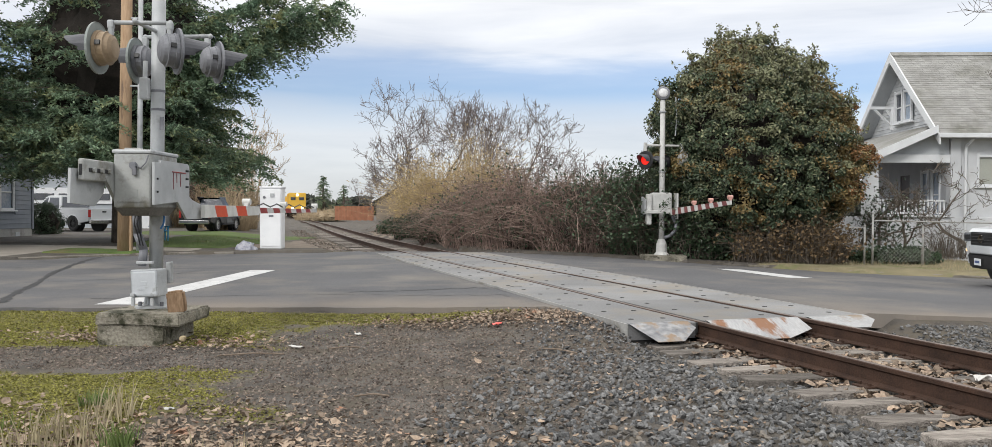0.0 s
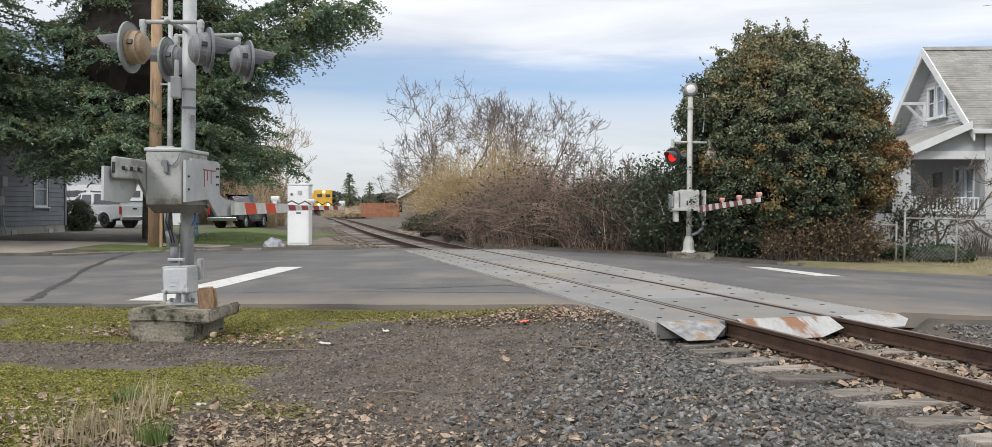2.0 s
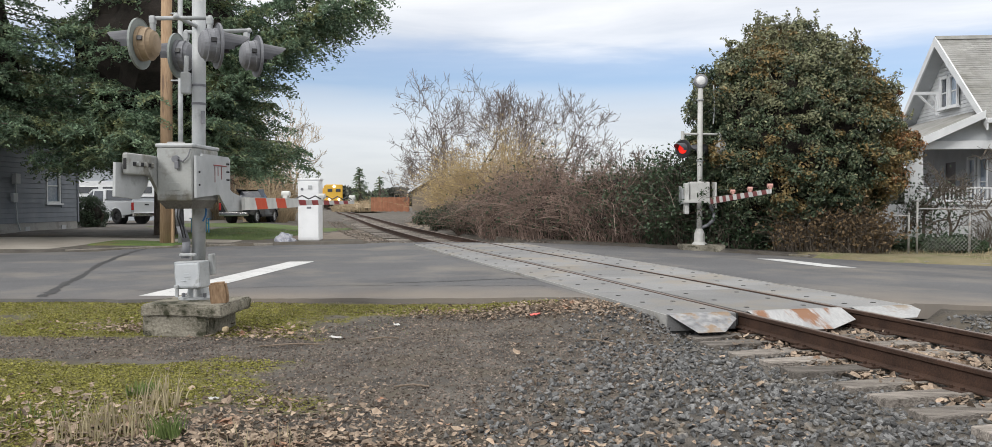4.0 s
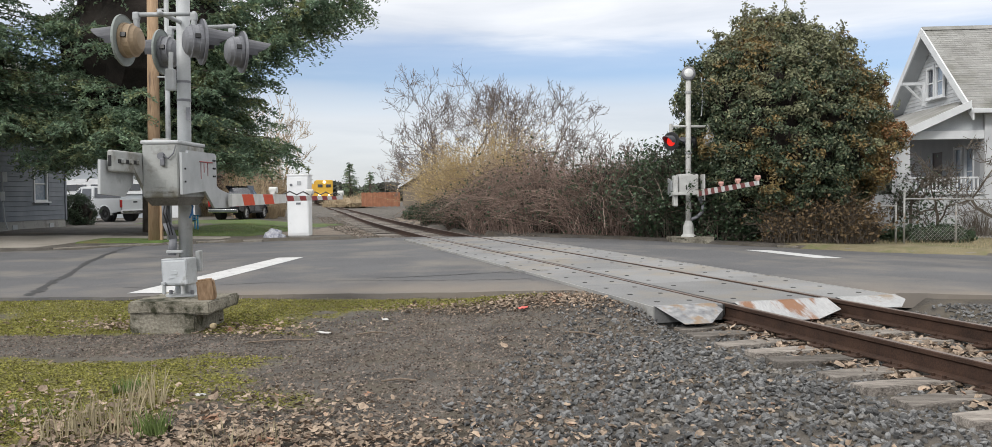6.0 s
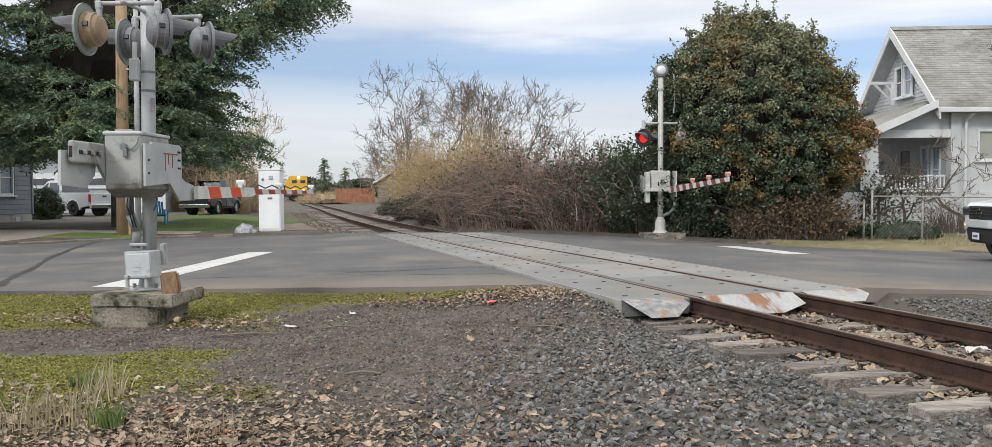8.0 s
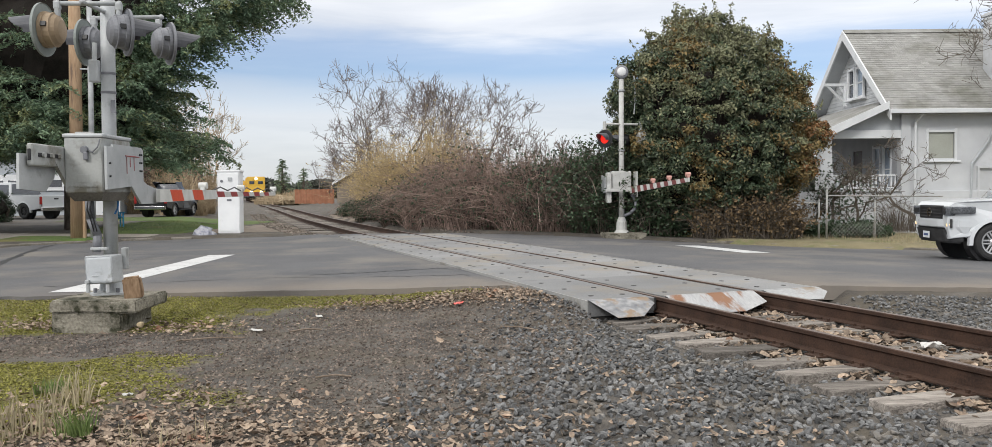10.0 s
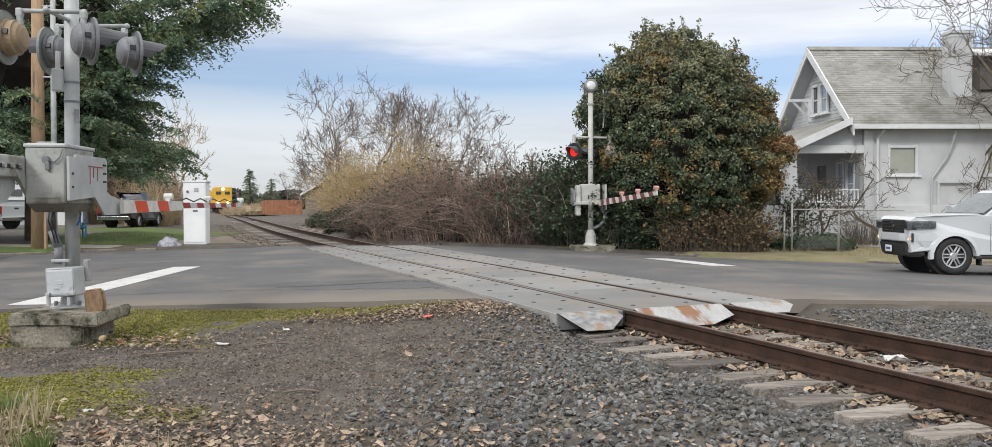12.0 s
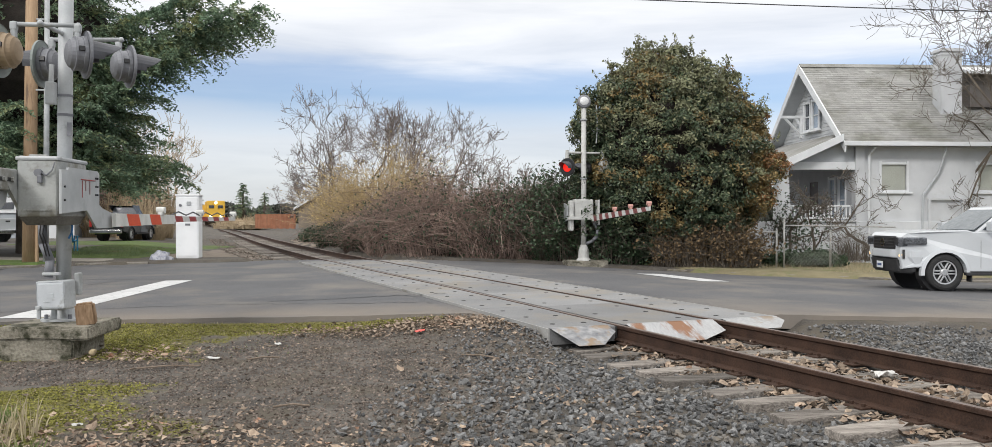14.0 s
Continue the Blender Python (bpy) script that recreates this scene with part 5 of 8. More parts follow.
for s in (0.45, 0.72, 0.99):
    gate_lamp(arm, (0.22 + 0.16 * s, -0.3 - 5.9 * s, 1.66 + 0.17 * s), PINK_LAMP)
bm = bmesh.new()
lathe(bm, [(0.26, 0), (0.24, 0.12), (0.17, 0.2), (0.16, 0.45), (0.1, 0.6)], Matrix.Translation((0, 0, 0.08)), 12)
part("foot_flange", bm, PALE, far_sig)
bm = bmesh.new()
tube(bm, [(0.42, 0.1, 3.9), (0.46, 0.1, 4.5), (0.42, 0.1, 5.1)], 0.02, 6)
part("antenna_wire", bm, GALV, far_sig)
bm = bmesh.new()
rough_block(bm, (0, 0, 0.06), (1.3, 1.0, 0.26), amount=0.05, cuts=5)
solid("concrete_base", bm, OLD_CONCRETE, "low broken concrete footing at the road's edge", "footing", m=pose(5.2, 25.6, 0.1))

# ---- signal cabinet and roadside bits ----
cab = thing("signal_cabinet", "tall white metal signal cabinet beside the track", "cabinet", pose(-7.86, 29.05, 0.18, 0, 0, 3))
CAB_WHITE = material("cabinet_white", (0.74, 0.75, 0.76), (0.84, 0.85, 0.86), 2, 0.5, 0, 0.03, 50, (0.5, 0.5, 0.5), 6, (0.66, 0.72), grain=0.2)
bm = bmesh.new()
bbox(bm, (0, 0, 1.13), (0.74, 0.62, 2.1), 0.012)
body = part("cabinet_body", bm, CAB_WHITE, cab)
bm = bmesh.new()
bbox(bm, (0, 0, 2.21), (0.8, 0.68, 0.06), 0.015)
part("cabinet_roof", bm, CAB_WHITE, cab)
bm = bmesh.new()
bbox(bm, (0.01, -0.32, 1.14), (0.66, 0.025, 1.98), 0.006)
door = part("cabinet_door", bm, CAB_WHITE, cab)
bm = bmesh.new()
bbox(bm, (0.06, -0.345, 1.93), (0.14, 0.03, 0.13), 0.01)
part("vent", bm, GALV, door)
bm = bmesh.new()
rod(bm, (-0.22, -0.33, 1.86), (-0.22, -0.36, 1.86), 0.05, 0.045, 12)
part("lock", bm, LAMP_GREY, door)
bm = bmesh.new()
bbox(bm, (0.02, -0.338, 1.21), (0.16, 0.008, 0.07), 0.003)
part("label_plate", bm, LAMP_GREY, door)
bm = bmesh.new()
bbox(bm, (0, 0, 0.04), (0.7, 0.58, 0.12), 0.01)
part("plinth", bm, CONCRETE, cab)
bm = bmesh.new()
bmesh.ops.create_icosphere(bm, subdivisions=4, radius=1)
for v in bm.verts:
    k = 1 + 0.28 * noise.noise(v.co * 2.4) + 0.12 * noise.noise(v.co * 7)
    v.co = Vector((v.co.x * 0.36 * k, v.co.y * 0.25 * k, max(-0.02, v.co.z * 0.33 * k)))
solid("rubbish_bag", bm, material("grey_plastic", (0.17, 0.18, 0.24), (0.52, 0.52, 0.55), 5, 0.35, 0, 0.1, 20), "crumpled grey plastic bag on the verge", "bag", m=pose(-8.6, 28.4, 0.17), smooth=True)

POLE_WOOD = material("pole_wood", (0.28, 0.18, 0.105), (0.46, 0.325, 0.21), 2.5, 0.9, 0, 0.5, 30, (0.16, 0.11, 0.08), 3, (0.58, 0.66), stretch=(1, 1, 0.12))
up = thing("utility_pole", "tall brown wooden utility pole beside the kerb", "utility pole", pose(-12.15, 26.95, 0.1))
bm = bmesh.new()
rod(bm, (0, 0, -0.3), (0.12, 0, 10.4), 0.21, 0.16, 18)
part("pole", bm, POLE_WOOD, up, smooth=True)
bm = bmesh.new()
bbox(bm, (0.21, -0.02, 1.2), (0.14, 0.1, 2.6), 0.01)
part("cable_guard", bm, POLE_WOOD, up)
bm = bmesh.new()
rod(bm, (0.52, -0.05, -0.1), (0.58, -0.05, 9.4), 0.085, 0.075, 14)
rz_ = part("riser_pipe", bm, GALV, up, "grey metal riser pipe", smooth=True)
for z in (2.2, 5.5, 7.7):
    bm = bmesh.new()
    bbox(bm, (0.33, -0.04, z), (0.4, 0.05, 0.05), 0.01)
    part("standoff", bm, GALV, rz_)


# ---- the white bungalow ----
STUCCO = material("white_stucco", (0.50, 0.512, 0.53), (0.62, 0.632, 0.65), 1.2, 0.85, 0, 0.25, 30, (0.48, 0.48, 0.47), 0.9, (0.56, 0.72), grain=0.2)
TRIM_WHITE = material("trim_white", (0.60, 0.615, 0.63), (0.72, 0.735, 0.75), 2, 0.6, 0, 0.05, 40, grain=0.2)
SHINGLE = material("roof_shingle", (0.235, 0.232, 0.22), (0.34, 0.338, 0.325), 1.2, 0.95, 0, 0.4, 50, (0.17, 0.168, 0.145), 0.55, (0.48, 0.68), island=0.12)
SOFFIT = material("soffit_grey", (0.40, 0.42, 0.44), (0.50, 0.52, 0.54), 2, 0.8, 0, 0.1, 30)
DARK_GLASS = material("window_glass", (0.03, 0.035, 0.045), (0.07, 0.08, 0.10), 1.5, 0.06, 0, 0.0, 20, spec=0.8)
BLIND = material("window_blind", (0.33, 0.34, 0.30), (0.42, 0.43, 0.38), 2, 0.25, 0, 0.03, 30)
# panes with a pale sky reflection painted into their base colour
SKY_GLASS = material("sky_reflection_glass", (0.22, 0.28, 0.36), (0.4, 0.46, 0.54), 1.0, 0.08, 0, 0.0, 10, spec=0.8)
# the stucco again, with the porch roof's shade put into a darker grey
SHADED_STUCCO = material("porch_shade_wall", (0.36, 0.37, 0.39), (0.46, 0.47, 0.49), 2, 0.85, 0, 0.1, 30)

HM = pose(16.4, 29.9, 0.12, 0, 0, -3)
bung = thing("bungalow", "white stucco bungalow with grey shingle roof and corner porch", "house", HM)
# local axes: x along the ridge, y away from the road; the wall's near corner is the origin
W, D, EAVE, RIDGE = 13.0, 7.4, 4.8, 8.0


def wall_with_openings(name, x0, x1, z0, z1, holes, thick, parent, mat_, plane="x", at=0.0):
    """A wall with rectangular openings cut right through it."""
    xs = sorted({x0, x1, *[h[0] for h in holes], *[h[1] for h in holes]})
    zs = sorted({z0, z1, *[h[2] for h in holes], *[h[3] for h in holes]})
    bm = bmesh.new()
    for a, b in zip(xs[:-1], xs[1:]):
        for c, d in zip(zs[:-1], zs[1:]):
            if any(h[0] <= a and b <= h[1] and h[2] <= c and d <= h[3] for h in holes):
                continue
            ctr, sz = ((a + b) / 2, (c + d) / 2), (b - a, d - c)
            if plane == "x":
                obox(bm, (ctr[0], at + thick / 2, ctr[1]), (sz[0], thick, sz[1]))
            else:
                obox(bm, (at + thick / 2, ctr[0], ctr[1]), (thick, sz[0], sz[1]))
    bmesh.ops.remove_doubles(bm, verts=bm.verts, dist=0.0005)
    inner = [f for f in bm.faces if sum(1 for e in f.edges if len(e.link_faces) > 2) == 4]
    bmesh.ops.delete(bm, geom=inner, context="FACES_ONLY")
    return part(name, bm, mat_, parent)


def window(parent, x0, x1, z0, z1, y, glass, bars=(), sash=True, frame_w=0.09, plane="x"):
    """A window in a wall: frame, sill, meeting rail and panes."""
    def b(bm, cx, cy, cz, sx, sy, sz, bev=0.006):
        if plane == "x":
            bbox(bm, (cx, cy, cz), (sx, sy, sz), bev, seg=1)
        else:
            bbox(bm, (cy, cx, cz), (sy, sx, sz), bev, seg=1)
    cx, cz = (x0 + x1) / 2, (z0 + z1) / 2
    bm = bmesh.new()
    for c, s in (((x0, cz), (frame_w, z1 - z0 + 2 * frame_w)), ((x1, cz), (frame_w, z1 - z0 + 2 * frame_w)), ((cx, z1), (x1 - x0 - frame_w, frame_w)), ((cx, z0), (x1 - x0 - frame_w, frame_w))):
        b(bm, c[0], y - 0.01, c[1], s[0], 0.08, s[1])
    w = part("window", bm, TRIM_WHITE, parent)
    bm = bmesh.new()
    b(bm, cx, y - 0.05, z0 - 0.07, x1 - x0 + 0.3, 0.16, 0.06)
    part("window_sill", bm, TRIM_WHITE, w)
    if sash:
        bm = bmesh.new()
        b(bm, cx, y + 0.02, cz, x1 - x0 - frame_w, 0.04, 0.05, 0.004)
        part("meeting_rail", bm, TRIM_WHITE, w)
        for c, d in ((z0 + frame_w / 2, cz - 0.026), (cz + 0.026, z1 - frame_w / 2)):
            bm = bmesh.new()
            b(bm, cx, y + 0.045, (c + d) / 2, x1 - x0 - frame_w - 0.01, 0.012, d - c, 0.002)
            part("pane", bm, glass, w)
    else:
        bm = bmesh.new()
        b(bm, cx, y + 0.045, cz, x1 - x0 - frame_w - 0.01, 0.012, z1 - z0 - frame_w - 0.01, 0.002)
        part("pane", bm, glass, w)
    return w


wins = [(1.0, 2.05, 2.55, 3.6), (4.75, 5.9, 2.55, 3.6), (8.2, 9.3, 2.55, 3.6)]
wall_with_openings("front_wall", 0.0, W, -0.3, EAVE, wins, 0.22, bung, STUCCO)
for x0, x1, z0, z1 in wins:
    window(bung, x0, x1, z0, z1, 0.02, BLIND, sash=False)
pw = [(0.7, 1.35, 1.35, 3.1), (1.6, 2.2, 1.35, 3.1), (3.2, 4.1, 0.95, 3.05)]
wall_with_openings("porch_wall", 0.225, D, -0.3, EAVE, pw, 0.22, bung, SHADED_STUCCO, plane="y")
for y0, y1, z0, z1 in pw[:2]:
    window(bung, y0, y1, z0, z1, 0.02, SKY_GLASS, plane="y")
bm = bmesh.new()
bbox(bm, (0.06, 3.65, 2.0), (0.05, 0.9, 2.1), 0.01)
part("front_door", bm, material("dark_door", (0.04, 0.03, 0.03), (0.09, 0.06, 0.05), 4, 0.5), bung)
for nm, c, s in (("back_wall", (W / 2, D + 0.11, 2.0), (W, 0.22, 4.7)), ("side_wall", (W - 0.11, D / 2, 2.0), (0.22, D - 0.02, 4.7))):
    bm = bmesh.new()
    obox(bm, c, s)
    part(nm, bm, STUCCO, bung)
# foundation ledge, corner post, bulkhead outline, downpipe
bm = bmesh.new()
bbox(bm, (W / 2, -0.06, 0.55), (W, 0.1, 1.7), 0.02)
part("foundation", bm, STUCCO, bung)
bm = bmesh.new()
bbox(bm, (0.18, -0.05, 2.15), (0.36, 0.1, 4.4), 0.01)
part("corner_pilaster", bm, STUCCO, bung)
for c, s in (((3.5, -0.1, 2.26), (1.4, 0.08, 0.08)), ((2.84, -0.1, 1.35), (0.08, 0.08, 1.75)), ((4.16, -0.1, 1.35), (0.08, 0.08, 1.75))):
    bm = bmesh.new()
    bbox(bm, c, s, 0.006)
    part("panel_moulding", bm, STUCCO, bung)
bm = bmesh.new()
tube(bm, [(0.62, -0.42, 4.2), (0.55, -0.3, 4.05), (0.5, -0.14, 3.95), (0.5, -0.14, 0.2)], 0.05, 8)
part("downpipe", bm, TRIM_WHITE, bung)
bm = bmesh.new()
tube(bm, [(3.35, -0.45, 4.3), (3.28, -0.25, 3.7), (3.15, -0.16, 3.2), (2.85, -0.12, 2.75), (2.6, -0.12, 2.4), (2.55, -0.12, 0.3)], 0.045, 8)
part("service_conduit", bm, SOFFIT, bung)

# roof: two slopes with boards, and shingle courses laid on the near one
OVX, OVY = 0.62, 0.55
YR = D / 2
slope = (RIDGE - EAVE) / (YR)
for sgn in (1, -1):
    bm = bmesh.new()
    yo = YR - sgn * (YR + OVY)
    zo = RIDGE - slope * (YR + OVY)
    extrude_outline(bm, [(-OVX, YR, RIDGE), (-OVX, yo, zo), (W + 0.5, yo, zo), (W + 0.5, YR, RIDGE)], (0, 0, -0.14))
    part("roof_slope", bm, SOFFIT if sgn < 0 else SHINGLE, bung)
# courses
rs = np.random.default_rng(5)
v, f = [], []
ln = math.hypot(YR + OVY, slope * (YR + OVY))
dy, dz = (YR + OVY) / ln, -slope * (YR + OVY) / ln
nrm = np.array([0.0, -abs(dz), dy])
courses = int(ln / 0.15)
for i in range(courses):
    s0, s1 = i * 0.15, i * 0.15 + 0.165
    x = -OVX - rs.uniform(0, 0.3)
    while x < W + 0.5:
        w_ = 0.3 * rs.uniform(0.85, 1.15)
        a, b = max(x, -OVX) + 0.004, min(x + w_, W + 0.5) - 0.004
        x += w_
        if b - a < 0.03:
            continue
        h0, h1 = 0.005, 0.010 + rs.uniform(0, 0.007)
        k = len(v)
        for s, h in ((s0, h0), (s1, h1), (s1, 0.001)):
            for xx in (a, b):
                p = np.array([xx, YR - dy * s, RIDGE + dz * s]) + nrm * h
                v.append(tuple(p))
        f += [(k, k + 1, k + 3, k + 2), (k + 2, k + 3, k + 5, k + 4)]
sh = cloud("shingle_cover", v, f, SHINGLE, bung)
tagged(sh, kind="stuff")
bm = bmesh.new()
for sgn in (1, -1):
    bbox(bm, (W / 2 - 0.05, YR - sgn * 0.1, RIDGE - 0.035), (W + 1.14, 0.26, 0.03), 0.008, m=Matrix.Rotation(sgn * math.atan(slope), 4, "X"), seg=1)
part("ridge_cap", bm, SHINGLE, bung)
for sgn in (1, -1):
    bm = bmesh.new()
    yo = YR - sgn * (YR + OVY + 0.06)
    zo = RIDGE - slope * (YR + OVY + 0.06)
    extrude_outline(bm, [(-OVX - 0.04, YR, RIDGE + 0.02), (-OVX - 0.04, yo, zo + 0.02), (-OVX - 0.04, yo, zo - 0.3), (-OVX - 0.04, YR, RIDGE - 0.36)], (0.06, 0, 0))
    part("barge_board", bm, TRIM_WHITE, bung)
bm = bmesh.new()
bbox(bm, (W / 2, -OVY - 0.05, EAVE - slope * OVY - 0.03), (W + 1.3, 0.1, 0.16), 0.02)
part("gutter", bm, TRIM_WHITE, bung)
bm = bmesh.new()
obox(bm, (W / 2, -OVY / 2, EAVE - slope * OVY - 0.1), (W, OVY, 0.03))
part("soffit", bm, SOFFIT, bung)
# gable wall of lap boards, with its window pair and brace
bm = bmesh.new()
extrude_outline(bm, [(0.06, 0.0, EAVE - 0.1), (0.06, D, EAVE - 0.1), (0.06, YR, RIDGE - 0.15)], (0.2, 0, 0))
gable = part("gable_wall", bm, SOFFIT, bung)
z = EAVE
while z < RIDGE - 0.4:
    half = (RIDGE - 0.2 - z) / slope
    bm = bmesh.new()
    bbox(bm, (0.04, YR, z + 0.075), (0.03, 2 * half, 0.145), 0.006, m=Matrix.Rotation(radians(6), 4, "Y"), seg=1)
    part("lap_board", bm, TRIM_WHITE, gable)
    z += 0.15
window(bung, YR - 0.75, YR - 0.08, 5.25, 6.45, -0.07, SKY_GLASS, plane="y")
window(bung, YR + 0.1, YR + 0.75, 5.25, 6.45, -0.07, DARK_GLASS, plane="y")
bm = bmesh.new()
bbox(bm, (-0.42, YR + 1.25, 5.95), (0.95, 0.12, 0.12), 0.01)
rod(bm, (0.0, YR + 1.25, 5.15), (-0.75, YR + 1.25, 5.92), 0.055, 0.055, 4)
rod(bm, (-0.25, YR + 1.25, 5.9), (0.0, YR + 1.25, 5.55), 0.05, 0.05, 4)
bbox(bm, (-0.02, YR + 1.25, 5.5), (0.1, 0.12, 0.95), 0.01)
part("eave_brace", bm, TRIM_WHITE, bung)
# chimney
bm = bmesh.new()
bbox(bm, (4.3, 1.2, 6.55), (0.85, 0.6, 3.3), 0.02)
chim = part("chimney", bm, STUCCO, bung)
bm = bmesh.new()
bbox(bm, (4.3, 1.2, 8.1), (0.97, 0.72, 0.1), 0.02)
bbox(bm, (4.3, 1.2, 7.95), (0.91, 0.66, 0.08), 0.02)
part("chimney_cap", bm, STUCCO, chim)
# dormer behind the chimney
bm = bmesh.new()
extrude_outline(bm, [(5.1, 1.0, 5.9), (5.1, 1.0, 7.15), (5.1, 2.6, 7.6), (5.1, 2.6, 5.9)], (3.4, 0, 0))
dorm = part("dormer", bm, material("dormer_dark", (0.10, 0.09, 0.085), (0.17, 0.155, 0.145), 3, 0.9), bung)
bm = bmesh.new()
extrude_outline(bm, [(4.85, 0.55, 7.12), (4.85, 0.55, 7.24), (4.85, 2.8, 7.8), (4.85, 2.8, 7.68)], (3.9, 0, 0))
part("dormer_roof", bm, TRIM_WHITE, dorm)

# porch
PX = -3.0
bm = bmesh.new()
bbox(bm, (PX / 2 - 0.0, 0.02, 0.55), (-PX, 0.2, 1.7), 0.02)
part("porch_base", bm, STUCCO, bung)
bm = bmesh.new()
bbox(bm, (PX + 0.1, D / 2, 0.55), (0.2, D - 0.25, 1.7), 0.02)
part("porch_base", bm, STUCCO, bung)
bm = bmesh.new()
obox(bm, (PX / 2 + 0.1, D / 2, 0.85), (-PX - 0.25, D - 0.3, 0.1))
part("porch_floor", bm, SOFFIT, bung)
bm = bmesh.new()
bbox(bm, (PX / 2, -0.02, 1.42), (-PX - 0.02, 0.3, 0.08), 0.015)
part("porch_ledge", bm, TRIM_WHITE, bung)
for x, y_ in ((PX + 0.22, 0.05), (PX + 0.22, D - 0.2)):
    bm = bmesh.new()
    vs = obox(bm, (x, y_, 2.42), (0.5, 0.5, 1.92))
    for vv in vs:
        if vv.co.z > 2:
            vv.co.x = x + (vv.co.x - x) * 0.8
            vv.co.y = y_ + (vv.co.y - y_) * 0.8
    bmesh.ops.bevel(bm, geom=bm.edges[:], offset=0.015, segments=1, affect="EDGES")
    part("porch_column", bm, TRIM_WHITE, bung)
bm = bmesh.new()
bbox(bm, (PX / 2 + 0.05, 0.05, 3.5), (-PX - 0.1, 0.26, 0.3), 0.015)
part("porch_beam", bm, TRIM_WHITE, bung)
for c, s in (((PX / 2 + 0.15, 0.05, 1.98), (-PX - 0.5, 0.09, 0.07)), ((PX / 2 + 0.15, 0.05, 1.52), (-PX - 0.5, 0.08, 0.06))):
    bm = bmesh.new()
    bbox(bm, c, s, 0.01)
    part("porch_rail", bm, TRIM_WHITE, bung)
bal = bmesh.new()
bbox(bal, (0, 0, 0), (0.055, 0.055, 0.4), 0.008, seg=1)
BAL = finish(bal, "baluster", TRIM_WHITE)
for i in range(17):
    ob = new("baluster", BAL)
    ob.parent = bung
    ob.matrix_basis = pose(PX + 0.58 + i * 0.142, 0.05, 1.75)
bm = bmesh.new()
extrude_outline(bm, [(PX - 0.4, -0.5, 3.42), (PX - 0.4, D + 0.5, 3.42), (-0.05, D + 0.5, 4.86), (-0.05, 0.7, 4.86), (-0.66, 0.7, 4.598), (-0.66, -0.5, 4.598)], (0, 0, -0.12))
part("porch_roof", bm, SHINGLE, bung)
bm = bmesh.new()
extrude_outline(bm, [(PX - 0.45, -0.56, 3.44), (-0.66, -0.56, 4.66), (-0.66, -0.56, 4.40), (PX - 0.36, -0.56, 3.16)], (0, 0.06, 0))
part("barge_board", bm, TRIM_WHITE, bung)
bm = bmesh.new()
extrude_outline(bm, [(PX + 0.35, 0.0, 3.66), (-0.02, 0.0, 4.66), (-0.02, 0.0, 3.66)], (0, 0.1, 0))
part("porch_gable_fill", bm, SOFFIT, bung)

# ---- grey house across the road ----
SIDING = material("grey_siding", (0.185, 0.205, 0.235), (0.25, 0.27, 0.305), 1.5, 0.75, 0, 0.1, 40, each=0.06, grain=0.2)
gh = thing("grey_house", "grey lap-sided house with a white-trimmed window", "house", pose(-20.25, 36.0, 0.3, 0, 0, 89))
lwin = [(-2.25, -1.35, 1.26, 2.68)]
GW = 7.2
wall_with_openings("front_wall", -GW, 0, 0.42, 6.0, lwin, 0.2, gh, SIDING)
bm = bmesh.new()
obox(bm, (-GW / 2, 4.0, 3.0), (GW - 0.02, 7.58, 5.98))
part("house_body", bm, SIDING, gh)
z = 0.44
while z < 5.9:
    segs = [(-GW, -0.06)]
    if z + 0.2 > lwin[0][2] - 0.1 and z < lwin[0][3] + 0.1:
        segs = [(-GW, lwin[0][0] - 0.1), (lwin[0][1] + 0.1, -0.06)]
    for a, b in segs:
        bm = bmesh.new()
        bbox(bm, ((a + b) / 2, -0.022, z + 0.1), (b - a, 0.03, 0.205), 0.008, m=Matrix.Rotation(radians(-5), 4, "X"), seg=1)
        part("lap_board", bm, SIDING, gh)
    z += 0.2
window(gh, -2.25, -1.35, 1.26, 2.68, 0.0, SKY_GLASS)
bm = bmesh.new()
bbox(bm, (-GW / 2, 0.08, 0.1), (GW - 0.04, 0.2, 0.68), 0.01)
part("foundation", bm, CONCRETE, gh)
bm = bmesh.new()
bbox(bm, (-0.02, -0.02, 3.2), (0.12, 0.12, 5.6), 0.01)
part("corner_board", bm, SIDING, gh)
bm = bmesh.new()
extrude_outline(bm, [(-GW - 0.5, -0.6, 5.9), (0.5, -0.6, 5.9), (0.5, 4, 8.2), (-GW - 0.5, 4, 8.2)], (0, 0, 0.15))
extrude_outline(bm, [(-GW - 0.5, 8.6, 5.9), (0.5, 8.6, 5.9), (0.5, 4, 8.2), (-GW - 0.5, 4, 8.2)], (0, 0, 0.15))
part("roof", bm, SHINGLE, gh)
bm = bmesh.new()
bbox(bm, (-4.4, -0.12, 2.2), (0.3, 0.18, 0.4), 0.02)
bbox(bm, (-4.5, -0.1, 1.45), (0.28, 0.14, 0.36), 0.02)
tube(bm, [(-4.4, -0.1, 2.0), (-4.4, -0.1, 1.1), (-4.33, -0.1, 0.5), (-4.15, -0.1, 0.15)], 0.03, 6)
part("electric_meter", bm, SOFFIT, gh)
for x in (-3.6, -1.1):
    bm = bmesh.new()
    bbox(bm, (x, -0.035, 0.2), (0.32, 0.03, 0.18), 0.01)
    part("foundation_vent", bm, SOFFIT, gh)

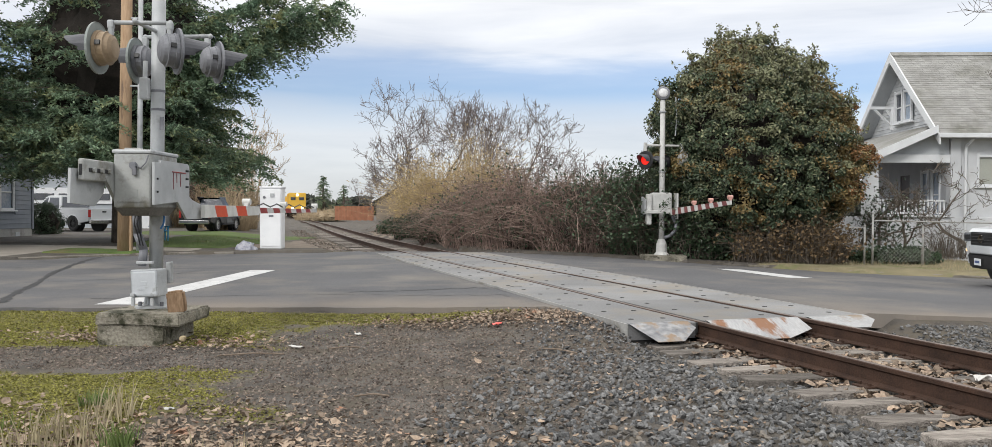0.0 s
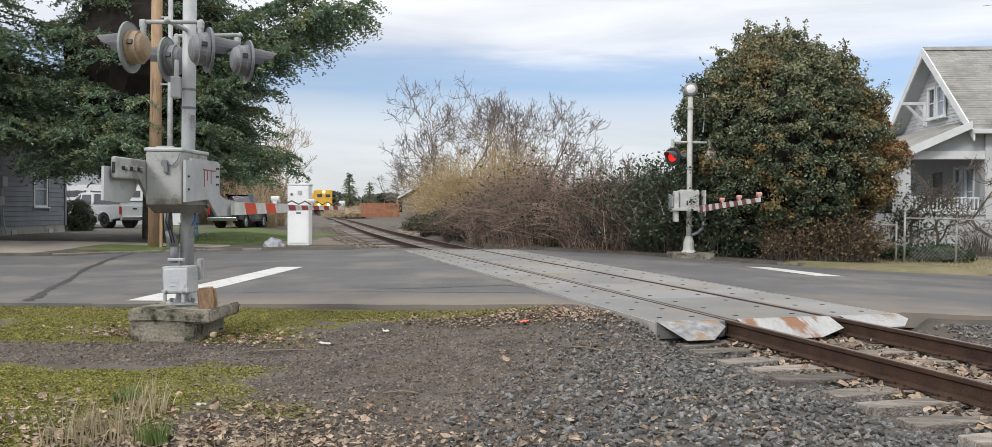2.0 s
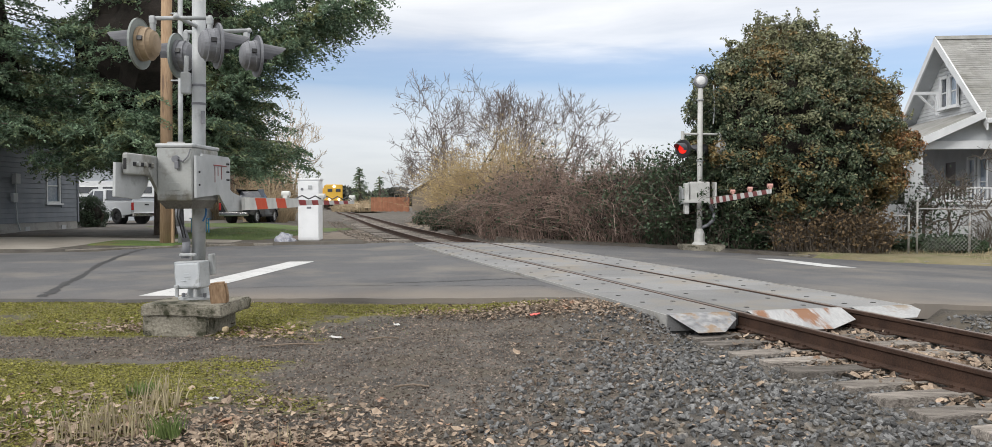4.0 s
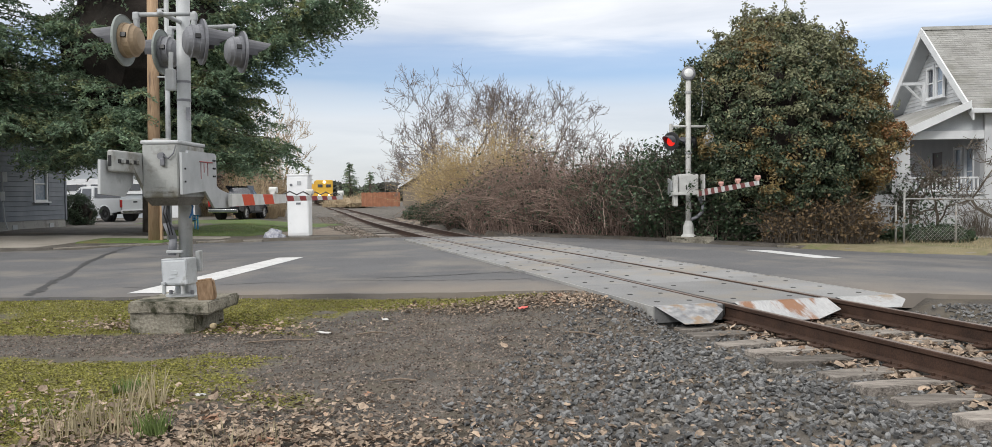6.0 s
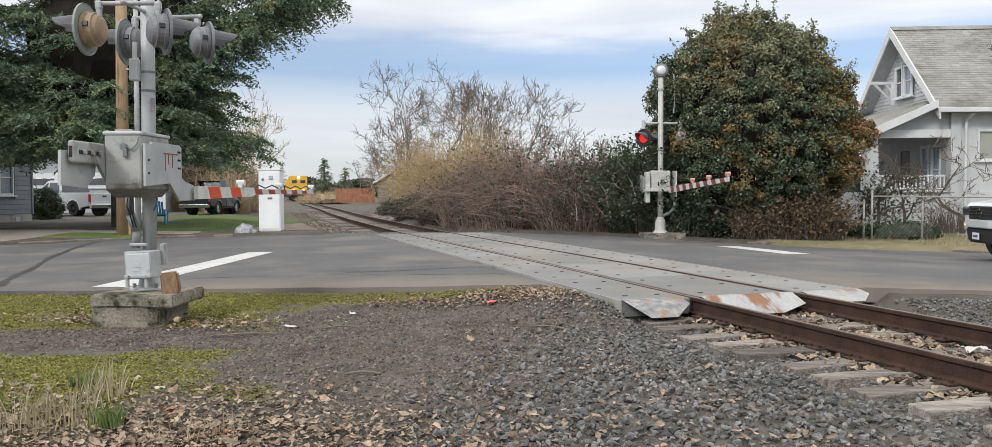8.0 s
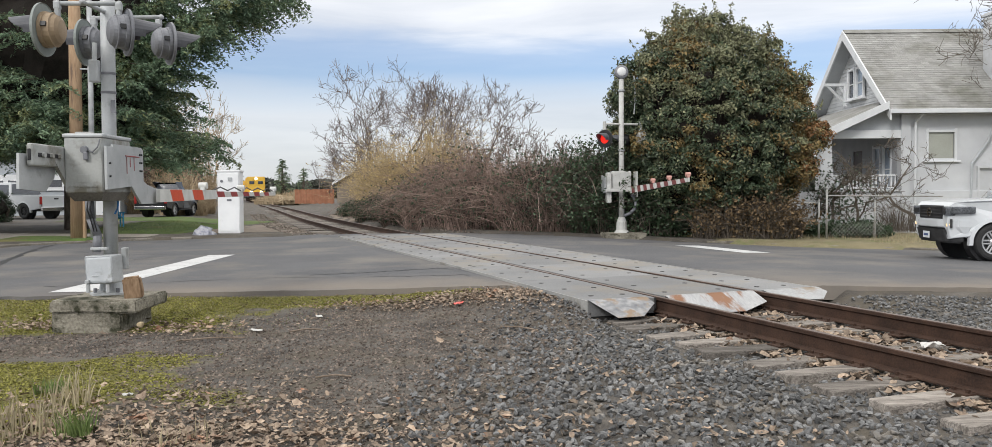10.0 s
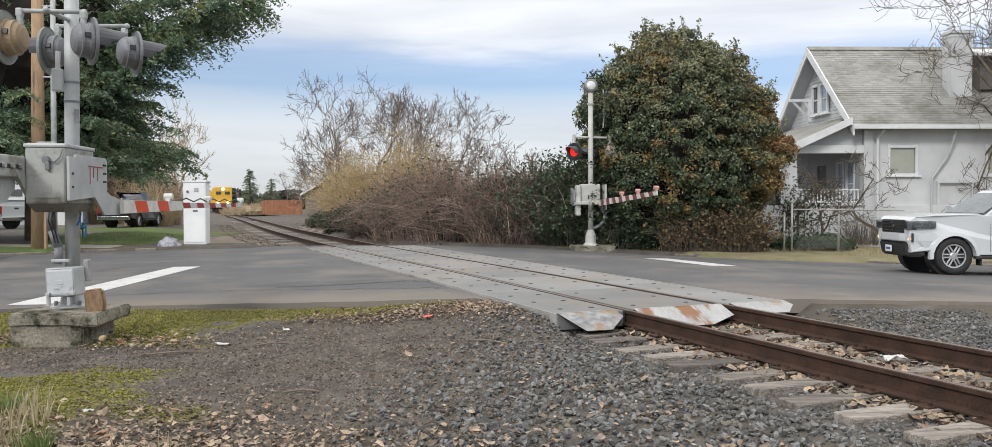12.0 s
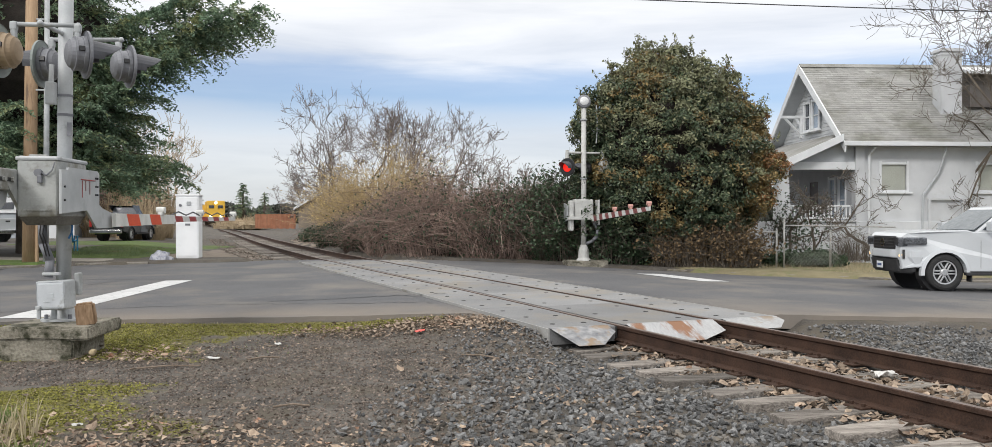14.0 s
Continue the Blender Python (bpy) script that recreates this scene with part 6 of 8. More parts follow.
# garage and shed behind it
gar = thing("garage", "pale grey garage with a white band and dark windows", "garage", pose(-27.0, 52, 0.3))
PALE_BLUE = material("pale_siding", (0.33, 0.36, 0.39), (0.42, 0.45, 0.48), 1.5, 0.8, 0, 0.1, 30)
bm = bmesh.new()
bbox(bm, (0, 3, 1.9), (11, 6, 3.9), 0.02)
part("wall", bm, PALE_BLUE, gar)
bm = bmesh.new()
bbox(bm, (0.6, -0.05, 2.1), (6.2, 0.12, 1.0), 0.02)
part("door_head", bm, TRIM_WHITE, gar)
for x in (-1.5, 0.25, 2.0):
    bm = bmesh.new()
    bbox(bm, (x, -0.12, 2.05), (1.45, 0.06, 0.42), 0.01)
    part("window_pane", bm, DARK_GLASS, gar)
bm = bmesh.new()
bbox(bm, (4.6, -0.08, 1.2), (3.2, 0.1, 2.4), 0.02)
part("garage_door", bm, TRIM_WHITE, gar)
bm = bmesh.new()
extrude_outline(bm, [(-6, -0.6, 3.8), (6, -0.6, 3.8), (6, 3, 5.6), (-6, 3, 5.6)], (0, 0, 0.12))
part("roof", bm, SHINGLE, gar)

# ---- vehicles ----
CAR_WHITE = material("white_car_paint", (0.51, 0.53, 0.55), (0.57, 0.59, 0.61), 1, 0.2, 0, 0.0, 30, spec=0.6, grain=0.2)
CAR_BLACK = material("black_car_paint", (0.012, 0.013, 0.015), (0.03, 0.032, 0.035), 1.5, 0.25, 0, 0.0, 30, spec=0.6)
TYRE = material("tyre_rubber", (0.018, 0.018, 0.019), (0.04, 0.04, 0.04), 8, 0.85, 0, 0.1, 60)
ALLOY = material("alloy_rim", (0.42, 0.43, 0.44), (0.58, 0.58, 0.59), 5, 0.35, 0.6, 0.0, 60)
PLASTIC = material("black_plastic", (0.02, 0.02, 0.021), (0.045, 0.045, 0.047), 6, 0.6, 0, 0.05, 60)
CHROME = material("chrome", (0.6, 0.6, 0.6), (0.75, 0.75, 0.75), 5, 0.15, 1.0, 0.0, 60)
HEAD_GLASS = material("headlight_glass", (0.03, 0.035, 0.04), (0.20, 0.21, 0.23), 9, 0.1, 0.2, 0.0, 40)
AMBER = material("amber_lamp", (0.8, 0.45, 0.15), (0.9, 0.6, 0.3), 8, 0.2, 0, 0.0, 40)
AMBER.node_tree.nodes["Principled BSDF"].inputs["Emission Color"].default_value = (1.0, 0.75, 0.4, 1)
AMBER.node_tree.nodes["Principled BSDF"].inputs["Emission Strength"].default_value = 0.7
# mid-grey base carries part of the windscreen's sky reflection as colour
SCREEN_GLASS = material("windscreen_glass", (0.09, 0.105, 0.115), (0.17, 0.19, 0.20), 0.8, 0.08, 0, 0.0, 10, spec=0.3)
TAIL_RED = material("tail_lamp", (0.30, 0.02, 0.02), (0.42, 0.04, 0.035), 8, 0.2, 0, 0.0, 40)


def wheel(parent, x, y, r, rim_r, spokes, side):
    """A wheel with tyre, rim, spokes and hub; side is the way its face looks along y."""
    m = Matrix.Translation((x, y, r)) @ Matrix.Rotation(radians(-90 * side), 4, "X")
    bm = bmesh.new()
    lathe(bm, [(rim_r, 0.10), (rim_r + 0.02, 0.125), (r - 0.06, 0.13), (r - 0.015, 0.11), (r, 0.07), (r, -0.07), (r - 0.03, -0.12), (rim_r, -0.12)], m, 32, caps=False)
    w = part("wheel", bmesh.new(), TYRE, parent)
    part("tyre", bm, TYRE, w, smooth=False)
    bm = bmesh.new()
    lathe(bm, [(rim_r, -0.1), (rim_r, 0.09), (rim_r - 0.03, 0.1), (rim_r - 0.035, 0.02), (0.0, 0.015)], m, 32)
    part("rim_barrel", bm, PLASTIC, w, smooth=False)
    bm = bmesh.new()
    lathe(bm, [(rim_r - 0.03, 0.03), (rim_r - 0.03, 0.1), (rim_r, 0.104), (rim_r, 0.06)], m, 32, caps=False)
    lathe(bm, [(0.085, 0.03), (0.085, 0.075), (0.06, 0.09), (0.0, 0.09)], m, 16)
    for i in range(spokes):
        a = i / spokes * math.tau
        for off in (-0.022, 0.022) if spokes < 8 else (0,):
            c = m @ Matrix.Rotation(a, 4, "Z") @ Vector(((rim_r + 0.06) / 2, off * 1.5, 0.065))
            bbox(bm, c, (rim_r - 0.08, 0.034, 0.04), 0.008, m=m.to_3x3().to_4x4() @ Matrix.Rotation(a, 4, "Z") @ Matrix.Rotation(radians(4), 4, "Y"), seg=1)
    part("rim", bm, ALLOY if spokes < 9 else PLASTIC, w)
    return w


def pickup(name, label, m, paint, length=5.3, width=1.85, wheel_r=0.385, modern=True, spokes=6, crew=True):
    """A pickup truck. It looks along its own +x; the origin lies on the road under its middle."""
    t = thing(name, label, "pickup truck", m, group="pickup trucks")
    L, Wd = length / 2, width / 2
    fx, rx_ = L - 0.93, -L + 1.2
    arch = wheel_r + 0.085

    def arc(cx, n=11):
        return [(cx + arch * math.cos(math.pi * k / (n - 1)), wheel_r - 0.02 + arch * math.sin(math.pi * k / (n - 1))) for k in range(n)]

    cab_f, cab_r = fx - (0.62 if modern else 0.5), (rx_ + 0.85 if crew else rx_ + 1.15)
    hood = 1.27 if modern else 1.1
    gz = hood - 0.23
    belt = 1.29 if modern else 1.16
    # the lower body, front fenders to cab back, with wheel arches
    low = 0.42
    out = [(L - 0.06, low + 0.05)] + [(x, z) for x, z in arc(fx) if z > low] + [(fx - arch - 0.02, low), (cab_r + 0.02, low), (cab_r + 0.02, belt), (cab_f, belt),
                                                                                  (cab_f + 0.1, hood + 0.06), (L - 0.55, hood + 0.04), (L - 0.14, hood - 0.01), (L - 0.03, hood - 0.09), (L, 0.78)]
    bm = bmesh.new()
    extrude_outline(bm, [(x, -Wd, z) for x, z in out], (0, width, 0))
    for v in bm.verts:
        s = 1 if v.co.y > 0 else -1
        if v.co.z > belt - 0.16:
            v.co.y -= s * 0.05
        if v.co.x > L - 0.2:
            v.co.y -= s * (0.14 if v.co.x > L - 0.08 else 0.05)
    es = [e for e in bm.edges if abs(e.verts[0].co.y - e.verts[1].co.y) < 0.3]
    bmesh.ops.bevel(bm, geom=es, offset=0.028, segments=3, affect="EDGES", profile=0.6)
    body_ = part("body", bm, paint, t)
    bm = bmesh.new()
    obox(bm, (0.0, 0, 0.62), (2 * L - 1.0, width - 0.44, 0.5))
    part("chassis", bm, PLASTIC, t)
    # greenhouse
    bm = bmesh.new()
    roof_z = 1.88 if modern else 1.88
    a0, a1 = cab_f - 0.05, cab_f - 0.82
    b0, b1 = cab_r + 0.02, cab_r + 0.22
    prof = [(a0, belt - 0.02), (a1, roof_z - 0.03), (a1 - 0.25, roof_z), (b1 + 0.1, roof_z), (b1, roof_z - 0.04), (b0, belt - 0.02)]
    extrude_outline(bm, [(x, -Wd + 0.06, z) for x, z in prof], (0, width - 0.12, 0))
    for v in bm.verts:
        s = 1 if v.co.y > 0 else -1
        v.co.y -= s * 0.17 * max(0.0, (v.co.z - belt) / (roof_z - belt))
    bmesh.ops.bevel(bm, geom=bm.edges[:], offset=0.035, segments=3, affect="EDGES", profile=0.6)
    cabin = part("cabin", bm, paint, t)
    # side glass
    def side_pt(x, z, s):
        return Vector((x, s * (Wd - 0.06 - 0.17 * max(0.0, (z - belt) / (roof_z - belt)) + 0.004), z))

    zb, zt = belt + 0.04, roof_z - 0.12
    mid = (a0 + b0) / 2 + (0.05 if crew else -0.3)
    for s in (1, -1):
        for pts in (((mid + 0.05, zb), (a0 - 0.16, zb), (a1 - 0.12, zt), (mid + 0.05, zt)), ((b0 + 0.2, zb), (mid - 0.05, zb), (mid - 0.05, zt), (b1 + 0.14, zt))):
            bm = bmesh.new()
            extrude_outline(bm, [side_pt(x, z, s) for x, z in pts], (0, -s * 0.02, 0))
            part("side_window", bm, DARK_GLASS, cabin)
    # windscreen and rear glass
    for (xa, za), (xb, zb2), sgn in (((a0 - 0.02, belt + 0.03), (a1 - 0.02, roof_z - 0.09), 1), ((b0 + 0.02, belt + 0.1), (b1 - 0.03, roof_z - 0.12), -1)):
        bm = bmesh.new()
        n = Vector((0.66, 0, 0.75)) if sgn > 0 else Vector((-1, 0, 0.25))
        n.normalize()
        o = n * 0.03
        extrude_outline(bm, [Vector((xa, -Wd + 0.12, za)) + o, Vector((xa, Wd - 0.12, za)) + o, Vector((xb, Wd - 0.27, zb2 + 0.03)) + o, Vector((xb, -Wd + 0.27, zb2 + 0.03)) + o], -n * 0.02)
        part("windscreen" if sgn > 0 else "rear_window", bm, SCREEN_GLASS if sgn > 0 else DARK_GLASS, cabin)
    # bed: two sides with an arch, tailgate, floor
    bed_top = belt + 0.02
    for s in (1, -1):
        bm = bmesh.new()
        out = [(cab_r - 0.03, low)] + [(x, z) for x, z in arc(rx_) if z > low] + [(rx_ - arch - 0.02, low), (-L + 0.06, low + 0.1), (-L + 0.05, bed_top), (cab_r - 0.03, bed_top)]
        extrude_outline(bm, [(x, s * Wd, z) for x, z in out], (0, -s * 0.12, 0))
        bmesh.ops.bevel(bm, geom=[e for e in bm.edges if abs(e.verts[0].co.y - e.verts[1].co.y) < 0.01], offset=0.02, segments=2, affect="EDGES")
        part("bed_side", bm, paint, t)
        # flared arch lips
        for cx in (fx, rx_):
            bm = bmesh.new()
            ring = []
            for k in range(13):
                a = math.pi * (-0.03 + 1.06 * k / 12)
                ring.append([Vector((cx + rr * math.cos(a), s * yy, wheel_r - 0.02 + rr * math.sin(a))) for rr, yy in ((arch - 0.03, Wd - 0.1), (arch - 0.02, Wd + 0.022), (arch + 0.055, Wd + 0.006), (arch + 0.055, Wd - 0.1))])
            vv = [[bm.verts.new(p) for p in r] for r in ring]
            for p, q in zip(vv[:-1], vv[1:]):
                for j in range(4):
                    bm.faces.new((p[j], p[(j + 1) % 4], q[(j + 1) % 4], q[j]))
            bmesh.ops.recalc_face_normals(bm, faces=bm.faces)
            part("wheel_arch", bm, paint, t)
            bm = bmesh.new()
            rod(bm, (cx, s * (Wd - 0.4), wheel_r), (cx, s * (Wd - 0.16), wheel_r), arch - 0.01, arch - 0.01, 20)
            part("wheel_well", bm, BLACK, t)
        for cx in (fx, rx_):
            wheel(t, cx, s * (Wd - 0.13), wheel_r, wheel_r * 0.66, spokes, s)
        bm = bmesh.new()
        bbox(bm, (a0 - 0.28, s * (Wd + 0.1), belt + 0.12), (0.14, 0.22, 0.2), 0.03)
        part("door_mirror", bm, paint if modern else PLASTIC, t)
        bm = bmesh.new()
        bbox(bm, ((fx + rx_) / 2 + 0.1, s * (Wd - 0.02), low - 0.05), (fx - rx_ - 2 * arch - 0.1, 0.12, 0.07), 0.02)
        part("side_step", bm, PLASTIC, t)
        bm = bmesh.new()
        bbox(bm, (fx - arch - 0.1, s * (Wd - 0.12), 0.33), (0.03, 0.2, 0.28), 0.01)
        part("mud_flap", bm, PLASTIC, t)
        for dx in (mid + 0.02, a0 - 0.1, b0 + 0.02):
            bm = bmesh.new()
            bbox(bm, (dx, s * (Wd + 0.001), 0.8), (0.007, 0.006, 0.62), 0.002, seg=1)
            part("door_gap", bm, BLACK, t)
        bm = bmesh.new()
        bbox(bm, (mid + 0.2, s * (Wd - 0.005), belt - 0.12), (0.2, 0.04, 0.035), 0.01)
        part("door_handle", bm, paint, t)
        # lamps
        bm = bmesh.new()
        bbox(bm, (L - 0.085, s * (Wd - 0.24), gz + 0.03), (0.2, 0.26, 0.2), 0.03, m=Matrix.Rotation(radians(-s * 14), 4, "Z"))
        bbox(bm, (L - 0.3, s * (Wd - 0.06), gz + 0.05), (0.46, 0.12, 0.16), 0.035, m=Matrix.Rotation(radians(-s * 9), 4, "Z"))
        hl = part("headlight", bm, HEAD_GLASS, t)
        bm = bmesh.new()
        bbox(bm, (L + 0.008, s * (Wd - 0.25), gz + 0.03), (0.03, 0.16, 0.1), 0.01, m=Matrix.Rotation(radians(-s * 14), 4, "Z"))
        part("projector", bm, BLACK, hl)
        bm = bmesh.new()
        bbox(bm, (L - 0.06, s * (Wd - 0.1), 0.8), (0.05, 0.03, 0.2), 0.01, m=Matrix.Rotation(radians(-s * 20), 4, "Z"))
        part("corner_trim", bm, PLASTIC, t)
        if modern:
            bm = bmesh.new()
            bbox(bm, (L - 0.05, s * (Wd - 0.24), 0.77), (0.08, 0.18, 0.07), 0.02, m=Matrix.Rotation(radians(-s * 14), 4, "Z"))
            part("fog_lamp", bm, AMBER, t)
        bm = bmesh.new()
        bbox(bm, (-L + 0.05, s * (Wd - 0.09), 0.93), (0.06, 0.17, 0.4), 0.02)
        part("tail_lamp", bm, TAIL_RED, t)
    bm = bmesh.new()
    obox(bm, ((cab_r - L) / 2, 0, 0.72), (cab_r + L - 0.12, width - 0.26, 0.1))
    part("bed_floor", bm, PLASTIC, t)
    bm = bmesh.new()
    bbox(bm, (-L + 0.05, 0, (bed_top + 0.55) / 2), (0.07, width - 0.26, bed_top - 0.56), 0.02)
    tg = part("tailgate", bm, paint, t)
    bm = bmesh.new()
    bbox(bm, (-L + 0.01, 0, bed_top - 0.16), (0.03, 0.26, 0.08), 0.01)
    part("handle", bm, PLASTIC, tg)
    bm = bmesh.new()
    bbox(bm, (-L - 0.03, 0, 0.5), (0.16, width - 0.1, 0.2), 0.03)
    part("rear_bumper", bm, CHROME if not modern else PLASTIC, t)
    # front end
    bm = bmesh.new()
    bbox(bm, (L - 0.045, 0, gz), (0.1, 1.1, 0.3), 0.03)
    gr = part("grille", bm, BLACK, t)
    for k in range(4):
        bm = bmesh.new()
        bbox(bm, (L + 0.008, 0, gz - 0.1 + k * 0.07), (0.02, 1.0, 0.022), 0.005, seg=1)
        part("grille_bar", bm, PLASTIC, gr)
    bm = bmesh.new()
    m2 = Matrix.Translation((L + 0.02, 0, gz)) @ Matrix.Rotation(radians(90), 4, "Y")
    lathe(bm, [(0.095, 0), (0.095, 0.02), (0.065, 0.02), (0.065, 0)], m2, 20, caps=False)
    bbox(bm, (L + 0.032, 0, gz), (0.02, 0.26, 0.035), 0.005)
    part("badge", bm, CHROME, gr)
    bm = bmesh.new()
    vs = obox(bm, (L - (0.15 if modern else 0.08), 0, 0.54), (0.36, width - 0.14, 0.34))
    for v in vs:
        if v.co.x > L - 0.1 and abs(v.co.y) > 0.2:
            v.co.y *= 0.78
        if v.co.z < 0.5 and v.co.x > L - 0.1:
            v.co.x -= 0.08
    bmesh.ops.bevel(bm, geom=bm.edges[:], offset=0.04, segments=2, affect="EDGES")
    part("front_bumper", bm, PLASTIC if modern else CHROME, t)
    if modern:
        # painted upper bumper with its corners swept back and down beside the black middle
        bm = bmesh.new()
        ring = [(L - 0.42, Wd + 0.005), (L - 0.2, Wd - 0.06), (L - 0.02, Wd - 0.26), (L + 0.05, 0.45), (L + 0.05, -0.45), (L - 0.02, -Wd + 0.26), (L - 0.2, -Wd + 0.06), (L - 0.42, -Wd - 0.005)]
        extrude_outline(bm, [(x, y_, 0.71) for x, y_ in ring], (0, 0, 0.17))
        bmesh.ops.bevel(bm, geom=bm.edges[:], offset=0.02, segments=2, affect="EDGES")
        ub = part("bumper_cover", bm, paint, t)
        for s in (1, -1):
            bm = bmesh.new()
            extrude_outline(bm, [(L - 0.42, s * (Wd + 0.004), 0.73), (L - 0.2, s * (Wd - 0.062), 0.73), (L - 0.05, s * (Wd - 0.25), 0.73), (L - 0.16, s * (Wd - 0.2), 0.54), (L - 0.36, s * (Wd - 0.06), 0.5)], (-0.05, -s * 0.05, 0))
            part("bumper_corner", bm, paint, ub)
    bm = bmesh.new()
    bbox(bm, (L + (0.045 if modern else 0.09), -0.1 if modern else 0, 0.53), (0.015, 0.3, 0.15), 0.005)
    plate = part("number_plate", bm, TRIM_WHITE, t)
    bm = bmesh.new()
    bbox(bm, (L + (0.055 if modern else 0.1), -0.1 if modern else 0, 0.53), (0.008, 0.2, 0.05), 0.002, seg=1)
    part("plate_bar", bm, material("plate_blue", (0.05, 0.08, 0.2), (0.09, 0.13, 0.28), 9, 0.5), plate)
    return t


pickup("pickup_truck", "white crew-cab pickup truck waiting on the road", pose(13.32, 17.85, 0.03, 0, 0, 174), CAR_WHITE, wheel_r=0.4)
pickup("pickup_truck", "older white extended-cab pickup parked on a driveway", pose(-23.4, 45.0, 0.42, 0, 0, 157), CAR_WHITE, 5.6, 1.95, 0.39, False, 10, True)
pickup("pickup_truck", "black pickup truck parked beyond the lawn", pose(-16.3, 47.4, 0.40, 0, 0, 87), CAR_BLACK, 4.9, 1.75, 0.36, False, 7, False)


# ---- gardens, verges and the far left yard ----
LAWN = material("lawn_green", (0.05, 0.085, 0.02), (0.12, 0.17, 0.045), 1.2, 0.95, 0, 0.6, 40, (0.13, 0.12, 0.05), 0.9, (0.52, 0.66))
DRY_GRASS = material("dry_grass", (0.13, 0.113, 0.062), (0.25, 0.215, 0.13), 1.5, 0.95, 0, 0.6, 40, (0.11, 0.13, 0.045), 0.8, (0.5, 0.64), island=0.25)
DRIVE = material("dark_drive", (0.05, 0.045, 0.042), (0.16, 0.15, 0.14), 0.8, 0.9, 0, 0.6, 25, (0.13, 0.11, 0.09), 0.6, (0.5, 0.62))
PAVING = material("pale_paving", (0.25, 0.225, 0.195), (0.36, 0.33, 0.29), 1.0, 0.9, 0, 0.3, 40)


def patch(name, xs, ys, lift, mat_, label, cat, wob=0.5, seed=0):
    """A low sheet of ground cover on the terrain, with an uneven rim that dips under it."""
    nx, ny_ = 46, 22
    X, Y = np.meshgrid(np.linspace(0, 1, nx), np.linspace(0, 1, ny_))
    x = xs[0] + (xs[1] - xs[0]) * X
    y_ = ys[0] + (ys[1] - ys[0]) * Y
    w = np.array([[noise.noise(Vector((a * 0.7 + seed, b * 0.7, seed))) for a, b in zip(r, q)] for r, q in zip(x, y_)])
    x, y_ = x + w * wob, y_ + w * wob
    edge = np.minimum(np.minimum(X, 1 - X), np.minimum(Y, 1 - Y))
    z = ground_z(x, y_) + lift - 0.08 * (edge < 1e-6)
    v = np.stack([x, y_, z], -1).reshape(-1, 3)
    i = (np.arange(ny_ - 1)[:, None] * nx + np.arange(nx - 1)[None]).reshape(-1, 1)
    f = np.concatenate([i, i + 1, i + 1 + nx, i + nx], 1)
    return tagged(cloud(name, v, f, mat_, smooth=True), label, cat, kind="structure")


patch("pavement", (-40, -14.2), (23.95, 29.3), 0.03, PAVING, "pale concrete pavement along the far kerb", "pavement", 0.1, 1)
patch("pavement", (-15.4, -10.2), (27.9, 28.9), 0.03, PAVING, "pale concrete pavement along the far kerb", "pavement", 0.1, 2)
patch("lawn", (-13.6, -9.6), (29.2, 37), 0.03, LAWN, "short green lawn beside the driveway", "lawn", 0.5, 3)
patch("lawn", (-19, -9.8), (39, 46), 0.03, LAWN, "short green lawn beside the driveway", "lawn", 0.5, 4)
patch("lawn", (-14.3, -11.4), (25.9, 27.6), 0.05, LAWN, "mossy green strip beside the kerb", "lawn", 0.2, 5)
patch("driveway", (-40, -12.8), (30.2, 36.5), 0.02, DRIVE, "dark wet gravel driveway before the houses", "driveway", 0.3, 6)
patch("driveway", (-34, -14.5), (37.2, 50), 0.015, DRIVE, "dark wet gravel driveway before the houses", "driveway", 0.3, 7)
patch("grass_verge", (7.6, 40), (22.2, 29.2), 0.05, DRY_GRASS, "dry yellowish grass verge before the bungalow", "grass", 0.15, 8)
patch("gravel_strip", (-9.5, -5.5), (28.6, 60), 0.01, material("brown_gravel", (0.15, 0.12, 0.095), (0.30, 0.25, 0.20), 3, 0.95, 0, 0.7, 25), "brown gravel beside the far track", "gravel", 0.4, 9)


def blades(name, xs, ys, count, height, mats, label, seed, dens=None, lean=0.35):
    """Grass blades, tapered and bent, scattered over a stretch of ground."""
    rng = np.random.default_rng(seed)
    x, y_ = rng.uniform(*xs, count), rng.uniform(*ys, count)
    if dens:
        keep = np.array([noise.noise(Vector((a * dens, b * dens, seed))) for a, b in zip(x, y_)]) > rng.uniform(-0.5, 0.4, count)
        x, y_ = x[keep], y_[keep]
    k = len(x)
    h = height * rng.uniform(0.4, 1.3, k)
    a = rng.uniform(0, math.tau, k)
    d = np.stack([np.cos(a), np.sin(a), np.zeros(k)], 1) * (h * lean * rng.uniform(0.2, 1.4, k))[:, None]
    base_ = np.stack([x, y_, ground_z(x, y_) + 0.01], 1)
    s = np.stack([-np.sin(a + 1), np.cos(a + 1), np.zeros(k)], 1) * 0.006 * (height / 0.2) ** 0.5
    up_ = np.array([0, 0, 1.0]) * h[:, None]
    v = np.stack([base_ - s, base_ + s, base_ + up_ * 0.55 + d * 0.35 + s * 0.7, base_ + up_ * 0.55 + d * 0.35 - s * 0.7, base_ + up_ + d], 1).reshape(-1, 3)
    i = np.arange(k)[:, None] * 5
    f = [list(t) for t in np.concatenate([i, i + 1, i + 2, i + 3], 1)] + [list(t) for t in np.concatenate([i + 3, i + 2, i + 4], 1)]
    f = [[int(q) for q in t] for t in f]
    return tagged(cloud(name, v, f, mats), label, "grass", kind="stuff")


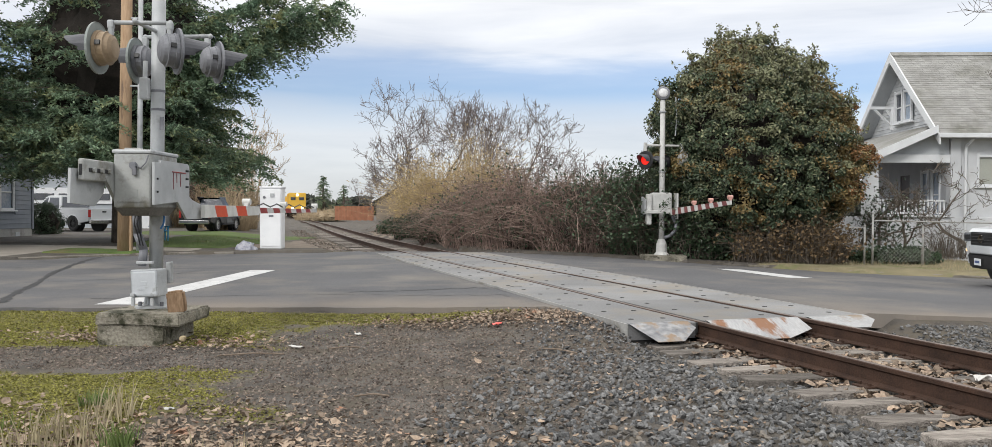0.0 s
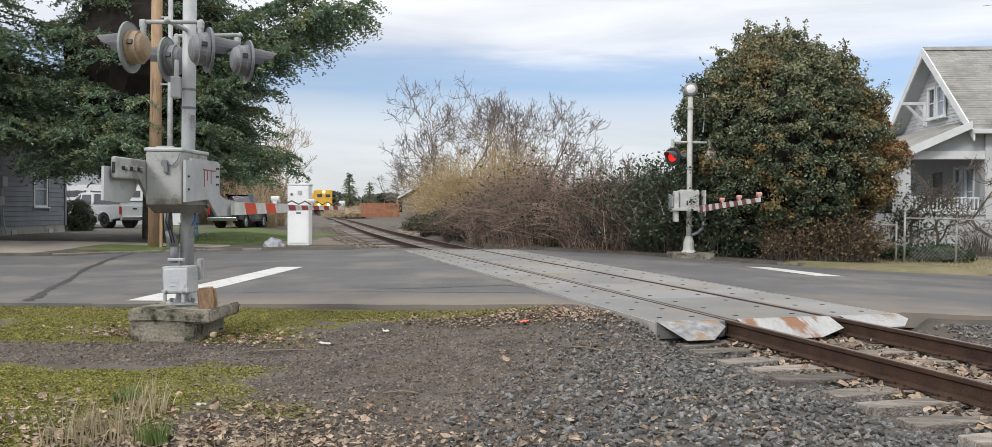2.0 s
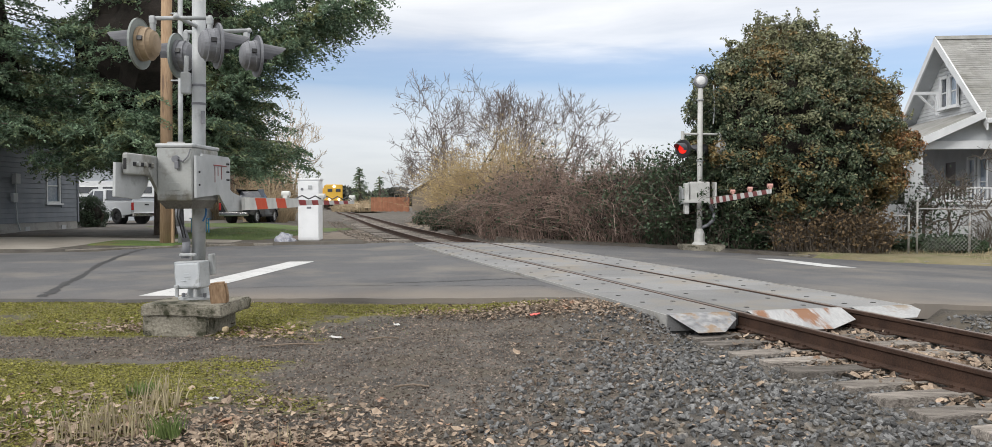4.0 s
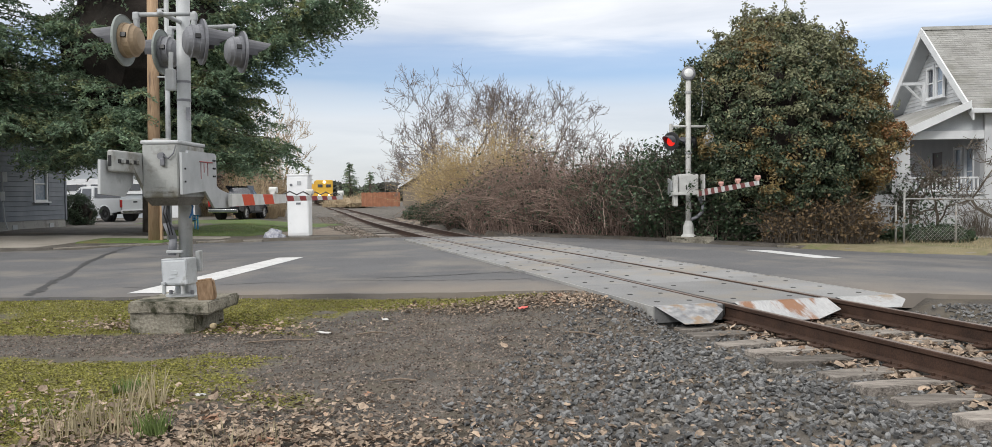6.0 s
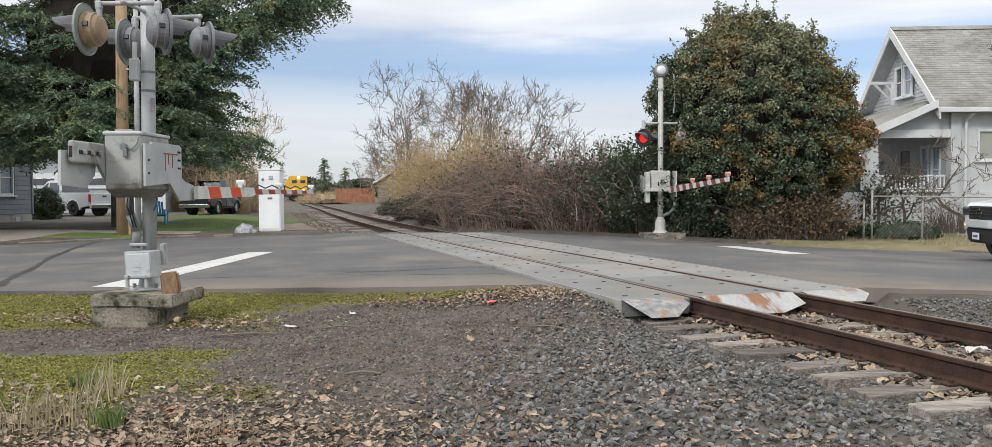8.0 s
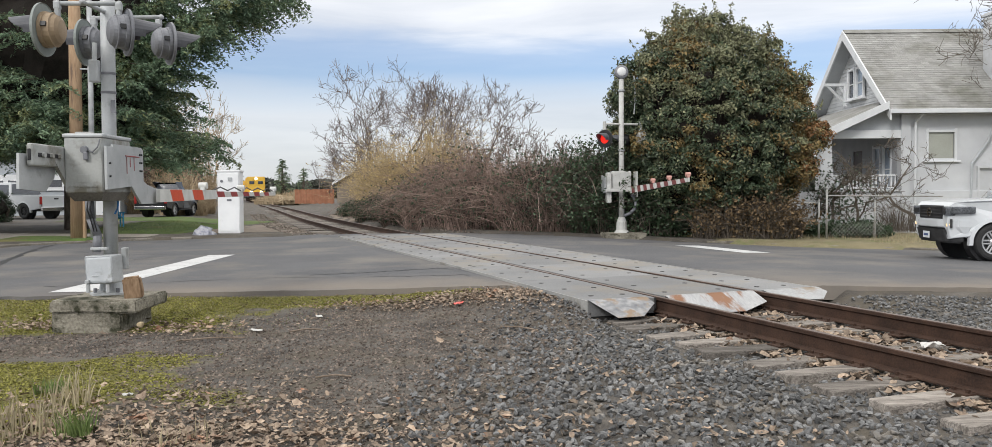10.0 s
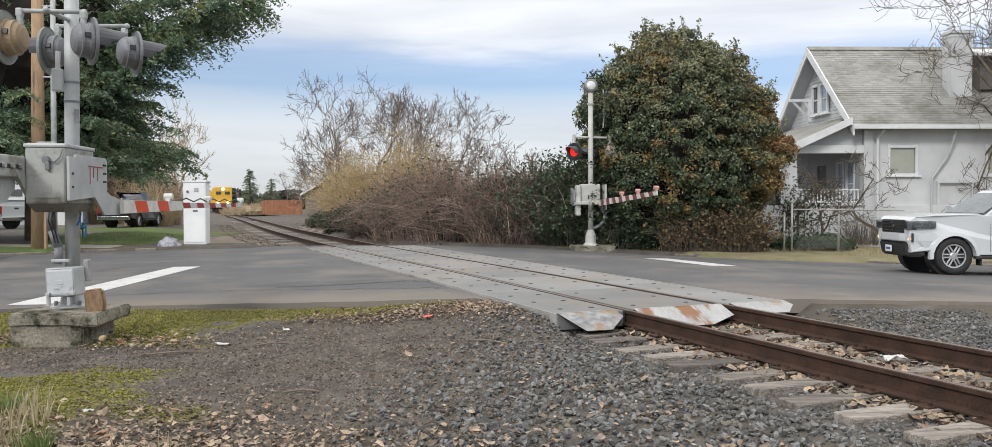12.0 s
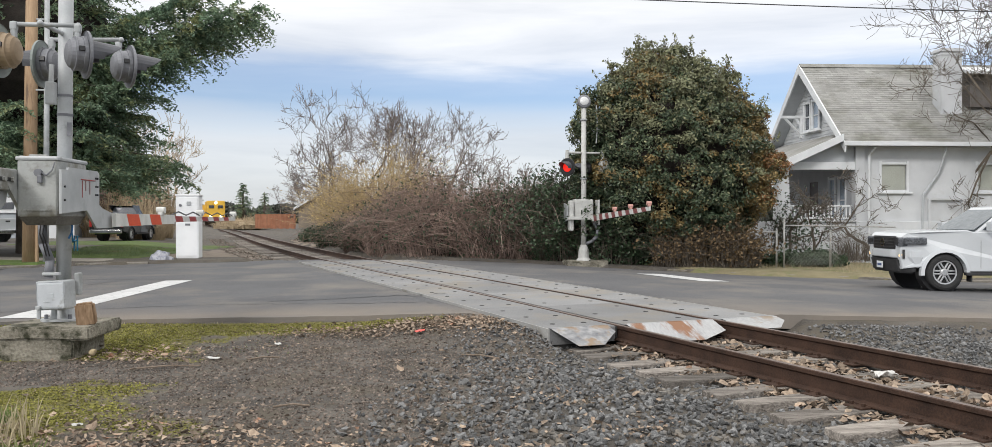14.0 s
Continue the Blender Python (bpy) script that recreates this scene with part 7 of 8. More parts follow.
GREEN_BLADE = material("green_blade", (0.09, 0.14, 0.035), (0.22, 0.28, 0.10), 2, 0.7, 0, 0, 20, island=0.35, trans=0.2)
STRAW = material("straw_blade", (0.26, 0.22, 0.13), (0.46, 0.40, 0.27), 2, 0.8, 0, 0, 20, island=0.3, trans=0.15)
blades("grass", (7.8, 22), (24.9, 28.9), 16000, 0.16, STRAW, "dry grass blades on the verge", 51, 0.8)
blades("grass", (7.8, 22), (24.9, 28.9), 1800, 0.1, GREEN_BLADE, "green grass blades on the verge", 52, 0.8)
blades("grass", (-13.4, -9.8), (29.4, 36.8), 6000, 0.09, GREEN_BLADE, "short green grass of the lawn", 53)

blades("grass", (12.2, 22), (22.9, 25.0), 5000, 0.14, STRAW, "dry grass blades on the verge", 54, 0.8)
thicket("low_hedge", (12.6, 26.3, 0.05), (1.5, 0.3, 0.5), 300, 79, "low dark green growth along the wire fence", STEM_DARK, IVY, 2600, arch=0.3, core=False, thick=0.006)

# shrubs round the bungalow's porch
thicket("dead_leaf_hedge", (9.1, 25.35, 0.1), (1.7, 0.6, 1.9), 1100, 61, "twiggy brown hedge below the evergreen tree", STEM_DARK, material("dead_leaf", (0.09, 0.06, 0.03), (0.19, 0.13, 0.07), 2, 0.8, 0, 0, 20, island=0.4), 3600, arch=0.3, thick=0.009, core=False)
for i, (x, y_, h, s) in enumerate(((12.7, 27.4, 2.6, 71), (13.6, 27.6, 2.9, 72), (16.3, 28.4, 3.5, 73), (12.2, 27.6, 2.0, 76))):
    bare_tree("garden_shrub", (x, y_, 0.1), h, s, "leafless garden shrub with crooked dark stems", STEM_DARK, levels=6, spread=0.75, first=0.26, thick=0.075, kids=(3, 3), floor_r=0.008, wiggle=0.22, lift_=0.04)
rng = np.random.default_rng(77)
for x, y_, r in ((13.3, 27.5, 0.9), (12.5, 27.5, 0.7)):
    p = np.array([x, y_, 1.3]) + rng.normal(size=(420, 3)) * np.array([r * 0.5, 0.4, 0.55])
    v, f = leaf_faces(p, rng.normal(size=p.shape), 0.11, 0.06, rng=rng)
    tagged(cloud("vine_leaves", v, f, IVY), "sparse green leaves on the porch shrubs", "leaves", kind="stuff")
thicket("low_shrub", (15.7, 28.6, 0.1), (0.75, 0.4, 1.1), 300, 78, "low brown leafless shrub at the porch wall", STEM_DARK, arch=0.4, core=False, thick=0.007)

# wire fence: posts and top rails
fence = thing("pipe_fence", "old grey pipe fence posts with a sagging top rail", "fence", pose(8.3, 25.1, 0.12))
PIPE = material("old_pipe", (0.28, 0.28, 0.27), (0.42, 0.42, 0.40), 4, 0.6, 0.4, 0.05, 40, (0.2, 0.14, 0.1), 6)
for x, y_, h in ((0, 0, 1.5), (2.1, 0.25, 1.1), (3.05, 0.3, 1.12), (3.3, 0.3, 1.5), (5.0, 0.6, 1.1)):
    bm = bmesh.new()
    rod(bm, (x, y_, -0.15), (x, y_, h), 0.032, 0.032, 10)
    bmesh.ops.create_uvsphere(bm, u_segments=10, v_segments=6, radius=0.04, matrix=Matrix.Translation((x, y_, h)))
    part("post", bm, PIPE, fence, smooth=True)
for a, b in (((2.1, 0.25, 1.05), (3.05, 0.3, 1.07)), ((3.3, 0.3, 1.28), (7.4, 0.9, 1.22))):
    bm = bmesh.new()
    rod(bm, a, b, 0.02, 0.02, 8)
    part("top_rail", bm, PIPE, fence)
for k in range(14):
    for sgn in (1, -1):
        bm = bmesh.new()
        x0 = 3.35 + k * 0.12
        rod(bm, (x0 if sgn > 0 else x0 + 0.4, 0.3, 0.02), (x0 + 0.4 if sgn > 0 else x0, 0.3, 0.42), 0.004, 0.004, 4)
        part("mesh_wire", bm, PIPE, fence)

bare_tree("street_tree", (22.0, 26.6, 0.0), 13.0, 85, "bare grey street tree with a wide crown", STEM_DARK, levels=8, spread=0.62, first=0.3, thick=0.24, kids=(3, 3), floor_r=0.008, wiggle=0.15, lift_=0.05)
bm = bmesh.new()
pts = []
for k in range(25):
    s = k / 24
    x = -12.05 + 46 * s
    p = Vector((x, 26.95 - 0.1386 * (x + 12.05), 9.32 - 0.0690 * (x + 12.05) + 0.00049 * (x + 12.05) ** 2))
    pts.append(p)
tube(bm, pts, 0.016, 6)
solid("overhead_cable", bm, BLACK, "thin black overhead cable strung from the utility pole", "cable")

# left: shrub by the grey house, thickets and bare trees beyond
evergreen_bush("round_shrub", (-21.0, 38.6, 1.0), (0.58, 0.55, 0.72), 110, 0.08, [IVY] * 4, 8, "small round dark green shrub beside the house", spires=10, zmin=0.35)
CANE = material("tan_cane", (0.28, 0.21, 0.13), (0.46, 0.37, 0.25), 1.5, 0.9, 0, 0, 20, island=0.3)
thicket("cane_thicket", (-19.6, 56.5, 0.3), (3.2, 2.4, 4.8), 2000, 91, "tall tan cane thicket behind the yard", CANE, arch=0.25, thick=0.018, core=True, core_mat=TWIG)
thicket("cane_thicket", (-16.6, 51, 0.3), (1.3, 1.8, 2.8), 700, 92, "tan cane thicket behind the yard", CANE, arch=0.3, thick=0.014, core=False)
bare_tree("bare_tree", (-18.2, 62, 0.3), 9.6, 93, "pale leafless tree behind the cane thicket", CANE, levels=7, spread=0.34, first=0.24, thick=0.13, kids=(3, 3), floor_r=0.012)
bare_tree("bare_tree", (-21.5, 60, 0.3), 9.0, 94, "pale leafless tree behind the cane thicket", CANE, levels=7, spread=0.36, first=0.24, thick=0.13, kids=(3, 3), floor_r=0.012)

# ---- down the line: fence, house, train, far trees ----
FENCE_WOOD = material("red_fence_wood", (0.22, 0.09, 0.05), (0.36, 0.17, 0.10), 2, 0.9, 0, 0.3, 30, each=0.12)
wf = thing("board_fence", "reddish brown wooden board fence beside the track", "fence", pose(-20.6, 106, 0.3, 0, 0, -6))
bd = bmesh.new()
bbox(bd, (0, 0, 0), (0.19, 0.03, 1.8), 0.006, seg=1)
BOARD = finish(bd, "fence_board", FENCE_WOOD)
for i in range(27):
    ob = new("fence_board", BOARD)
    ob.parent = wf
    ob.matrix_basis = pose(i * 0.2, 0.0 if i < 13 else -1.2, 0.95 + 0.03 * math.sin(i * 1.7))
for z in (0.4, 1.5):
    for a, b, y_ in ((0, 2.5, 0.04), (2.6, 5.3, -1.16)):
        bm = bmesh.new()
        obox(bm, ((a + b) / 2, y_, z), (b - a, 0.05, 0.1))
        part("fence_rail", bm, FENCE_WOOD, wf)
fh = thing("far_house", "low brown house with pale gable boards down the line", "house", pose(-13.2, 116, 0.3))
bm = bmesh.new()
extrude_outline(bm, [(-3.6, 0, 0), (3.6, 0, 0), (3.6, 0, 2.9), (0, 0, 5.0), (-3.6, 0, 2.9)], (0, 8, 0))
part("wall", bm, material("brown_siding", (0.16, 0.13, 0.10), (0.24, 0.2, 0.16), 1, 0.85), fh)
for s in (1, -1):
    bm = bmesh.new()
    extrude_outline(bm, [(0, -0.5, 5.25), (s * 4.2, -0.5, 2.8), (s * 4.2, -0.5, 2.5), (0, -0.5, 4.95)], (0, 0.1, 0))
    part("barge_board", bm, TRIM_WHITE, fh)
    bm = bmesh.new()
    extrude_outline(bm, [(0, -0.4, 5.25), (s * 4.2, -0.4, 2.8), (s * 4.2, -0.4, 2.68), (0, -0.4, 5.13)], (0, 9, 0))
    part("roof", bm, SHINGLE, fh)

YELLOW = material("train_yellow", (0.62, 0.36, 0.04), (0.74, 0.46, 0.07), 1.5, 0.5, 0, 0.05, 20, (0.45, 0.26, 0.05), 1.0)
LAMP_ON = material("train_lamp", (0.9, 0.8, 0.6), (1, 0.9, 0.7), 5, 0.3)
LAMP_ON.node_tree.nodes["Principled BSDF"].inputs["Emission Color"].default_value = (1.0, 0.88, 0.6, 1)
LAMP_ON.node_tree.nodes["Principled BSDF"].inputs["Emission Strength"].default_value = 3.0


def rail_car(y, length, height, cabin):
    """A yellow works wagon on the track, with ribs, frame and wheels."""
    p, head = track_at(y, 0.0)
    t = thing("rail_car", "yellow works train car standing on the track" if not cabin else "yellow works train with lit headlamps on the track", "train", pose(p.x, p.y, RAIL_TOP, 0, 0, head), group="works train")
    bm = bmesh.new()
    bbox(bm, (0, 0, 1.1 + (height - 1.1) / 2), (2.8, length, height - 1.1), 0.12)
    b = part("car_body", bm, YELLOW, t)
    bm = bmesh.new()
    bbox(bm, (0, 0, 0.95), (2.6, length + 0.4, 0.3), 0.03)
    part("frame", bm, BLACK, t)
    for i in range(int(length / 1.2)):
        for s in (-1, 1):
            bm = bmesh.new()
            bbox(bm, (s * 1.44, -length / 2 + 0.8 + i * 1.2, 1.1 + (height - 1.1) / 2), (0.1, 0.12, height - 1.3), 0.02)
            part("rib", bm, YELLOW, b)
    for yy in (-length / 2 + 1.2, -length / 2 + 2.8, length / 2 - 2.8, length / 2 - 1.2):
        bm = bmesh.new()
        for s in (-1, 1):
            rod(bm, (s * 0.68, yy, 0.44), (s * 0.82, yy, 0.44), 0.44, 0.44, 18)
        rod(bm, (-0.75, yy, 0.44), (0.75, yy, 0.44), 0.09, 0.09, 8)
        part("wheel_set", bm, RUST, t)
    if cabin:
        for x in (-0.8, 0.8):
            bm = bmesh.new()
            rod(bm, (x, -length / 2 - 0.02, 1.75), (x, -length / 2 - 0.12, 1.75), 0.2, 0.2, 14)
            part("headlamp", bm, LAMP_ON, t)
        bm = bmesh.new()
        rod(bm, (0, -length / 2 - 0.02, height - 0.35), (0, -length / 2 - 0.12, height - 0.35), 0.24, 0.24, 14)
        part("headlamp", bm, LAMP_ON, t)
        for x in (-0.7, 0.7):
            bm = bmesh.new()
            bbox(bm, (x, -length / 2 - 0.03, height - 1.0), (0.8, 0.06, 0.5), 0.05)
            part("cab_window", bm, DARK_GLASS, t)
    return t


rail_car(146, 11, 4.3, True)
rail_car(160, 12, 3.8, False)
rail_car(174, 12, 4.1, False)
fir("far_fir", (-33.5, 160, 0.3), 8.0, 2.9, 101, "dark conifer beside the line far off", base=0.2, tiers=22, per=9, density=0.5)
fir("far_fir", (-31.0, 168, 0.3), 6.6, 2.6, 102, "dark conifer beside the line far off", base=0.4, tiers=14, per=7, density=0.5)
fir("far_fir", (-78, 300, 0.3), 13, 3.4, 103, "dark conifer on the horizon", base=0.5, tiers=16, per=6, density=0.3)
fir("far_fir", (-85, 310, 0.3), 11, 3.4, 104, "dark conifer on the horizon", base=0.5, tiers=16, per=6, density=0.3)
for i, (x, y_, h) in enumerate(((-25.5, 150, 7.5), (-20.5, 135, 8.0), (-17, 125, 7.0), (-12.5, 100, 9.5))):
    bare_tree("bare_tree", (x, y_, 0.2), h, 110 + i, "grey leafless tree far down the line", GREY_TWIG, levels=7, spread=0.48, first=0.2, thick=0.14, kids=(2, 3), floor_r=0.018, wiggle=0.11, lift_=0.06)
thicket("tall_grass_bank", (-24.5, 118, 0.2), (4.0, 6, 1.5), 1600, 121, "tan dry grass bank beside the line", CANE, arch=0.3, thick=0.02, core=True, core_mat=CANE)
FAR_WOOD = material("far_woods", (0.05, 0.06, 0.05), (0.12, 0.12, 0.10), 0.05, 1.0, 0, 0, 0.3, (0.14, 0.11, 0.09), 0.03, island=0.3)


def far_woods(x0, x1, y0, count, h, seed, label):
    """A belt of distant trees made of many leaf clumps."""
    rng = np.random.default_rng(seed)
    x = rng.uniform(x0, x1, count)
    top_ = h * (0.7 + 0.5 * np.array([noise.noise(Vector((a * 0.06, seed, 0))) for a in x]) + 0.3 * np.array([noise.noise(Vector((a * 0.3, seed, 4))) for a in x]))
    p = np.stack([x, y0 + rng.uniform(-8, 8, count), top_ * rng.random(count) ** 0.7 + 0.2], 1)
    v, f = leaf_faces(p, rng.normal(size=p.shape), 1.6, 1.0, rng=rng)
    return tagged(cloud("far_woods", v, f, FAR_WOOD), label, "woods", kind="stuff")


far_woods(-130, -48, 330, 7000, 7, 131, "distant belt of dark woods")
far_woods(-60, 60, 260, 9000, 6, 132, "distant belt of dark woods")
far_woods(40, 200, 150, 9000, 8, 133, "distant belt of dark woods")
far_woods(-150, -45, 120, 8000, 8, 134, "distant belt of dark woods")


# a blue garden chair on the lawn
BLUE_PLASTIC = material("blue_plastic", (0.03, 0.22, 0.42), (0.05, 0.32, 0.55), 4, 0.45, 0, 0.02, 40)
cz = float(ground_z(-13.05, 32.0))
chair = thing("garden_chair", "bright blue plastic garden chair on the lawn", "chair", pose(-13.05, 32.0, cz + 0.03, 0, 0, 35))
bm = bmesh.new()
bbox(bm, (0, 0, 0.36), (0.5, 0.5, 0.04), 0.015, m=Matrix.Rotation(radians(-8), 4, "X"))
part("seat", bm, BLUE_PLASTIC, chair)
for i in range(5):
    bm = bmesh.new()
    bbox(bm, (-0.2 + i * 0.1, 0.3, 0.62), (0.085, 0.025, 0.62 - 0.04 * abs(i - 2)), 0.01, m=Matrix.Rotation(radians(-18), 4, "X"))
    part("back_slat", bm, BLUE_PLASTIC, chair)
for sx in (-1, 1):
    bm = bmesh.new()
    bbox(bm, (sx * 0.29, 0.02, 0.56), (0.1, 0.58, 0.03), 0.01)
    part("armrest", bm, BLUE_PLASTIC, chair)
    for sy, h in ((-0.22, 0.56), (0.22, 0.56)):
        bm = bmesh.new()
        bbox(bm, (sx * 0.27, sy, h / 2), (0.05, 0.06, h), 0.01)
        part("leg", bm, BLUE_PLASTIC, chair)


# ---- ballast, gravel, moss, leaves ----
STONE = material("ballast_stone", (0.07, 0.072, 0.075), (0.195, 0.193, 0.19), 8, 0.9, 0, 0.3, 80, (0.17, 0.145, 0.115), 2.5, (0.55, 0.7), island=0.55)
BROWN_STONE = material("brown_ballast", (0.11, 0.09, 0.075), (0.25, 0.21, 0.18), 8, 0.95, 0, 0.2, 80, island=0.5)
CHIP = material("gravel_chip", (0.092, 0.074, 0.062), (0.21, 0.173, 0.146), 8, 0.95, 0, 0.2, 80, island=0.5)
LITTER = material("dead_leaves", (0.13, 0.092, 0.068), (0.38, 0.30, 0.225), 6, 0.8, 0, 0.1, 40, (0.25, 0.12, 0.07), 3, (0.58, 0.7), island=0.5)
MOSS = material("moss_tuft", (0.16, 0.16, 0.04), (0.32, 0.30, 0.08), 4, 1.0, 0, 0.8, 60, (0.13, 0.10, 0.05), 5, (0.56, 0.68), island=0.3)

ICO_V, ICO_F = [], []
bm = bmesh.new()
bmesh.ops.create_icosphere(bm, subdivisions=1, radius=1.0)
bm.verts.ensure_lookup_table()
ICO_V = np.array([v.co[:] for v in bm.verts])
ICO_F = np.array([[v.index for v in f.verts] for f in bm.faces])
bm.free()


OCTA_V = np.array([(1, 0, 0), (-1, 0, 0), (0, 1, 0), (0, -1, 0), (0, 0, 1), (0, 0, -1)], dtype=float)
OCTA_F = np.array([(a, b, c) if (a + b + c) % 2 else (b, a, c) for a in (0, 1) for b in (2, 3) for c in (4, 5)])


def ballast_edge(y_):
    """How far left of the track's middle the coarse stones reach."""
    return np.interp(y_, [3, 5.6, 8.5, 11.5], [-5.6, -4.9, -3.3, -1.9])


def stones(name, x, y_, z, size, mat_, label, seed, flat=0.62, shape_v=ICO_V, shape_f=ICO_F):
    rng = np.random.default_rng(seed)
    k = len(x)
    q = rng.normal(size=(k, 4))
    q /= np.linalg.norm(q, axis=1, keepdims=True)
    w, a, b, c = q.T
    R_ = np.stack([1 - 2 * (b * b + c * c), 2 * (a * b - w * c), 2 * (a * c + w * b), 2 * (a * b + w * c), 1 - 2 * (a * a + c * c), 2 * (b * c - w * a),
                   2 * (a * c - w * b), 2 * (b * c + w * a), 1 - 2 * (a * a + b * b)], 1).reshape(k, 3, 3)
    sc = size[:, None] * rng.uniform(0.55, 1.25, (k, 3)) * np.array([1.0, 0.85, flat])
    jig = 1 + 0.28 * rng.normal(size=(k, len(shape_v), 1))
    v = shape_v[None] * sc[:, None] * jig
    v = np.einsum("kij,knj->kni", R_, v)
    v[..., 2] *= 0.85
    v += np.stack([x, y_, z], 1)[:, None]
    f = (shape_f[None] + (np.arange(k) * len(shape_v))[:, None, None]).reshape(-1, 3)
    return tagged(cloud(name, v.reshape(-1, 3), f, mat_), label, "gravel", kind="stuff")


rng = np.random.default_rng(201)
n = 42000
x, y_ = rng.uniform(-1.6, 12, n), rng.uniform(3.6, 12.2, n)
u = track_u(x, y_)
edge = ballast_edge(y_)
dens = np.clip((u - edge + 0.5) / 1.4, 0, 1)
dens = np.where(u > 0, np.clip((4.5 - u) / 1.0, 0, 1), dens)
side = np.interp(x, NEAR_X, NEAR_Y)
ok = (rng.random(n) < dens) & (y_ < np.where(u < -1.8, side - 0.05, side - 0.3)) & ~((np.abs(u) < 1.8) & (y_ > 10.3 + (u + 0.75) * 0.3))
x, y_, u = x[ok], y_[ok], u[ok]
lay = np.where(np.abs(u + 0.1) < 1.7, -0.002, 0.012)
zs_, ss_ = ground_z(x, y_) + lay + rng.uniform(-0.01, 0.014, len(x)), rng.uniform(0.018, 0.036, len(x))
close = y_ < 8.5
stones("ballast", x[close], y_[close], zs_[close], ss_[close], STONE, "coarse grey crushed-stone ballast beside the rails", 202)
stones("ballast", x[~close], y_[~close], zs_[~close], ss_[~close] * 1.08, STONE, "coarse grey crushed-stone ballast before the crossing deck", 205, 0.62, OCTA_V, OCTA_F)
n = 26000
x, y_ = rng.uniform(-20, 8, n), rng.uniform(26.5, 60, n)
u = track_u(x, y_)
ok = (np.abs(u) < 3.2) & (y_ > np.interp(x, FAR_X, FAR_Y) + 0.1)
x, y_ = x[ok], y_[ok]
stones("ballast", x, y_, ground_z(x, y_) + 0.02, rng.uniform(0.025, 0.05, len(x)), BROWN_STONE, "grey brown ballast along the far track", 203, 0.62, OCTA_V, OCTA_F)

n = 64000
x, y_ = rng.uniform(-9.0, 2.0, n) , rng.uniform(4.3, 12.0, n)
u = track_u(x, y_)
edge = ballast_edge(y_)
left = np.interp(y_, [4, 5.5, 6.6, 8.1, 8.4, 9.4, 9.6, 12], [-0.9, -1.6, -2.4, -2.8, -9, -9, -2.8, -1.4])
ok = (u < edge + 0.9) & (x > left + 0.4 * rng.normal(size=n)) & (y_ < np.interp(x, NEAR_X, NEAR_Y) - 0.35)
x, y_ = x[ok], y_[ok]
stones("fine_gravel", x, y_, ground_z(x, y_) + rng.uniform(-0.002, 0.006, len(x)), rng.uniform(0.009, 0.025, len(x)), CHIP, "fine dark gravel trodden into the ground", 204, 0.45, OCTA_V, OCTA_F)

# moss cushions: small upright tufts on two mossy stretches
n = 150000
x, y_ = rng.uniform(-9.5, 0.6, n), rng.uniform(4.4, 12.0, n)
ok = mossy(x, y_) > rng.uniform(0.3, 0.8, n)
x, y_ = x[ok], y_[ok]
k = len(x)
p = np.stack([x, y_, ground_z(x, y_) + 0.008 * rng.random(k)], 1)
v, f = leaf_faces(p, rng.normal(size=(k, 3)) * 0.55 + np.array([0, 0, 1.0]), 0.027, 0.019, rng=rng, fold=0.3)
tagged(cloud("moss", v, f, MOSS), "yellow-green moss over the trodden earth", "moss", kind="stuff")


def curled_leaves(centres, normals, size, rng):
    """Dead leaves: a ragged eight-cornered blade round a sunk midpoint, rolled up along its length."""
    k = len(centres)
    n = normals / np.linalg.norm(normals, axis=1, keepdims=True)
    ref = rng.normal(size=(k, 3))
    t = ref - n * np.sum(ref * n, axis=1, keepdims=True)
    t /= np.linalg.norm(t, axis=1, keepdims=True)
    b = np.cross(n, t)
    a = np.arange(8) / 8 * math.tau
    r = size[:, None] * 0.5 * rng.uniform(0.6, 1.1, (k, 8))
    lx, ly = r * np.cos(a) * 1.15, r * np.sin(a) * rng.uniform(0.5, 0.85, k)[:, None]
    lz = ly ** 2 / size[:, None] * rng.uniform(0.3, 3.0, k)[:, None] + lx ** 2 / size[:, None] * rng.uniform(-0.3, 1.2, k)[:, None]
    rim = centres[:, None] + lx[..., None] * t[:, None] + ly[..., None] * b[:, None] + lz[..., None] * n[:, None]
    v = np.concatenate([rim, centres[:, None]], 1).reshape(-1, 3)
    j = np.arange(8)
    tri = np.stack([np.full(8, 8), j, (j + 1) % 8], 1)
    f = (tri[None] + (np.arange(k) * 9)[:, None, None]).reshape(-1, 3)
    return v, f


def litter(name, centres, label, seed, size=0.075):
    """Curled dead leaves scattered round several spots: (x, y, spread x, spread y, count)."""
    rng = np.random.default_rng(seed)
    ps = []
    for cx, cy, sx, sy, c in centres:
        ps.append(np.stack([cx + sx * rng.normal(size=c), cy + sy * rng.normal(size=c)], 1))
    p = np.concatenate(ps)
    p = p[p[:, 1] > 3.6]
    u_ = track_u(p[:, 0], p[:, 1])
    p = p[(p[:, 1] < np.interp(p[:, 0], NEAR_X, NEAR_Y) - 0.05) & ~((np.abs(u_) < 1.85) & (p[:, 1] > 10.1 + (u_ + 0.75) * 0.3))]
    k = len(p)
    z = ground_z(p[:, 0], p[:, 1]) + 0.022 + 0.018 * rng.random(k)
    sizes = size * rng.choice([0.55, 0.8, 1.1, 1.5], k, p=[0.35, 0.35, 0.2, 0.1])
    v, f = curled_leaves(np.column_stack([p, z]), rng.normal(size=(k, 3)) * 0.3 + np.array([0, 0, 1.0]), sizes, rng)
    return tagged(cloud(name, v, f, LITTER), label, "leaves", kind="stuff")


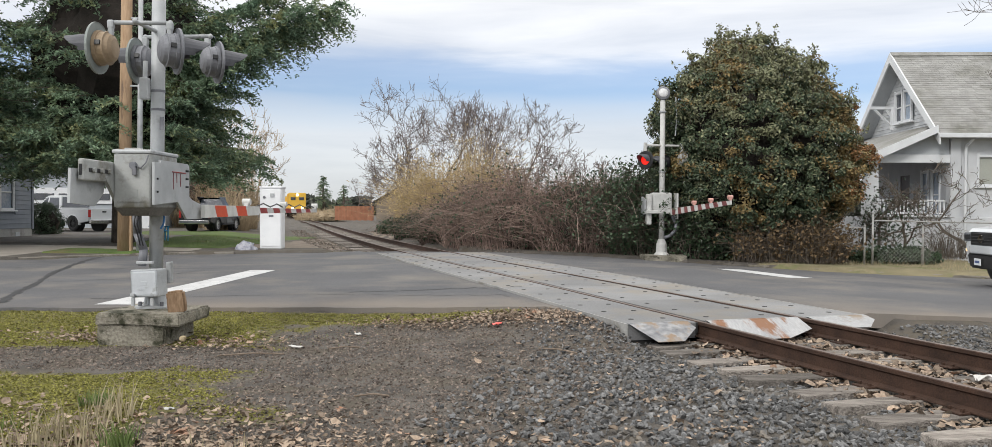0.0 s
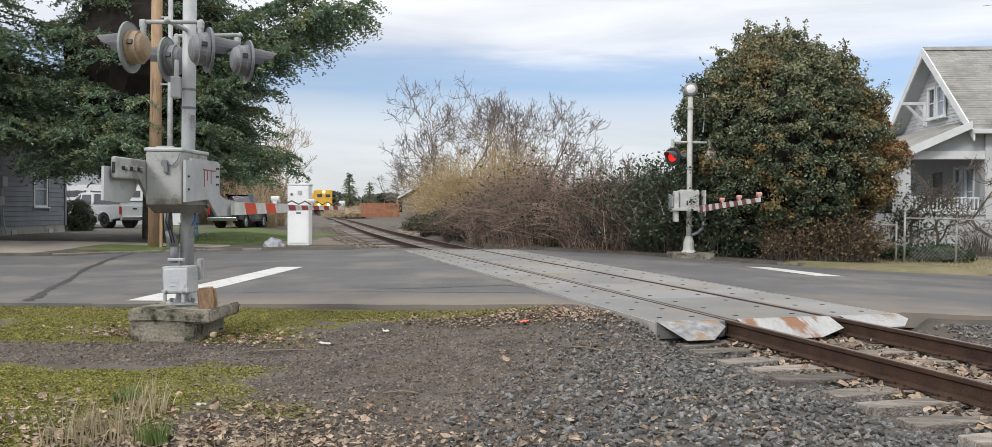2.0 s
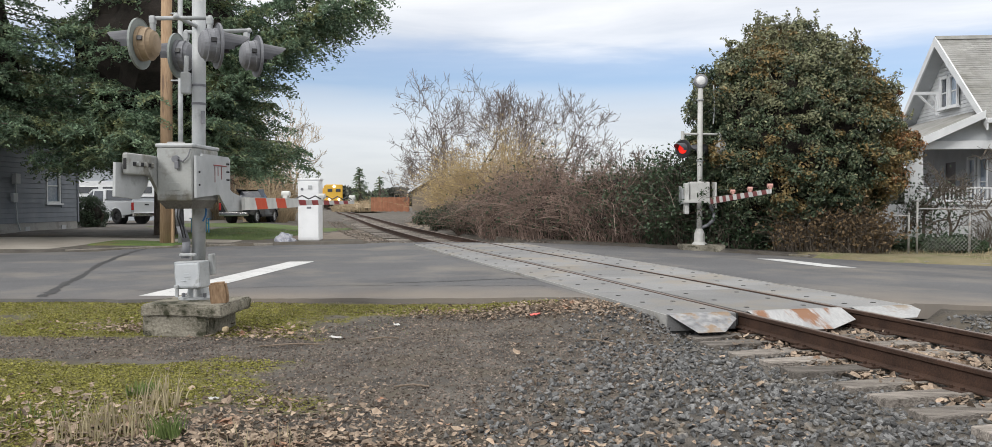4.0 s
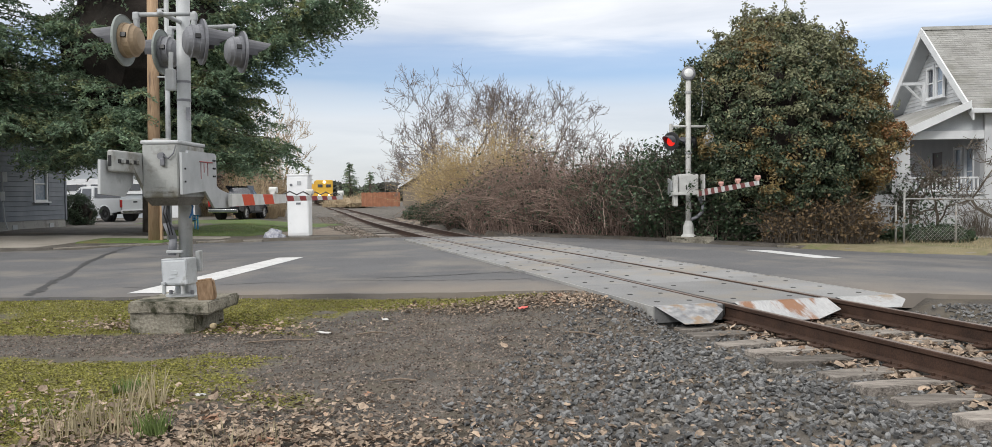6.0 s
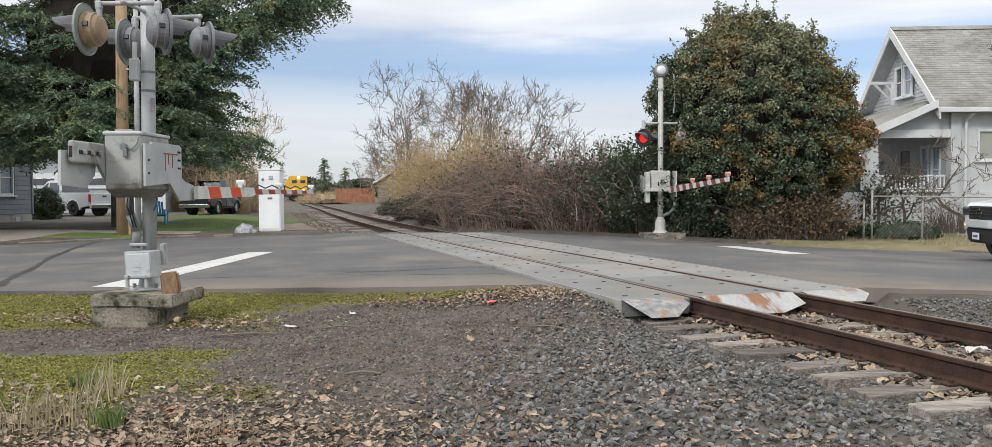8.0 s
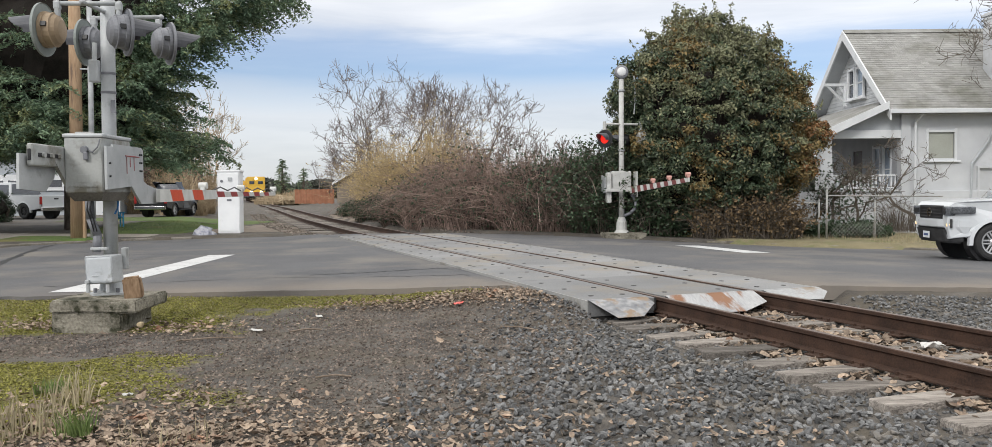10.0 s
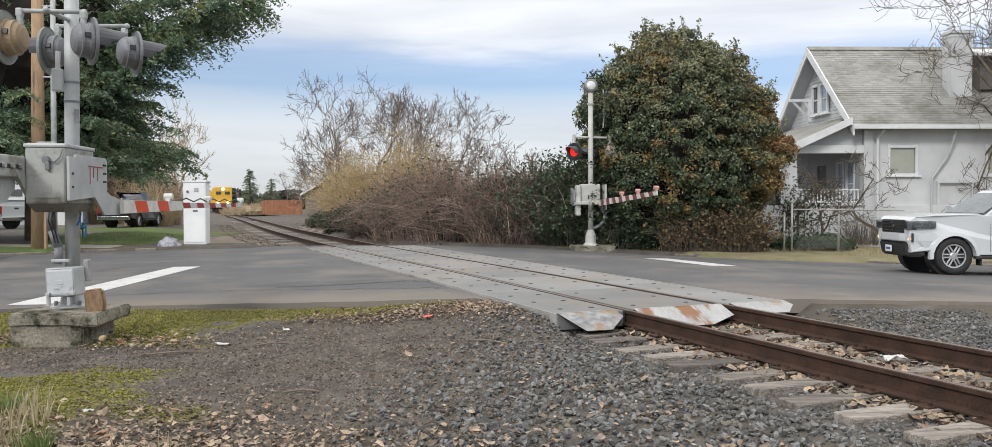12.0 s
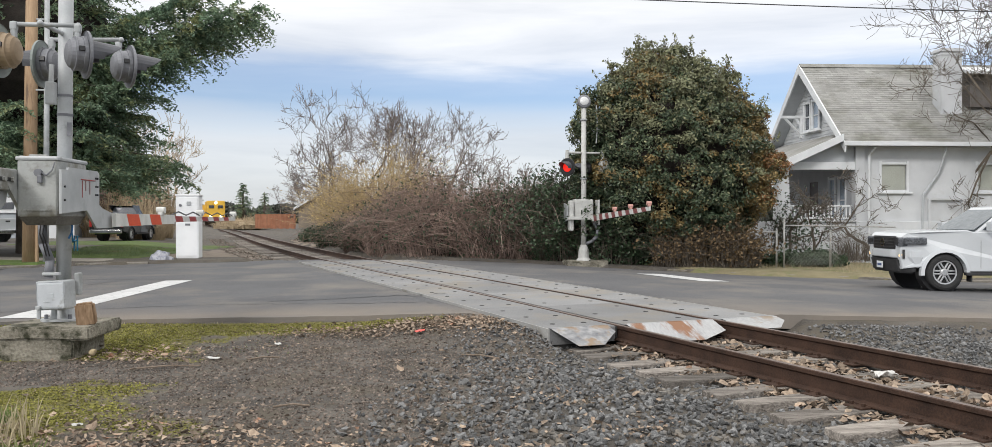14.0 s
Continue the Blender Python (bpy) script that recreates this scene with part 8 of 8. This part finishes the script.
mid_track = [(*track_at(yy, 0.0)[0][:2], 0.34, 0.3, 300) for yy in np.arange(5.0, 10.1, 0.5)]
left_track = [(*track_at(yy, -0.98)[0][:2], 0.13, 0.25, 80) for yy in np.arange(5.2, 10.0, 0.5)]
litter("leaf_litter", mid_track + left_track, "dead brown leaves between the rails and ties", 301, 0.085)
litter("leaf_litter", [(0.55, 11.2, 0.5, 0.28, 1000), (-0.6, 11.3, 0.7, 0.25, 850), (1.0, 10.5, 0.35, 0.35, 320)], "dead brown leaves beside the crossing deck", 302, 0.055)
litter("leaf_litter", [(-2.3, 5.1, 0.75, 0.5, 1900), (-3.0, 5.6, 0.8, 0.6, 900), (-1.4, 5.1, 0.6, 0.45, 1200), (-0.2, 5.3, 0.8, 0.5, 420), (-2.2, 6.3, 0.6, 0.4, 260), (-4.3, 6.6, 0.9, 0.8, 130), (-0.7, 4.9, 0.7, 0.4, 120)], "dead brown leaves over moss and grass", 303, 0.055)
litter("leaf_litter", [(-4.95, 10.1, 0.3, 0.22, 330), (-3.2, 9.7, 0.35, 0.25, 330), (-2.6, 10.2, 0.6, 0.3, 120), (-5.6, 10.3, 0.5, 0.3, 120)], "dead brown leaves heaped round the footing", 304, 0.055)
litter("leaf_litter", [(1.6, 6.0, 0.25, 0.2, 60), (1.3, 7.2, 0.3, 0.2, 40), (2.0, 5.2, 0.35, 0.2, 50), (1.2, 7.5, 1.0, 1.7, 170)], "reddish dead leaves caught in the ballast", 305, 0.06)

blades("grass_tufts", (-3.36, -3.14), (6.6, 6.82), 150, 0.11, GREEN_BLADE, "green grass tuft among moss and leaves", 311)
blades("grass_tufts", (-2.56, -2.36), (5.3, 5.52), 110, 0.18, GREEN_BLADE, "green grass tuft among dead leaves", 312)
blades("grass_tufts", (-3.9, -3.3), (5.6, 6.2), 70, 0.09, GREEN_BLADE, "thin green grass among moss and leaves", 313)
blades("dry_grass_stalks", (-3.15, -2.65), (5.2, 5.8), 120, 0.24, STRAW, "pale dry grass stalks among dead leaves", 314)
blades("dry_grass_stalks", (-3.05, -2.75), (6.05, 6.4), 60, 0.26, STRAW, "pale dry grass stalks among dead leaves", 317)
blades("dry_grass_stalks", (-2.2, -1.5), (5.0, 5.5), 60, 0.13, STRAW, "short dry grass stalks among dead leaves", 318)
blades("verge_grass", (-8, 0.2), (11.2, 11.95), 900, 0.035, STRAW, "short dry grass along the road's edge", 315)
blades("verge_grass", (-8, -1.5), (9.6, 11.9), 900, 0.03, GREEN_BLADE, "short green grass among the moss", 316)

# litter and odd bits
RED_PLASTIC = material("red_plastic", (0.6, 0.08, 0.06), (0.75, 0.15, 0.12), 9, 0.5)
PAPER = material("white_scrap", (0.45, 0.44, 0.42), (0.6, 0.59, 0.57), 9, 0.7, 0, 0.2, 30)
STICK = material("stick_bark", (0.12, 0.09, 0.065), (0.24, 0.19, 0.15), 9, 0.9, 0, 0.3, 30)


def crumple(name, at, size, mat_, label, cat, seed):
    bm = bmesh.new()
    bmesh.ops.create_grid(bm, x_segments=7, y_segments=6, size=1)
    for v in bm.verts:
        q = noise.noise_vector(v.co * 1.8 + Vector((seed, seed, 0)))
        v.co = Vector((v.co.x * size[0] + q.x * size[0] * 0.3, v.co.y * size[1] + q.y * size[1] * 0.3, size[2] * (0.6 + q.z)))
    ex = bmesh.ops.extrude_face_region(bm, geom=bm.faces[:])
    for g in ex["geom"]:
        if isinstance(g, bmesh.types.BMVert):
            g.co.z += 0.004
    bmesh.ops.recalc_face_normals(bm, faces=bm.faces)
    z = float(ground_z(at[0], at[1]))
    return solid(name, bm, mat_, label, cat, m=pose(at[0], at[1], z + at[2], 0, 0, seed * 37))


crumple("red_scrap", (0.02, 10.75, 0.03), (0.1, 0.045, 0.02), RED_PLASTIC, "bright red plastic scrap on the gravel", "scrap", 2)
crumple("white_scrap", (-1.75, 10.5, 0.02), (0.06, 0.035, 0.015), PAPER, "white paper scrap on the gravel", "scrap", 3)
crumple("white_scrap", (-2.3, 9.5, 0.02), (0.09, 0.025, 0.015), PAPER, "white paper scrap on the path", "scrap", 4)
p = track_at(7.3, 0.35)[0]
crumple("white_scrap", (p.x, p.y, 0.07), (0.11, 0.07, 0.05), PAPER, "crumpled white scrap between the rails", "scrap", 5)
crumple("white_scrap", (-2.55, 6.45, 0.03), (0.035, 0.03, 0.015), PAPER, "small white scrap among dead leaves", "scrap", 6)
for i, (x, y_, a, ln) in enumerate(((-3.0, 8.9, 12, 0.7), (-1.9, 9.4, 20, 0.35), (0.5, 9.4, -35, 0.5), (-1.2, 7.0, 5, 0.3))):
    bm = bmesh.new()
    z = float(ground_z(x, y_)) + 0.02
    d = Vector((math.cos(radians(a)), math.sin(radians(a)), 0))
    tube(bm, [Vector((0, 0, 0)), d * ln * 0.5 + Vector((0.01, 0.02, 0.015)), d * ln], 0.009, 6)
    solid("stick", bm, STICK, "thin fallen stick on the gravel", "stick", m=pose(x, y_, z))

# tar-filled cracks in the road
TAR = material("tar_line", (0.03, 0.03, 0.032), (0.055, 0.055, 0.058), 6, 0.7, 0, 0.1, 60)


def crack(pts, width, seed):
    rng = np.random.default_rng(seed)
    v, f = [], []
    n = 60
    pts = np.array(pts, float)
    tt = np.linspace(0, len(pts) - 1, n)
    xs = np.interp(tt, range(len(pts)), pts[:, 0]) + 0.03 * rng.normal(size=n)
    ys = np.interp(tt, range(len(pts)), pts[:, 1]) + 0.04 * rng.normal(size=n)
    dx, dy_ = np.gradient(xs), np.gradient(ys)
    q = np.hypot(dx, dy_)
    for a, b, c, d, e in zip(xs, ys, -dy_ / q, dx / q, rng.uniform(0.5, 1.3, n) * width / 2):
        for s in (-1, 1):
            X_, Y_ = a + s * c * e, b + s * d * e
            v.append((X_, Y_, float(road_z(X_, Y_)) + 0.005))
    for i in range(n - 1):
        f.append((2 * i, 2 * i + 1, 2 * i + 3, 2 * i + 2))
    return tagged(cloud("tar_seam", v, f, TAR), "dark tar seam across the asphalt", "road seam", kind="structure")


crack([(-7.45, 12.2), (-7.7, 12.82), (-8.3, 14.37), (-8.74, 15.54), (-10.05, 18.76), (-10.48, 19.94), (-11.57, 23.1), (-12.09, 25.28)], 0.15, 401)
crack([(-2.5, 14.2), (-1.0, 14.6), (0.4, 14.9)], 0.05, 402)
crack([(3.5, 23.9), (7.5, 21.4), (12, 20.2)], 0.05, 403)
crack([(-12, 20.4), (-7, 20.1), (-2.0, 19.6)], 0.035, 404)
crack([(-6.5, 13.2), (-3.0, 13.9), (0.2, 13.5)], 0.03, 405)
crack([(-9.5, 16.0), (-7.6, 17.2), (-6.9, 19.5)], 0.03, 406)
